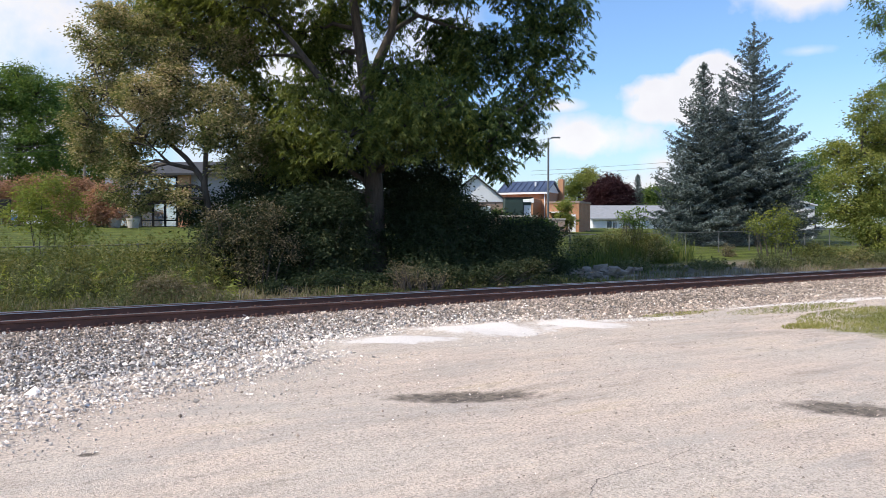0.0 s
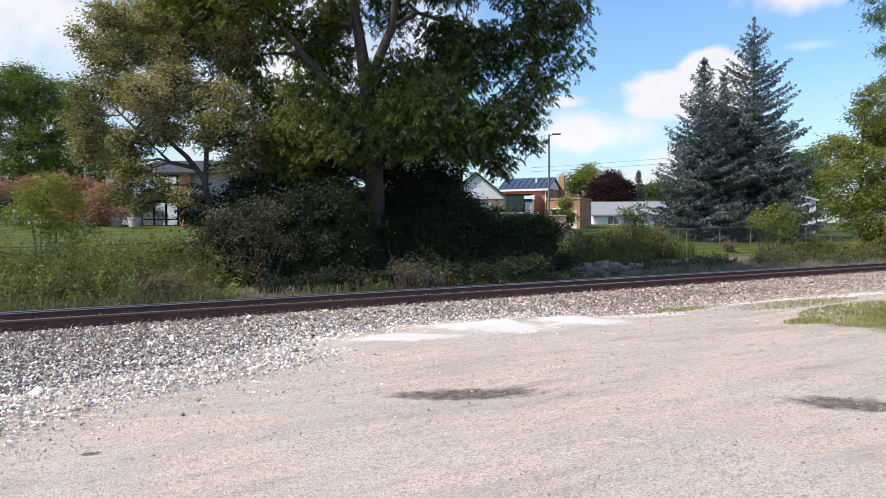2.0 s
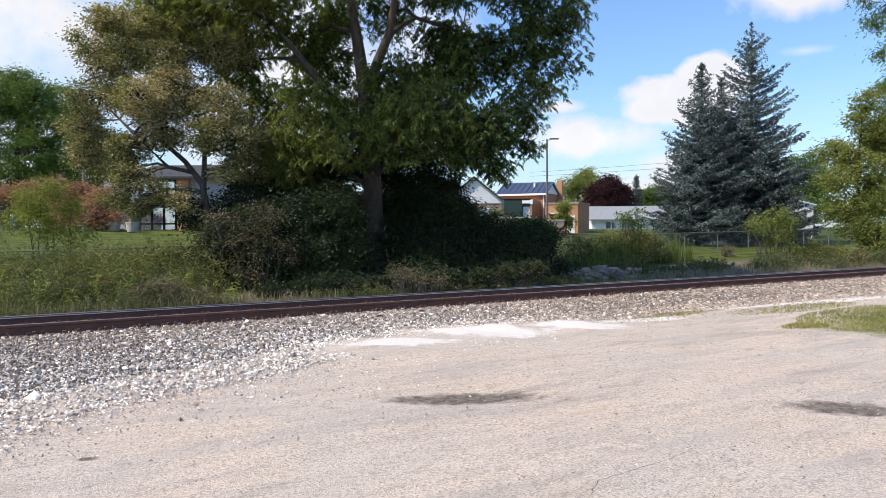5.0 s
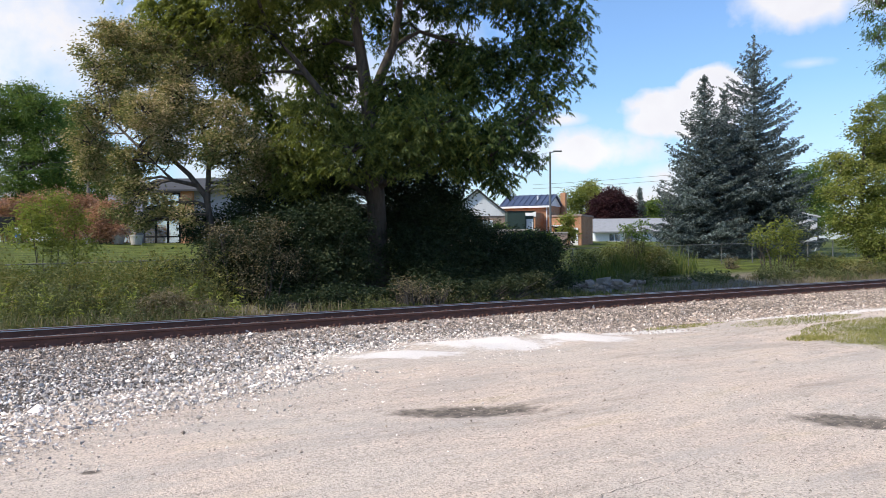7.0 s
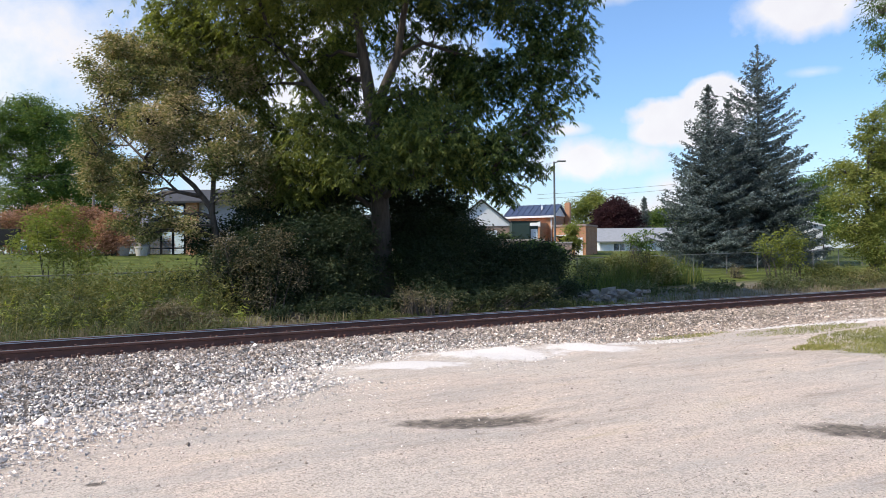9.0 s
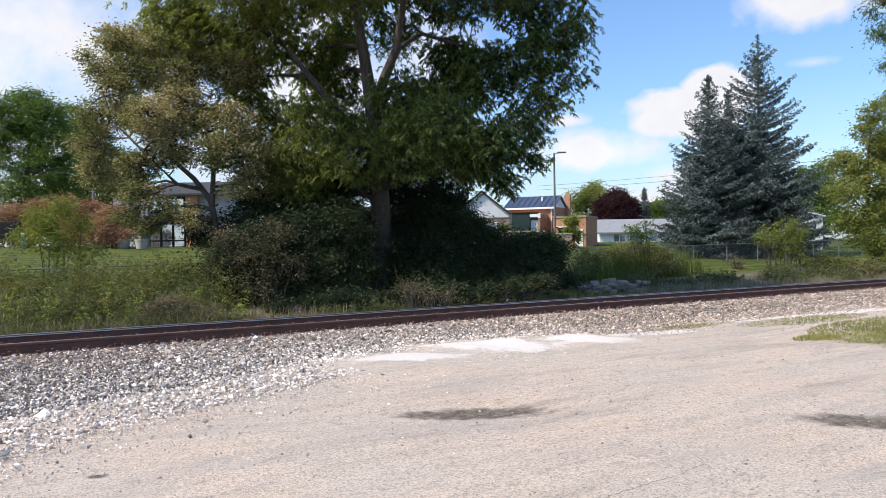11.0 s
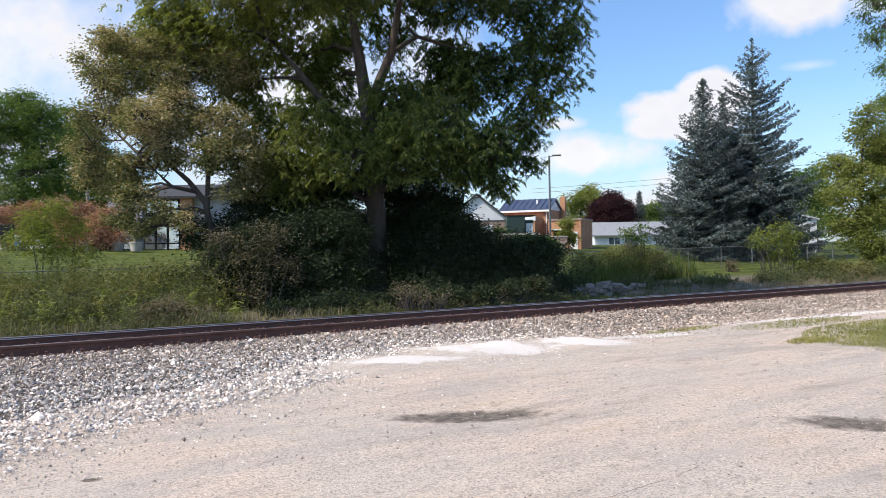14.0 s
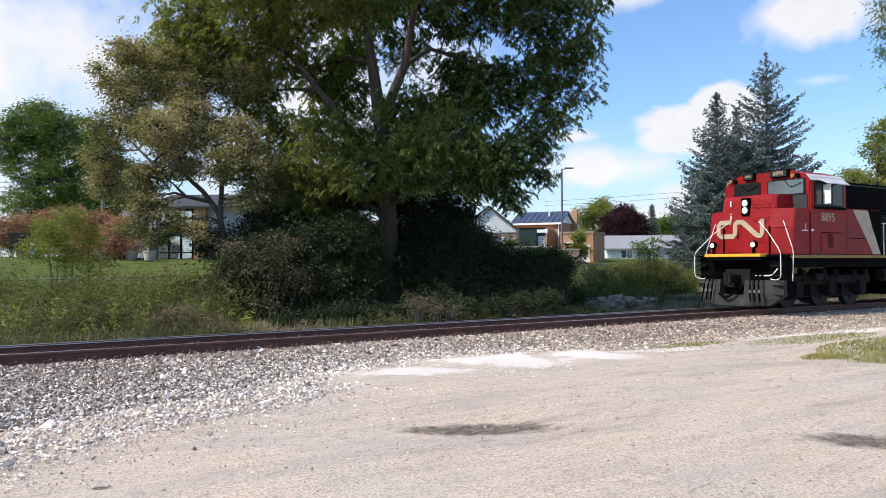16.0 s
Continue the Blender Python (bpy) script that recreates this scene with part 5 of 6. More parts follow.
blades("fence_weeds", "mixed tall weeds growing through the wire fence", [(-1 + 1.4 * k, 22.5 + 1.6 * math.sin(k * 2.2), 1.5, 2.2, 260, 0.75 + 0.3 * math.sin(k * 1.3)) for k in range(7)], "weed", 74, 0.55, 0.008, 0.45)
blades("lot_grass", "sparse trampled grass on the gravel", [(17.0, 7.35, 3.9, 2.0, 14000, 1.0), (22, 7.2, 4.5, 2.2, 10000, 1.1), (16.2, 10.0, 2.4, 0.55, 1700, 0.8), (13.2, 10.7, 1.3, 0.22, 700, 0.7), (13.3, 8.0, 0.6, 0.3, 700, 1.0)], "turf", 75, 0.075, 0.0055, 0.8)

# ---- buildings beyond the track ----
def brick_material(name, a, b, mortar, scale=1.0):
    mt, nt, n, L = mat_new(name)
    tc = n("ShaderNodeTexCoord")
    sp = n("ShaderNodeSeparateXYZ")
    L(tc.outputs["Object"], sp.inputs[0])
    cb = n("ShaderNodeCombineXYZ")
    L(math_of(nt, "ADD", sp.outputs[0], sp.outputs[1]), cb.inputs[0])
    L(sp.outputs[2], cb.inputs[1])
    br = n("ShaderNodeTexBrick")
    br.inputs["Color1"].default_value, br.inputs["Color2"].default_value, br.inputs["Mortar"].default_value = (*a, 1), (*b, 1), (*mortar, 1)
    br.inputs["Scale"].default_value, br.inputs["Brick Width"].default_value, br.inputs["Row Height"].default_value = scale, 0.21, 0.075
    br.inputs["Mortar Size"].default_value = 0.008
    L(cb.outputs[0], br.inputs["Vector"])
    col = mix_of(nt, 0.5, br.outputs[0], ramp_of(nt, noise_of(nt, tc.outputs["Object"], 1.4, 6.0), [(0.3, (0.7, 0.68, 0.66)), (0.7, (1.15, 1.12, 1.1))]), "MULTIPLY")
    p = n("ShaderNodeBsdfPrincipled")
    p.inputs["Roughness"].default_value = 0.9
    L(col, p.inputs["Base Color"])
    bp = n("ShaderNodeBump")
    bp.inputs["Strength"].default_value = 0.4
    L(br.outputs["Fac"], bp.inputs["Height"])
    bp.invert = True
    L(bp.outputs[0], p.inputs["Normal"])
    o = n("ShaderNodeOutputMaterial")
    L(p.outputs[0], o.inputs[0])
    return mt


M["brick_orange"] = brick_material("orange_brick", (0.47, 0.225, 0.115), (0.38, 0.165, 0.085), (0.40, 0.29, 0.2))
M["brick_tan"] = brick_material("tan_brick", (0.34, 0.24, 0.20), (0.28, 0.19, 0.155), (0.36, 0.32, 0.28))
M["siding"] = surface("white_siding", (0.74, 0.75, 0.77), (0.64, 0.65, 0.67), 0.6, scale=1.2, bump=0.05)
M["roof_blue"] = surface("dark_blue_metal_roof", (0.055, 0.075, 0.13), (0.04, 0.055, 0.10), 0.45, scale=1.0, bump=0.05)
M["roof_grey"] = surface("grey_shingle_roof", (0.27, 0.28, 0.30), (0.20, 0.21, 0.225), 0.9, scale=2.5, bump=0.3, bump_scale=12)
M["roof_dark"] = surface("dark_shingle_roof", (0.05, 0.05, 0.055), (0.03, 0.03, 0.034), 0.9, scale=2.0, bump=0.3, bump_scale=12)
M["green_metal"] = surface("dark_green_steel", (0.025, 0.05, 0.042), (0.018, 0.036, 0.03), 0.55, scale=1.5, bump=0.1)
M["concrete"] = surface("pale_concrete", (0.46, 0.42, 0.37), (0.34, 0.31, 0.27), 0.9, scale=3, bump=0.3, bump_scale=30, stain=(0.28, 0.25, 0.22))
M["grey_panel"] = surface("grey_cladding", (0.30, 0.30, 0.33), (0.24, 0.24, 0.27), 0.6, scale=1.0, bump=0.05)
M["dark_frame"] = surface("dark_window_frame", (0.016, 0.016, 0.018), (0.01, 0.01, 0.012), 0.6, scale=2, bump=0.02, spec=0.15)
M["galv"] = surface("galvanised_steel", (0.20, 0.20, 0.20), (0.12, 0.12, 0.12), 0.6, 0.4, scale=4, bump=0.05)
M["pole_grey"] = surface("grey_painted_pole", (0.16, 0.17, 0.18), (0.11, 0.115, 0.12), 0.5, 0.3, scale=2, bump=0.05)
M["old_wood"] = surface("weathered_pole_wood", (0.20, 0.17, 0.15), (0.12, 0.10, 0.09), 0.9, scale=3, bump=0.4, bump_scale=20, stretch=(3, 3, 0.4))
M["wire"] = surface("black_cable", (0.03, 0.03, 0.03), (0.02, 0.02, 0.02), 0.6, bump=0)
M["sign_blue"] = surface("blue_sign", (0.03, 0.16, 0.5), (0.025, 0.13, 0.42), 0.4, bump=0.02)
M["stone"] = surface("rubble_stone", (0.27, 0.235, 0.205), (0.15, 0.13, 0.112), 0.95, scale=5, bump=0.6, bump_scale=20, stain=(0.12, 0.12, 0.09))


def glass_material():
    mt, nt, n, L = mat_new("window_glass")
    p = n("ShaderNodeBsdfPrincipled")
    p.inputs["Base Color"].default_value = (0.03, 0.04, 0.05, 1)
    p.inputs["Roughness"].default_value, p.inputs["Metallic"].default_value = 0.06, 0.8
    L(ramp_of(nt, noise_of(nt, n("ShaderNodeTexCoord").outputs["Object"], 0.7, 3.0), [(0.3, (0.45, 0.5, 0.55)), (0.7, (0.65, 0.7, 0.75))]), p.inputs["Base Color"])
    o = n("ShaderNodeOutputMaterial")
    L(p.outputs[0], o.inputs[0])
    return mt


M["glass"] = glass_material()


def one(name, label, category, mat, maker, kind="", smooth=False):
    bm = bmesh.new()
    maker(bm)
    return tagged(part(name, bm, M[mat], None, smooth=smooth), label, category, kind=kind)


def bx(parent, name, mat, x0, x1, y0, y1, z0, z1, bevel=0.0, label=""):
    bm = bmesh.new()
    box(bm, x0, x1, y0, y1, z0, z1, bevel)
    return part(name, bm, M[mat], parent, label)


def window(parent, x0, x1, y0, y1, z0, z1, bars=1):
    """A framed window on a wall that faces -y (y0 = y1) or -x (x0 = x1), standing a little proud."""
    if y0 == y1:
        f = bx(parent, "window", "siding", x0, x1, y0 - 0.07, y0 + 0.05, z0, z1)
        for k in range(bars):
            w = (x1 - x0) / bars
            bx(f, "pane", "glass", x0 + k * w + 0.06, x0 + (k + 1) * w - 0.06, y0 - 0.076, y0 - 0.04, z0 + 0.07, z1 - 0.07)
    else:
        f = bx(parent, "window", "siding", x0 - 0.07, x0 + 0.05, y0, y1, z0, z1)
        for k in range(bars):
            w = (y1 - y0) / bars
            bx(f, "pane", "glass", x0 - 0.076, x0 - 0.04, y0 + k * w + 0.06, y0 + (k + 1) * w - 0.06, z0 + 0.07, z1 - 0.07)
    return f


def gable_roof(parent, mat, x0, x1, y0, y1, z_eave, z_ridge, along="x", over=0.35, thick=0.14):
    """Two sloping slabs over a rectangular plan."""
    if along == "x":
        m = (y0 + y1) / 2
        k = (z_ridge - z_eave) / (m - y0)
        for s in (-1, 1):
            e = (y0 - over) if s < 0 else (y1 + over)
            bm = bmesh.new()
            prism(bm, [(e, z_eave - over * k), (m, z_ridge), (m, z_ridge + thick), (e, z_eave - over * k + thick)], "x", x0 - over, x1 + over)
            part("roof", bm, M[mat], parent)
    else:
        m = (x0 + x1) / 2
        k = (z_ridge - z_eave) / (m - x0)
        for s in (-1, 1):
            e = (x0 - over) if s < 0 else (x1 + over)
            bm = bmesh.new()
            prism(bm, [(e, z_eave - over * k), (m, z_ridge), (m, z_ridge + thick), (e, z_eave - over * k + thick)], "y", y0 - over, y1 + over)
            part("roof", bm, M[mat], parent)


def turned(ob, x, y, z, deg):
    ob.location, ob.rotation_euler = (x, y, z), (0, 0, radians(deg))
    return ob


def brick_hall():
    """Two storeys with a blue metal gable roof, a low wing to each side."""
    b = thing("brick_building", "orange brick building with a dark blue gable roof", "building")
    bx(b, "wall", "brick_orange", -4.6, 0, 0, 4.2, -0.6, 3.5)
    gable_roof(b, "roof_blue", -4.6, 0, 0, 4.2, 3.5, 4.5, "x", 0.25)
    for k in range(9):
        bm = bmesh.new()
        prism(bm, [(-0.25, 3.53), (2.08, 4.64), (2.08, 4.70), (-0.25, 3.59)], "x", -4.7 + 0.57 * k, -4.66 + 0.57 * k)
        part("seam", bm, M["roof_blue"], b)
    bm = bmesh.new()
    prism(bm, [(0.0, 3.48), (4.2, 3.48), (2.1, 4.46)], "x", 0.004, 0.07)
    part("gable", bm, M["siding"], b, "white gable panel")
    bx(b, "fascia", "siding", -4.85, 0.2, -0.33, -0.26, 3.27, 3.45)
    bx(b, "side_wing", "brick_orange", -4.2, -0.5, -2.4, -0.004, -0.6, 2.75)
    bx(b, "fascia", "siding", -4.3, -0.42, -2.5, -2.404, 2.35, 2.80)
    bx(b, "vent_pipe", "siding", -1.4, -1.25, 0.9, 1.05, 3.8, 4.5)
    bx(b, "downpipe", "siding", -0.16, -0.08, -0.09, -0.004, -0.5, 3.4)
    f = bx(b, "window", "siding", 0.004, 0.06, 1.3, 2.1, 1.2, 2.4)
    bx(f, "pane", "glass", 0.05, 0.068, 1.38, 2.02, 1.28, 2.32)
    f = bx(b, "window", "siding", 0.004, 0.06, 2.75, 3.5, 1.6, 2.7)
    bx(f, "pane", "glass", 0.05, 0.068, 2.82, 3.43, 1.68, 2.62)
    bx(b, "chimney", "brick_orange", 0.05, 0.55, 4.0, 4.5, -0.5, 4.9, 0.01)
    bx(b, "end_wing", "brick_orange", 0.3, 3.4, -0.9, 3.4, -0.6, 2.35)
    bx(b, "parapet", "brick_tan", 0.22, 3.48, -0.98, 3.48, 2.354, 2.52)
    bx(b, "canopy", "siding", 0.6, 1.9, -1.5, -0.904, 1.45, 1.56)
    d = bx(b, "door", "siding", 2.4, 3.1, -0.96, -0.904, -0.5, 1.3)
    bx(d, "pane", "glass", 2.55, 2.95, -0.968, -0.95, 0.4, 1.1)
    bx(b, "door", "dark_frame", 0.9, 1.6, -0.95, -0.904, -0.5, 1.4)
    return b


turned(brick_hall(), 47.85, 54.70, 2.02, -58)


def gable_house():
    b = thing("gabled_building", "long tan brick building with a white gable", "building")
    bx(b, "wall", "brick_tan", -15, 0, 0, 4.2, -0.8, 1.75)
    gable_roof(b, "roof_dark", -15, 0, 0, 4.2, 1.75, 3.0, "x", 0.4)
    return b


def gable_front():
    b = thing("gabled_building", "tan brick building with a white gable end", "building")
    bx(b, "wall", "brick_tan", -5.0, 0, 0, 8, -0.8, 1.75)
    gable_roof(b, "roof_dark", -5.0, 0, 0, 8, 1.7, 3.75, "y", 0.3)
    bm = bmesh.new()
    prism(bm, [(-5.0, 1.754), (0, 1.754), (-2.5, 3.72)], "y", -0.06, 0.3)
    part("gable", bm, M["siding"], b, "white boarded gable")
    window(b, -2.5, -1.3, 0.0, 0.0, 0.2, 1.4)
    window(b, -4.6, -3.4, 0.0, 0.0, 0.2, 1.4)
    return b


turned(gable_front(), 37.32, 47.29, 2.33, -33)
turned(gable_house(), 38.65, 53.61, 2.39, -33)

# bin enclosure and low parapet wall
e = thing("bin_enclosure", "dark green metal bin enclosure beside the brick wing", "enclosure")
bx(e, "panel", "green_metal", 0, 1.35, 0, 2.0, -0.5, 1.75, 0.02)
bx(e, "panel", "green_metal", 1.36, 2.0, 0.3, 1.9, -0.5, 1.45, 0.02)
bx(e, "rim", "dark_frame", -0.05, 2.1, -0.05, 2.05, 1.754, 1.80)
bx(e, "door", "siding", 1.45, 1.95, 0.24, 0.296, 0.0, 1.2)
turned(e, 35.35, 45.00, 2.51, -33)
w = thing("low_wall", "low tan masonry wall with a pale coping", "wall")
bx(w, "wall", "brick_tan", 0, 4.6, 0, 0.3, -0.9, 0.55)
bx(w, "coping", "concrete", -0.05, 4.65, -0.05, 0.35, 0.554, 0.66, 0.01)
bx(w, "wall", "brick_tan", 4.7, 6.6, 0, 0.3, -0.9, 0.35)
bx(w, "coping", "concrete", 4.66, 6.65, -0.05, 0.35, 0.354, 0.44, 0.01)
turned(w, 31.52, 43.92, 2.23, -33)


def long_house():
    b = thing("white_house", "long low white house with a grey shingle roof", "house")
    bx(b, "wall", "siding", 0, 14, 0, 7, -0.6, 1.35)
    gable_roof(b, "roof_grey", 0, 14, 0, 7, 1.35, 2.75, "x", 0.4)
    for x in (1.5, 5.0, 9.0):
        window(b, x, x + 1.3, 0, 0, 0.2, 1.1, 2)
    d = bx(b, "door", "grey_panel", 3.4, 4.3, -0.06, -0.004, -0.6, 1.1)
    return b


turned(long_house(), 60.84, 61.69, 1.88, -33)


def shed():
    b = thing("white_shed", "white metal shed with a low gable at the lawn edge", "shed")
    bx(b, "wall", "siding", -6.5, 0, 0, 6.0, -0.4, 2.75)
    gable_roof(b, "siding", -6.5, 0, 0, 6.0, 2.75, 3.5, "y", 0.2, 0.1)
    bm = bmesh.new()
    prism(bm, [(-6.5, 2.754), (0, 2.754), (-3.25, 3.5)], "y", 0.0, 0.2)
    part("gable", bm, M["siding"], b)
    for k in range(12):
        bx(b, "rib", "siding", -6.4 + 0.55 * k, -6.36 + 0.55 * k, -0.025, -0.002, -0.2, 2.7)
    return b


turned(shed(), 63.22, 37.31, 1.26, -33)


def bank_front():
    """The two-storey building behind the small tree: a glazed middle, brick at one corner, grey panels to the sides."""
    b = thing("commercial_building", "two-storey building with grey panels, brick corner and wide glazing", "building")
    bx(b, "wall", "grey_panel", 0, 8.6, 0.3, 9, -0.3, 4.0)
    bx(b, "upper_band", "grey_panel", -0.2, 2.4, -0.1, 0.296, 1.95, 3.9)
    bx(b, "coping", "concrete", -0.25, 2.45, -0.15, 0.35, 3.904, 4.02)
    bx(b, "canopy", "dark_frame", 2.42, 5.28, -0.7, 0.29, 2.05, 2.40)
    for z0, z1 in ((-0.3, 2.04), (2.41, 4.0)):
        bx(b, "brick_corner", "brick_orange", 5.3, 6.2, -0.10, 0.296, z0, z1)
    for x in (-0.1, 1.55):
        bx(b, "pier", "concrete", x, x + 0.3, -0.12, 0.297, -0.3, 1.94)
    f = bx(b, "window", "dark_frame", 0.25, 1.5, 0.1, 0.296, 0.0, 1.9)
    for k in range(2):
        bx(f, "pane", "glass", 0.31 + k * 0.6, 0.85 + k * 0.6, 0.09, 0.12, 0.1, 1.8)
    for k in range(3):
        f = bx(b, "window", "dark_frame", 2.45 + k * 0.92, 3.33 + k * 0.92, 0.1, 0.296, 0.0, 1.95)
        bx(f, "pane", "glass", 2.52 + k * 0.92, 3.26 + k * 0.92, 0.09, 0.12, 0.06, 0.45)
        bx(f, "pane", "glass", 2.52 + k * 0.92, 3.26 + k * 0.92, 0.09, 0.12, 0.55, 1.85)
    f = bx(b, "window", "dark_frame", 2.6, 5.2, 0.1, 0.296, 2.6, 3.85)
    for k in range(4):
        bx(f, "pane", "glass", 2.70 + k * 0.62, 3.22 + k * 0.62, 0.09, 0.12, 2.85, 3.70)
    gable_roof(b, "roof_dark", 2.2, 9.0, -0.2, 9.0, 4.004, 5.2, "x", 0.3)
    return b


turned(bank_front(), 10.82, 62.42, 2.09, -33)

# lamp post, poles and wires
def lamp_post():
    b = thing("street_lamp", "tall slim grey lamp post with a flat head", "street lamp", at=(42.69, 48.52, 2.03))
    h = 7.54
    bm = bmesh.new()
    rod(bm, (0, 0, -0.3), (0, 0, h), 0.10, 0.075, 12)
    part("pole", bm, M["pole_grey"], b)
    bm = bmesh.new()
    box(bm, -0.28, 0.28, -0.28, 0.28, -0.3, 0.25, 0.03)
    part("base", bm, M["concrete"], b)
    bm = bmesh.new()
    rod(bm, (0, 0, h - 0.1), (0.35, -0.2, h), 0.03)
    part("arm", bm, M["pole_grey"], b)
    hd = bx(b, "head", "pole_grey", 0.25, 0.98, -0.16, 0.16, h - 0.02, h + 0.09, 0.03)
    hd.rotation_euler = (0, 0, radians(-33))
    return b


lamp_post()


def utility_pole(at, h):
    b = thing("utility_pole", "weathered wooden utility pole with a crossarm", "utility pole", at=at)
    bm = bmesh.new()
    rod(bm, (0, 0, -0.5), (0, 0, h), 0.16, 0.11, 10)
    part("pole", bm, M["old_wood"], b)
    bx(b, "crossarm", "old_wood", -1.1, 1.1, -0.06, 0.06, h - 0.7, h - 0.58)
    for x in (-1.0, -0.5, 0.5, 1.0):
        bm = bmesh.new()
        rod(bm, (x, 0, h - 0.58), (x, 0, h - 0.42), 0.04, 0.025)
        part("insulator", bm, M["galv"], b)
    return b


utility_pole((11.61, 78.71, 3.08), 7.36)


def wire(a, b, sag, label="black overhead power line"):
    a, b = Vector(a), Vector(b)
    tb = Tubes()
    pts = [a.lerp(b, i / 14) - Vector((0, 0, sag * 4 * (i / 14) * (1 - i / 14))) for i in range(15)]
    tb.add(pts, [0.018] * 15, 4)
    tagged(raw("power_line", tb.v, tb.f, M["wire"]), label, "power line", "overhead power lines")


wire((59.75, 71.01, 9.04), (87.03, 26.64, 11.86), 0.5)
wire((59.74, 71.00, 8.56), (87.02, 26.63, 11.34), 0.6)
wire((-3.92, 89.16, 9.21), (11.70, 78.84, 9.64), 0.3)
wire((-3.91, 89.17, 9.64), (11.70, 78.85, 10.17), 0.3)
wire((11.70, 78.85, 10.01), (13.31, 60.89, 6.47), 0.2)

# planters, signs and a parked car by the glazed building
def planter(at):
    bm = bmesh.new()
    bmesh.ops.create_cone(bm, cap_ends=True, segments=16, radius1=0.36, radius2=0.44, depth=0.6, matrix=Matrix.Translation((0, 0, 0.3)))
    rod(bm, (0, 0, 0.57), (0, 0, 0.66), 0.47, 0.47, 16)
    ob = part("planter", bm, M["concrete"], None)
    ob.location = at
    return tagged(ob, "round pale concrete planter by the car park", "planter", "concrete planters")


pl = planter((8.74, 59.00, 2.07))
copy_thing(pl, Matrix.Translation((10.44, 57.87, 2.03)))
copy_thing(pl, Matrix.Translation((11.32, 56.09, 1.99)))


def board(name, label, at, w, h, post, mat, deg=-33):
    b = thing(name, label, "sign")
    bx(b, "panel", mat, -w / 2, w / 2, -0.04, 0.04, post, post + h, 0.01)
    bx(b, "post", "pole_grey", -0.04, 0.04, 0.045, 0.12, -0.2, post + h * 0.6)
    return turned(b, *at, deg)


board("black_sign", "dark panel sign on a post", (3.59, 60.00, 1.94), 1.4, 1.1, 0.9, "dark_frame")
s = board("blue_sign", "small blue and white parking sign", (4.36, 59.49, 1.94), 0.4, 0.75, 0.55, "siding")
bx(s, "lower_panel", "sign_blue", -0.18, 0.18, -0.05, -0.042, 0.60, 0.95)


def fence():
    f = thing("wire_fence", "galvanised chain-link fence along the lawn", "fence")
    xs = np.arange(-9.0, 62.0, 3.0)
    for x in xs:
        z = float(terrain(x, 29.0))
        bm = bmesh.new()
        rod(bm, (x, 29.0, z - 0.2), (x, 29.0, z + 1.24), 0.035, 0.035, 8)
        part("post", bm, M["galv"], f)
    tb = Tubes()
    tb.add([(x, 29.0, float(terrain(x, 29.0)) + 1.2) for x in xs], [0.024] * len(xs), 6)
    raw("top_rail", tb.v, tb.f, M["galv"], f)
    V = []
    for d in (-1, 1):
        x = np.arange(-9.0, 60.0, 0.085)
        z = terrain(x, 29.0)
        w = 0.004
        V.append(np.stack([np.c_[x - w, x * 0 + 29.0, z], np.c_[x + w, x * 0 + 29.0, z], np.c_[x + d * 1.15 + w, x * 0 + 29.0 + 0.004 * d, z + 1.18], np.c_[x + d * 1.15 - w, x * 0 + 29.0 + 0.004 * d, z + 1.18]], 1))
    v = np.concatenate(V).reshape(-1, 3)
    tagged(raw("wire_mesh", v, np.arange(len(v)).reshape(-1, 4), M["galv"], f), kind="stuff")


fence()


def rubble():
    """Broken slabs and stones heaped by the track."""
    rng = random.Random(9)
    for k in range(44):
        x, y = 19.6 + rng.uniform(0, 2.6), 20.6 + rng.uniform(-0.7, 0.8)
        s = rng.uniform(0.09, 0.24)
        bm = bmesh.new()
        bmesh.ops.create_icosphere(bm, subdivisions=1, radius=1.0)
        o = Vector((rng.uniform(0, 9), rng.uniform(0, 9), rng.uniform(0, 9)))
        for v in bm.verts:
            v.co *= 0.85 + 0.7 * noise.noise(v.co * 1.3 + o)
            v.co = Vector((v.co.x * s * 1.6, v.co.y * s * 1.1, max(-0.45, min(0.45, v.co.z)) * s))
        ob = part("rubble_stone", bm, M["stone"], None)
        ob.location = (x, y, float(terrain(x, y)) + s * 0.2 + (0.17 if k > 22 else 0) + (0.15 if k > 36 else 0))
        ob.rotation_euler = (rng.uniform(-0.2, 0.2), rng.uniform(-0.2, 0.2), rng.uniform(0, 6))
        tagged(ob, "grey broken stone slab heaped by the track", "stone", "rubble pile")


rubble()

# ---- the train ----
M["loco_red"] = surface("red_locomotive_paint", (0.27, 0.009, 0.012), (0.18, 0.007, 0.009), 0.5, scale=1.4, bump=0.04, bump_scale=30, stain=(0.11, 0.012, 0.011), spec=0.2)
M["loco_black"] = surface("black_locomotive_paint", (0.0035, 0.0035, 0.0038), (0.0025, 0.0025, 0.0028), 0.7, scale=1.5, bump=0.05, stain=(0.008, 0.007, 0.006), spec=0.02)
M["loco_grey"] = surface("dark_grey_antiglare_paint", (0.045, 0.048, 0.052), (0.03, 0.032, 0.035), 0.7, scale=2, bump=0.05, spec=0.15)
M["plow_grey"] = surface("scuffed_grey_plow_steel", (0.042, 0.042, 0.043), (0.022, 0.022, 0.022), 0.75, scale=3, bump=0.2, bump_scale=25, stain=(0.085, 0.078, 0.07), spec=0.15)
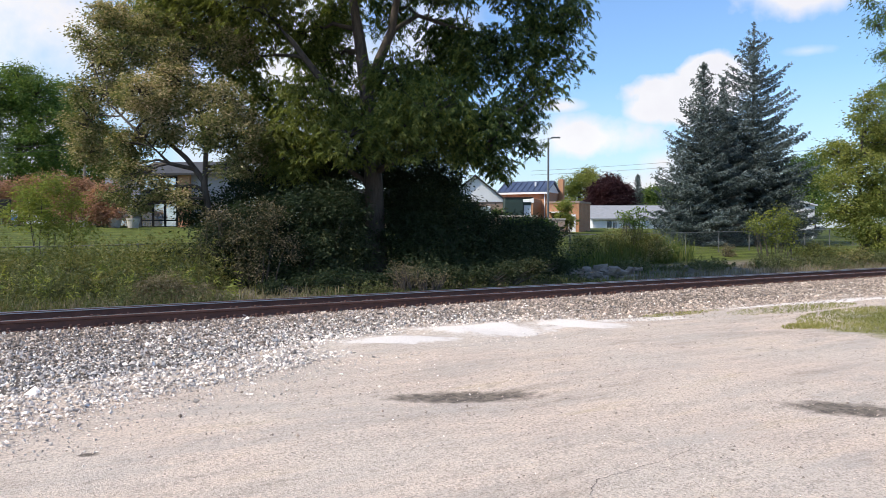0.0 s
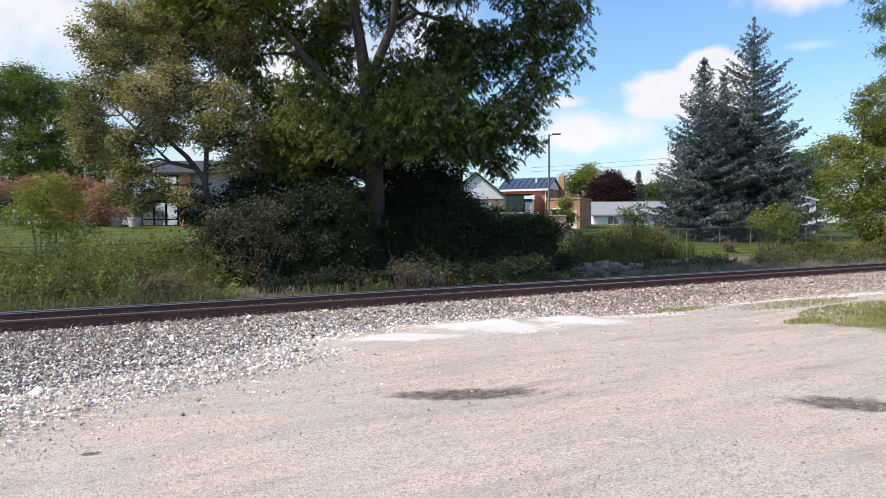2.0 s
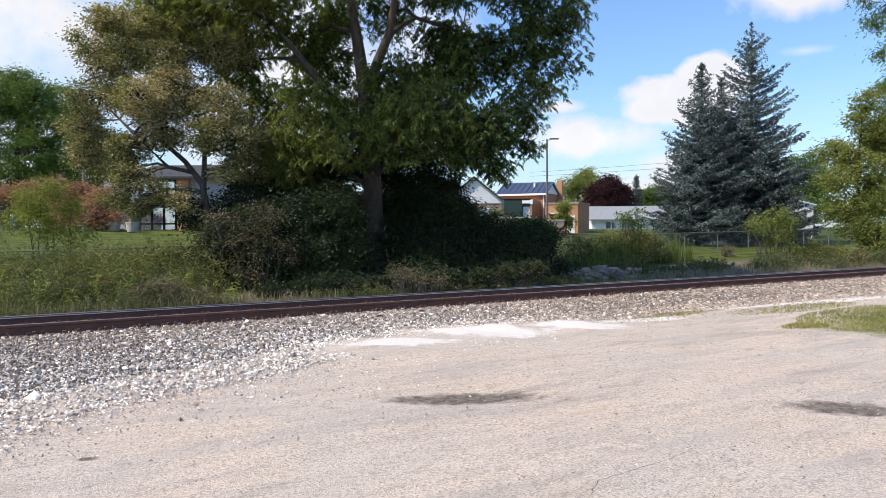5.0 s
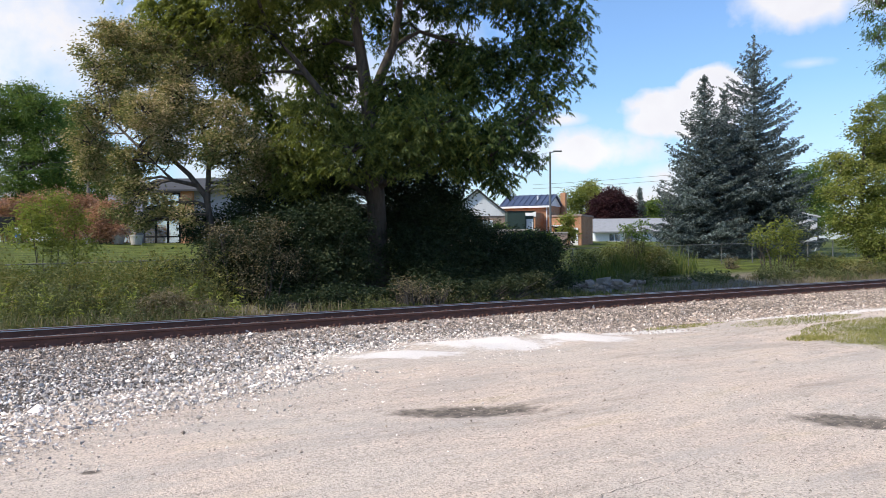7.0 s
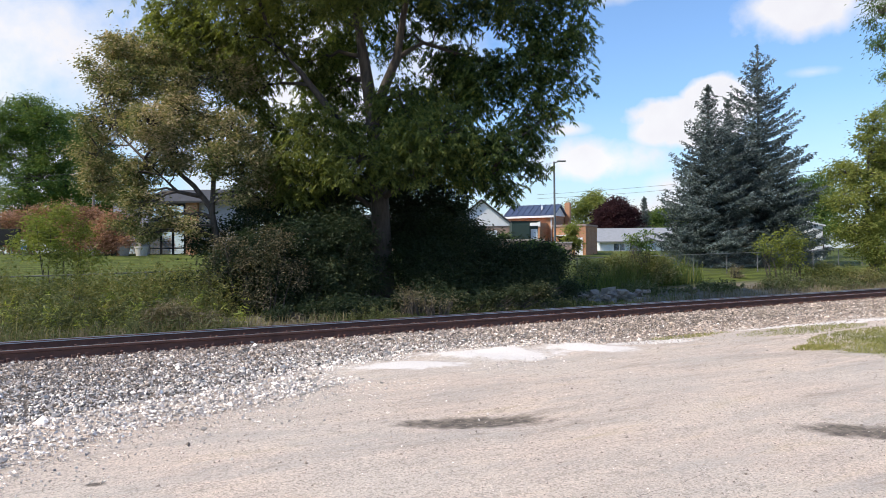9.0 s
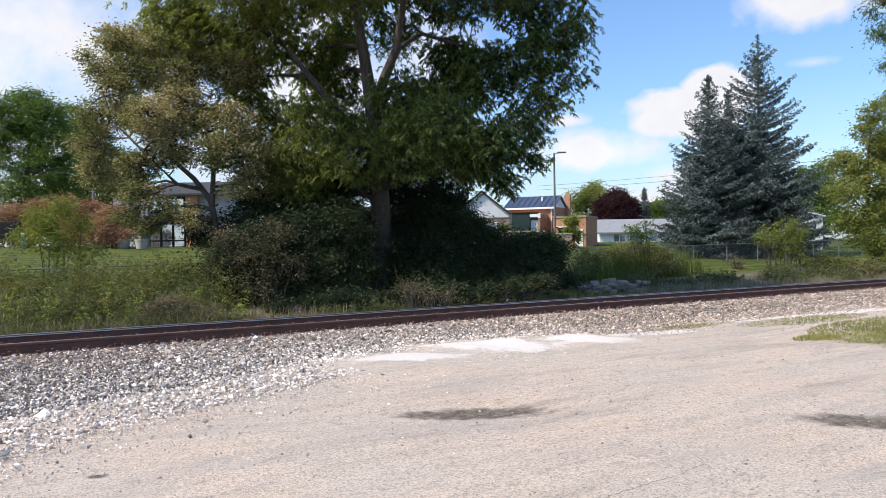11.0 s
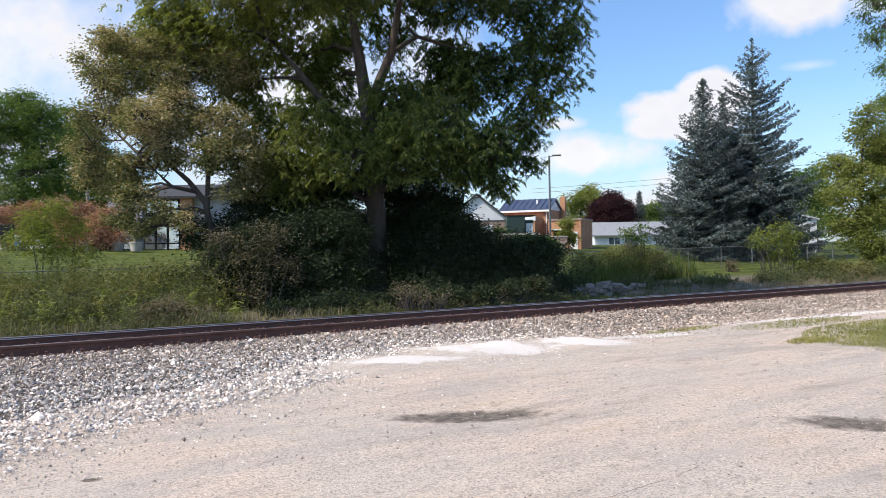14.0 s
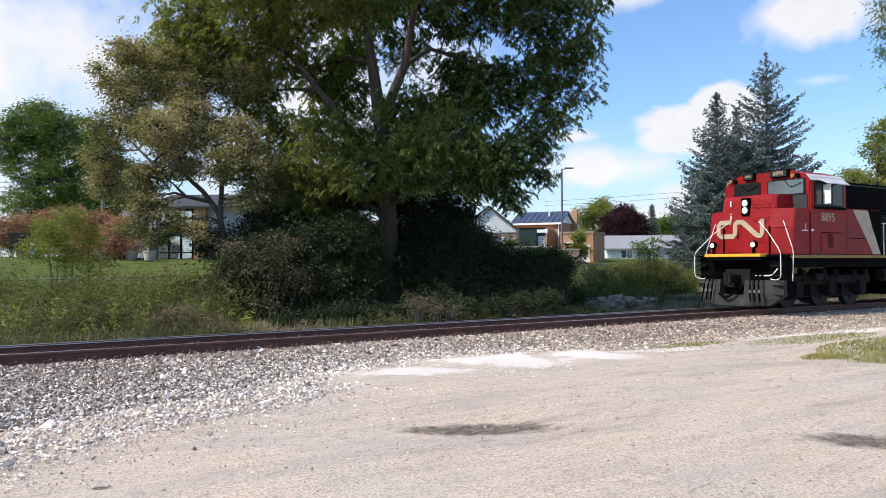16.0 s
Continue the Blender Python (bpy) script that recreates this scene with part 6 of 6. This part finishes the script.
M["beige"] = surface("beige_stripe_paint", (0.43, 0.36, 0.26), (0.35, 0.29, 0.21), 0.5, scale=2, bump=0.04, stain=(0.2, 0.16, 0.12))
M["yellow"] = surface("yellow_safety_paint", (0.75, 0.40, 0.03), (0.6, 0.30, 0.02), 0.5, scale=4, bump=0.04)
M["dull_yellow"] = surface("dirty_yellow_edge", (0.30, 0.19, 0.06), (0.18, 0.11, 0.04), 0.7, scale=6, bump=0.05)
M["rail_white"] = surface("white_handrail_paint", (0.78, 0.77, 0.75), (0.65, 0.64, 0.62), 0.5, scale=6, bump=0.02)
M["truck_metal"] = surface("dusty_truck_casting", (0.014, 0.0125, 0.0115), (0.006, 0.0055, 0.005), 0.85, scale=4, bump=0.3, bump_scale=22, stain=(0.028, 0.025, 0.021), spec=0.15)
M["wheel_metal"] = surface("worn_wheel_steel", (0.035, 0.03, 0.027), (0.018, 0.015, 0.013), 0.75, 0.2, scale=5, bump=0.1)
M["lamp_on"] = surface("lit_headlight_lens", (1.0, 0.90, 0.66), (1.0, 0.86, 0.58), 0.3, scale=3, bump=0, emit=1.3)
M["cab_glass"] = surface("windscreen_glass", (0.018, 0.02, 0.02), (0.01, 0.012, 0.012), 0.15, scale=1.5, bump=0.0, spec=0.4)
# base colour lightened to stand for sky mirrored in the near pane
M["cab_glass_front"] = surface("windscreen_glass_sky_tone", (0.085, 0.105, 0.115), (0.055, 0.07, 0.078), 0.10, scale=1.5, bump=0.0, coat=1.0)
M["plate"] = surface("black_number_board", (0.02, 0.02, 0.02), (0.015, 0.015, 0.015), 0.4, bump=0)
# silver of reflectors and sunshades; also the painted sunlight on the roof edge
M["silver"] = surface("silver_and_sunlit_edge", (0.55, 0.55, 0.57), (0.45, 0.45, 0.47), 0.5, scale=2, bump=0.05)

loco = thing("locomotive", "red and black freight locomotive with lit headlights on the track", "locomotive", at=(19.75, 14.6525, RAIL_TOP))


def hull(name, pts, mat, parent=None, label="", bevel=0.0):
    bm = bmesh.new()
    for p in pts:
        bm.verts.new(p)
    bmesh.ops.convex_hull(bm, input=bm.verts)
    bmesh.ops.dissolve_limit(bm, angle_limit=0.02, verts=bm.verts, edges=bm.edges)
    if bevel:
        bmesh.ops.bevel(bm, geom=list(bm.edges), offset=bevel, segments=2, affect="EDGES")
    return part(name, bm, M[mat], parent or loco, label)


def tube(name, pts, r, mat, parent=None, label="", seg=7):
    tb = Tubes()
    # rounded bends
    pts = [Vector(p) for p in pts]
    fine = [pts[0]]
    for i in range(1, len(pts) - 1):
        a, b, c = pts[i - 1], pts[i], pts[i + 1]
        k = min(0.12, (b - a).length * 0.4, (c - b).length * 0.4)
        fine += [b + (a - b).normalized() * k, b + ((a - b).normalized() + (c - b).normalized()) * k * 0.25, b + (c - b).normalized() * k]
    fine.append(pts[-1])
    tb.add(fine, [r] * len(fine), seg)
    return raw(name, tb.v, tb.f, M[mat], parent or loco, label)


def lettering(text, size, m, mat, parent, name="lettering"):
    cu = bpy.data.curves.new(name, "FONT")
    cu.body, cu.size, cu.extrude, cu.align_x, cu.align_y = text, size, 0.004, "CENTER", "CENTER"
    tmp = new("tmp", cu)
    me = bpy.data.meshes.new_from_object(tmp.evaluated_get(bpy.context.evaluated_depsgraph_get()))
    bpy.data.objects.remove(tmp)
    bpy.data.curves.remove(cu)
    me.materials.clear()
    me.materials.append(M[mat])
    ob = new(name, me)
    ob.parent = parent
    ob.matrix_basis = m
    return ob


def facing_front(x, y, z):
    return Matrix.Translation((x, y, z)) @ Matrix(((0, 0, -1, 0), (-1, 0, 0, 0), (0, 1, 0, 0), (0, 0, 0, 1)))


def facing_side(x, y, z):
    return Matrix.Translation((x, y, z)) @ Matrix(((1, 0, 0, 0), (0, 0, -1, 0), (0, 1, 0, 0), (0, 0, 0, 1)))


def disc(name, x, y, z, r, depth, mat, parent):
    bm = bmesh.new()
    rod(bm, (x, y, z), (x - depth, y, z), r, r * 0.92, 16)
    return part(name, bm, M[mat], parent, smooth=False)


def locomotive():
    # underframe
    bx(loco, "underframe", "loco_black", 0.35, 21.9, -1.42, 1.42, 1.22, 1.53)
    for s in (-1, 1):
        bx(loco, "side_sill", "dull_yellow", 0.45, 21.8, min(1.43 * s, 1.50 * s), max(1.43 * s, 1.50 * s), 1.50, 1.595, label="dirty yellow sill edge")
    bx(loco, "walkway", "loco_black", 0.0, 21.9, -1.49, 1.49, 1.545, 1.60)
    bx(loco, "end_plate", "loco_black", 0.12, 0.34, -1.45, 1.45, 0.55, 1.54, 0.02)
    a = bx(loco, "anticlimber", "yellow", -0.26, 0.11, -0.98, 0.98, 1.545, 1.635, 0.012, "yellow anticlimber edge")
    bx(a, "lip", "loco_black", -0.22, 0.11, -0.95, 0.95, 1.44, 1.543)
    # plow
    for s in (-1, 1):
        hull("plow_wing", [(-0.34, 0.42 * s, 0.10), (-0.22, 0.42 * s, 0.86), (-0.04, 1.12 * s, 0.12), (0.06, 1.48 * s, 0.40), (0.10, 1.48 * s, 0.86),
                           (-0.08, 0.42 * s, 0.10), (0.04, 0.42 * s, 0.86), (0.22, 1.08 * s, 0.12), (0.34, 1.44 * s, 0.40), (0.36, 1.44 * s, 0.86)], "plow_grey", label="scuffed grey plow wing")
    hull("plow_blade", [(-0.34, -0.418, 0.10), (-0.34, 0.418, 0.10), (-0.28, -0.418, 0.42), (-0.28, 0.418, 0.42), (-0.08, -0.418, 0.10), (-0.08, 0.418, 0.10), (-0.03, -0.418, 0.42), (-0.03, 0.418, 0.42)], "plow_grey")
    # coupler
    c = bx(loco, "coupler", "truck_metal", -0.30, 0.12, -0.11, 0.11, 0.78, 1.02, 0.03, "dusty cast steel coupler")
    bm = bmesh.new()
    rod(bm, (-0.36, 0.07, 0.72), (-0.36, 0.07, 1.08), 0.12, 0.12, 12)
    box(bm, -0.56, -0.34, -0.17, -0.09, 0.76, 1.04, 0.02)
    part("knuckle", bm, M["truck_metal"], c)
    bx(loco, "draft_pocket", "truck_metal", 0.02, 0.118, -0.42, 0.42, 0.62, 1.18, 0.02)
    for y in (-0.92, -0.78, -0.64, 0.64, 0.78, 0.92):
        tube("air_hose", [(0.10, y, 1.02), (-0.26, y, 0.95), (-0.34, y * 1.04, 0.60), (-0.36, y * 1.1, 0.24)], 0.026, "loco_black")
        bx(loco, "hose_coupling", "galv", -0.37, -0.30, y * 1.08 - 0.03, y * 1.08 + 0.03, 0.5, 0.58)
    tube("brake_hose", [(0.05, -0.3, 0.8), (-0.32, -0.35, 0.58), (-0.46, 0.05, 0.33), (-0.36, 0.38, 0.45)], 0.035, "loco_black")
    tube("uncoupling_lever", [(-0.02, -1.36, 1.20), (-0.05, -1.2, 1.0), (-0.06, -0.72, 0.98), (-0.06, -0.66, 1.0)], 0.018, "rail_white", label="pale uncoupling lever")
    tube("uncoupling_lever", [(-0.02, 1.36, 1.16), (-0.06, 1.2, 1.0), (-0.06, 0.5, 0.98), (-0.2, 0.1, 1.06)], 0.018, "loco_black")
    # corner steps and handrails
    for s in (-1, 1):
        st = bx(loco, "step_well", "loco_black", 0.345, 0.60, min(1.02 * s, 1.46 * s), max(1.02 * s, 1.46 * s), 0.30, 1.54)
        for k in range(4):
            bx(st, "tread", "truck_metal", -0.02, 0.118 if k else 0.11, min(1.12 * s, 1.47 * s), max(1.12 * s, 1.47 * s), 0.42 + 0.28 * k, 0.45 + 0.28 * k)
        tube("handrail", [(0.33, 0.52 * s, 2.60), (0.16, 0.92 * s, 2.30), (-0.08, 1.50 * s, 1.68), (-0.08, 1.50 * s, 0.94), (0.0, 1.30 * s, 0.86), (0.02, 1.1 * s, 0.90)], 0.0135, "rail_white", label="white front handrail")
        tube("handrail", [(0.55, 1.18 * s, 2.60), (0.50, 1.52 * s, 1.72), (0.45, 1.52 * s, 0.84)], 0.0135, "rail_white", label="white step handrail")
        disc("ditch_light", -0.14, 0.71 * s, 1.90, 0.115, 0.10, "loco_black", loco)
        disc("lens", -0.241, 0.71 * s, 1.90, 0.072, 0.02, "lamp_on", loco)
        bx(loco, "lamp_bracket", "loco_black", -0.20, -0.14, 0.70 * s - 0.04, 0.70 * s + 0.04, 1.634, 1.80)
    # nose
    def plan(ys, zs, front_c, front_s, back):
        out = []
        for z, dx in zs:
            out += [(front_c + dx, ys[0], z), (front_c + dx, -ys[0], z), (front_s + dx, ys[1], z), (front_s + dx, -ys[1], z), (back, ys[1], z), (back, -ys[1], z)]
        return out
    nose = hull("nose", plan((0.86, 1.46), [(1.605, -0.02), (2.40, 0.0), (2.97, 0.10)], 0.38, 0.62, 1.42), "loco_red", bevel=0.025)
    hull("nose_top", plan((0.80, 0.93), [(2.90, 0.06), (3.30, 0.14), (3.42, 0.24)], 0.40, 0.50, 1.42), "loco_red", bevel=0.02)
    door = bx(loco, "nose_door", "loco_red", 0.352, 0.395, 0.12, 0.62, 1.68, 2.62, 0.012)
    tube("door_handle", [(0.34, 0.20, 2.1), (0.31, 0.20, 2.1), (0.31, 0.20, 2.3), (0.34, 0.20, 2.3)], 0.012, "loco_black", door)
    for y0, y1, z in ((-0.28, -0.80, 3.12), (-0.30, -0.78, 2.72), (-0.95, -1.30, 2.42), (0.95, 1.25, 2.42), (-0.30, -0.7, 2.05)):
        x = 0.44 if abs(y0) < 0.9 and z > 2.9 else (0.36 if abs(y0) < 0.9 else 0.47)
        tube("grab_iron", [(x + 0.06, y0, z), (x - 0.06, y0, z), (x - 0.06 + (0.12 if abs(y1) > 0.9 else 0.0), y1, z), (x + 0.14, y1, z)], 0.013, "loco_red")
    for y in (-0.86, 0.72):
        bx(loco, "door_post", "loco_black", 0.335, 0.352, y - 0.02, y + 0.02, 1.66, 2.45)
    # headlight
    hb = bx(loco, "headlight_box", "loco_black", 0.40, 0.52, -0.13, 0.13, 2.80, 3.34, 0.01)
    for z in (2.96, 3.18):
        disc("reflector", 0.402, 0.0, z, 0.105, 0.015, "silver", hb)
        disc("lens", 0.386, 0.0, z, 0.085, 0.012, "lamp_on", hb)
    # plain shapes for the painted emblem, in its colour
    em = 0.345
    worm = [(0.46, 2.61), (0.84, 2.61), (0.91, 2.54), (0.91, 2.25), (0.84, 2.18), (0.38, 2.18), (0.31, 2.25), (0.31, 2.54), (0.24, 2.61), (0.10, 2.61), (0.02, 2.57), (-0.40, 2.22), (-0.48, 2.18), (-0.56, 2.18), (-0.62, 2.25), (-0.62, 2.68)]
    bm = bmesh.new()
    edge = []
    for i, p in enumerate(worm):
        a, c = Vector(worm[max(i - 1, 0)]), Vector(worm[min(i + 1, len(worm) - 1)])
        d = (c - a).normalized()
        nrm = Vector((-d.y, d.x)) * 0.072
        edge.append([bm.verts.new((x, p[0] + s * nrm.x, p[1] + s * nrm.y)) for x in (em - 0.004, em + 0.05) for s in (-1, 1)])
    for a, c in zip(edge, edge[1:]):
        for u, w in ((0, 1), (1, 3), (3, 2), (2, 0)):
            bm.faces.new((a[u], a[w], c[w], c[u]))
    for a in (edge[0], edge[-1]):
        bm.faces.new((a[0], a[1], a[3], a[2]))
    bmesh.ops.recalc_face_normals(bm, faces=bm.faces)
    part("emblem", bm, M["beige"], loco, "beige winding band painted on the nose")
    for z0, z1 in ((3.08, 3.26), (2.84, 2.87), (2.66, 2.80)):
        bx(loco, "painted_mark", "rail_white", 0.428, 0.446, 0.50, 0.545, z0 + 0.02, z1 + 0.02)
    # cab
    outline = [(-1.48, 1.605), (-1.48, 3.80), (-1.30, 4.00), (-0.85, 4.17), (0.85, 4.17), (1.30, 4.00), (1.48, 3.80), (1.48, 1.605)]
    bm = bmesh.new()
    prism(bm, outline, "x", 1.42, 3.33)
    bmesh.ops.bevel(bm, geom=[e for e in bm.edges], offset=0.025, segments=2, affect="EDGES")
    cab = part("cab", bm, M["loco_red"], loco)
    bx(cab, "antiglare_panel", "loco_grey", 1.385, 1.418, -1.40, -0.94, 2.98, 3.40, 0.0, "dark grey antiglare panel")
    bx(cab, "antiglare_panel", "loco_grey", 1.385, 1.418, 0.94, 1.40, 2.98, 3.40)
    # near pane has the painted sky reflection, far pane the plain dark glass
    for y0, y1, g in ((-1.30, -0.14, "cab_glass_front"), (0.20, 1.06, "cab_glass")):
        f = bx(cab, "windscreen", "dark_frame", 1.375, 1.415, y0 - 0.04, y1 + 0.04, 3.40, 3.90, 0.03)
        bx(f, "pane", g, 1.366, 1.374, y0, y1, 3.44, 3.86)
        tube("wiper", [(1.36, y0 + 0.62, 3.90), (1.345, y0 + 0.40, 3.62), (1.345, y0 + 0.05, 3.76)], 0.010, "loco_black", f)
    for y0, y1 in ((-0.80, -0.28), (0.36, 0.66)):
        nb = bx(cab, "number_board", "loco_black", 1.30, 1.60, y0 - 0.04, y1 + 0.04, 3.97, 4.20, 0.02)
        bx(nb, "panel", "plate", 1.288, 1.302, y0, y1, 3.99, 4.18)
        lettering("8895", 0.18 if y0 < 0 else 0.11, facing_front(1.283, (y0 + y1) / 2, 4.085), "beige", nb)
    for y in (-1.12, 1.05):
        disc("roof_lamp", 1.40, y, 3.98, 0.07, 0.07, "loco_black", cab)
        disc("roof_lamp", 1.40, y + 0.16, 3.99, 0.06, 0.06, "dull_yellow", cab)
    for s in (-1, 1):
        y = 1.485 * s
        w = bx(cab, "side_window", "dark_frame", 1.64, 3.12, min(y, y + 0.02 * s), max(y, y + 0.02 * s), 3.04, 3.80)
        for x0, x1 in ((1.70, 1.98), (2.02, 2.50), (2.54, 3.06)):
            bx(w, "pane", "cab_glass", x0, x1, min(y + 0.021 * s, y + 0.026 * s), max(y + 0.021 * s, y + 0.026 * s), 3.10, 3.74)
        bx(w, "mirror", "rail_white", 2.04, 2.07, min(y + 0.03 * s, y + 0.26 * s), max(y + 0.03 * s, y + 0.26 * s), 3.12, 3.70, 0.01, "white wind deflector")
        bx(w, "armrest", "loco_black", 1.60, 3.16, min(y, y + 0.10 * s), max(y, y + 0.10 * s), 2.97, 3.035, 0.01)
        hull("sunshade", [(1.75, y, 3.86), (3.10, y, 3.86), (1.75, y, 3.89), (3.10, y, 3.89), (1.85, y + 0.30 * s, 3.70), (3.0, y + 0.30 * s, 3.70), (1.85, y + 0.30 * s, 3.73), (3.0, y + 0.30 * s, 3.73)], "silver", cab, "pale sunshade over the cab window")
        # pale strip paints the sun's brightness along the red roof edge
        hull("sunlit_roof_edge", [(1.45, 1.483 * s, 3.82), (3.32, 1.483 * s, 3.82), (1.45, 1.31 * s, 4.025), (3.32, 1.31 * s, 4.025), (1.45, 1.40 * s, 3.96), (3.32, 1.40 * s, 3.96)], "silver", cab, "roof edge given a pale tone for sunlight")
        # number and small mark on the flank
        yy = 1.484 * s
    lettering("8895", 0.36, facing_side(2.33, -1.486, 2.72), "beige", cab, "road_number")
    bx(cab, "painted_mark", "rail_white", 1.02, 1.32, -1.4665, -1.458, 2.30, 2.335)
    bx(cab, "painted_mark", "rail_white", 1.20, 1.225, -1.4665, -1.458, 2.336, 2.52)
    bx(cab, "painted_mark", "rail_white", 1.46, 1.58, -1.4875, -1.478, 2.30, 2.36)
    hd = bx(cab, "side_hatch", "loco_red", 1.95, 3.05, -1.496, -1.478, 1.68, 2.30, 0.006)
    bx(hd, "seam", "loco_black", 1.98, 3.05, -1.502, -1.494, 2.245, 2.275)
    for k in range(7):
        bx(hd, "louvre", "loco_black", 2.28, 2.56, -1.508, -1.494, 1.82 + 0.06 * k, 1.85 + 0.06 * k)
    # body behind the cab
    body = bx(loco, "body", "loco_red", 3.334, 5.30, -1.47, 1.47, 1.605, 3.03, 0.02)
    bx(body, "seam", "loco_black", 3.5, 5.2, -1.478, -1.468, 2.10, 2.125)
    for s in (-1, 1):
        lo, hi = (-1.482, -1.466) if s < 0 else (1.466, 1.482)
        bm = bmesh.new()
        prism(bm, [(3.68, 3.0), (4.55, 3.0), (4.78, 2.5), (5.27, 1.62), (4.84, 1.62)], "y", lo, hi)
        part("stripe", bm, M["beige"], body, "slanted beige stripe")
        bm = bmesh.new()
        prism(bm, [(4.556, 3.02), (5.302, 3.02), (5.302, 1.62), (5.276, 1.62), (4.786, 2.5)], "y", lo, hi)
        part("side_panel", bm, M["loco_black"], body)
    hood = bx(loco, "hood", "loco_black", 3.40, 21.2, -1.12, 1.12, 3.035, 3.92, 0.05)
    bx(loco, "hood_side", "loco_black", 5.31, 21.2, -1.20, 1.20, 1.605, 3.03, 0.03)
    bx(hood, "roof_rail", "loco_grey", 3.5, 9.0, -1.16, -1.10, 3.80, 3.84)
    for k in range(3):
        g = bx(loco, "radiator_grille", "loco_grey", 5.5 + 5.0 * k, 8.0 + 5.0 * k, -1.235, -1.204, 1.9, 2.9)
        for j in range(14):
            bx(g, "slat", "loco_black", 5.52 + 5.0 * k, 7.98 + 5.0 * k, -1.26, -1.234, 1.93 + 0.07 * j, 1.965 + 0.07 * j)
    for k in range(3):
        bm = bmesh.new()
        rod(bm, (14.5 + 2.1 * k, 0, 3.90), (14.5 + 2.1 * k, 0, 4.12), 0.75, 0.75, 20)
        part("roof_fan", bm, M["loco_black"], hood)
    bx(hood, "exhaust_stack", "truck_metal", 10.5, 11.4, -0.3, 0.3, 3.921, 4.2, 0.03)
    for s in (-1, 1):
        tube("handrail", [(5.4, 1.46 * s, 2.62), (21.7, 1.46 * s, 2.62)], 0.02, "rail_white")
        for k in range(9):
            tube("stanchion", [(5.5 + 2.0 * k, 1.46 * s, 1.6), (5.5 + 2.0 * k, 1.46 * s, 2.62)], 0.018, "rail_white", seg=5)
    # trucks, tank
    for x0 in (1.25, 16.4):
        tk = bx(loco, "truck", "truck_metal", x0 - 0.55, x0 + 3.95, -0.62, 0.62, 0.55, 0.95, 0.05)
        bx(tk, "brake_rigging", "truck_metal", x0 - 0.5, x0 + 3.9, -0.55, 0.55, 0.22, 0.545, 0.03)
        for s in (-1, 1):
            lo, hi = (min(1.0 * s, 1.16 * s), max(1.0 * s, 1.16 * s))
            f = bx(tk, "side_frame", "truck_metal", x0 - 0.60, x0 + 4.0, lo, hi, 0.70, 0.98, 0.05)
            for k in range(3):
                xa = x0 + 1.7 * k
                bx(f, "journal_box", "truck_metal", xa - 0.20, xa + 0.20, min(0.97 * s, 1.25 * s), max(0.97 * s, 1.25 * s), 0.36, 0.80, 0.05)
                for dx in (-0.32, 0.32):
                    bm = bmesh.new()
                    rod(bm, (xa + dx, 1.12 * s, 0.74), (xa + dx, 1.12 * s, 1.16), 0.10, 0.10, 10)
                    part("spring", bm, M["truck_metal"], f)
            bx(f, "brake_cylinder", "truck_metal", x0 + 0.65, x0 + 1.05, min(1.17 * s, 1.36 * s), max(1.17 * s, 1.36 * s), 0.82, 1.04, 0.04)
            tube("brake_pipe", [(x0 - 0.4, 1.22 * s, 0.35), (x0 + 3.7, 1.22 * s, 0.35)], 0.02, "truck_metal", f)
    bx(loco, "fuel_tank", "loco_black", 6.6, 13.6, -1.38, 1.38, 0.28, 1.20, 0.12)
    for s in (-1, 1):
        bm = bmesh.new()
        rod(bm, (5.75, 1.15 * s, 0.95), (6.5, 1.15 * s, 0.95), 0.20, 0.20, 12)
        part("air_tank", bm, M["truck_metal"], loco)
    # wheelsets, which turn
    sets = []
    bm = bmesh.new()
    rod(bm, (0, -0.95, 0), (0, 0.95, 0), 0.09, 0.09, 12)
    for s in (-1, 1):
        rod(bm, (0, 0.69 * s, 0), (0, 0.82 * s, 0), 0.50, 0.50, 32)
        rod(bm, (0, 0.66 * s, 0), (0, 0.69 * s, 0), 0.53, 0.53, 32)
        for k in range(4):
            box(bm, 0.26 * math.cos(k * 1.571) - 0.04, 0.26 * math.cos(k * 1.571) + 0.04, min(0.82 * s, 0.85 * s), max(0.82 * s, 0.85 * s), 0.26 * math.sin(k * 1.571) - 0.04, 0.26 * math.sin(k * 1.571) + 0.04)
    first = part("wheelset", bm, M["wheel_metal"], loco, "worn steel wheelset")
    for x0 in (1.25, 16.4):
        for k in range(3):
            o = first if not sets else first.copy()
            if sets:
                scene.collection.objects.link(o)
            o.location = (x0 + 1.7 * k, 0, 0.505)
            sets.append(o)
    return sets


wheelsets = locomotive()


def motions():
    """The train comes along the track at a steady pace, its wheels rolling."""
    pace, at_end = 11.1, 19.82
    walk(loco, [(t, pose(at_end + pace * (16.0 - t), 14.6525, RAIL_TOP)) for t in (0.0, 4.0, 8.0, 12.0, 14.0, 15.0, 16.0)])
    for w in wheelsets:
        spot = w.location.copy()
        walk(w, [(k / 15, pose(spot.x, spot.y, spot.z, 0, -math.degrees(pace * k / 15 / 0.505) % 360 - 180, 0)) for k in range(241)])


motions()
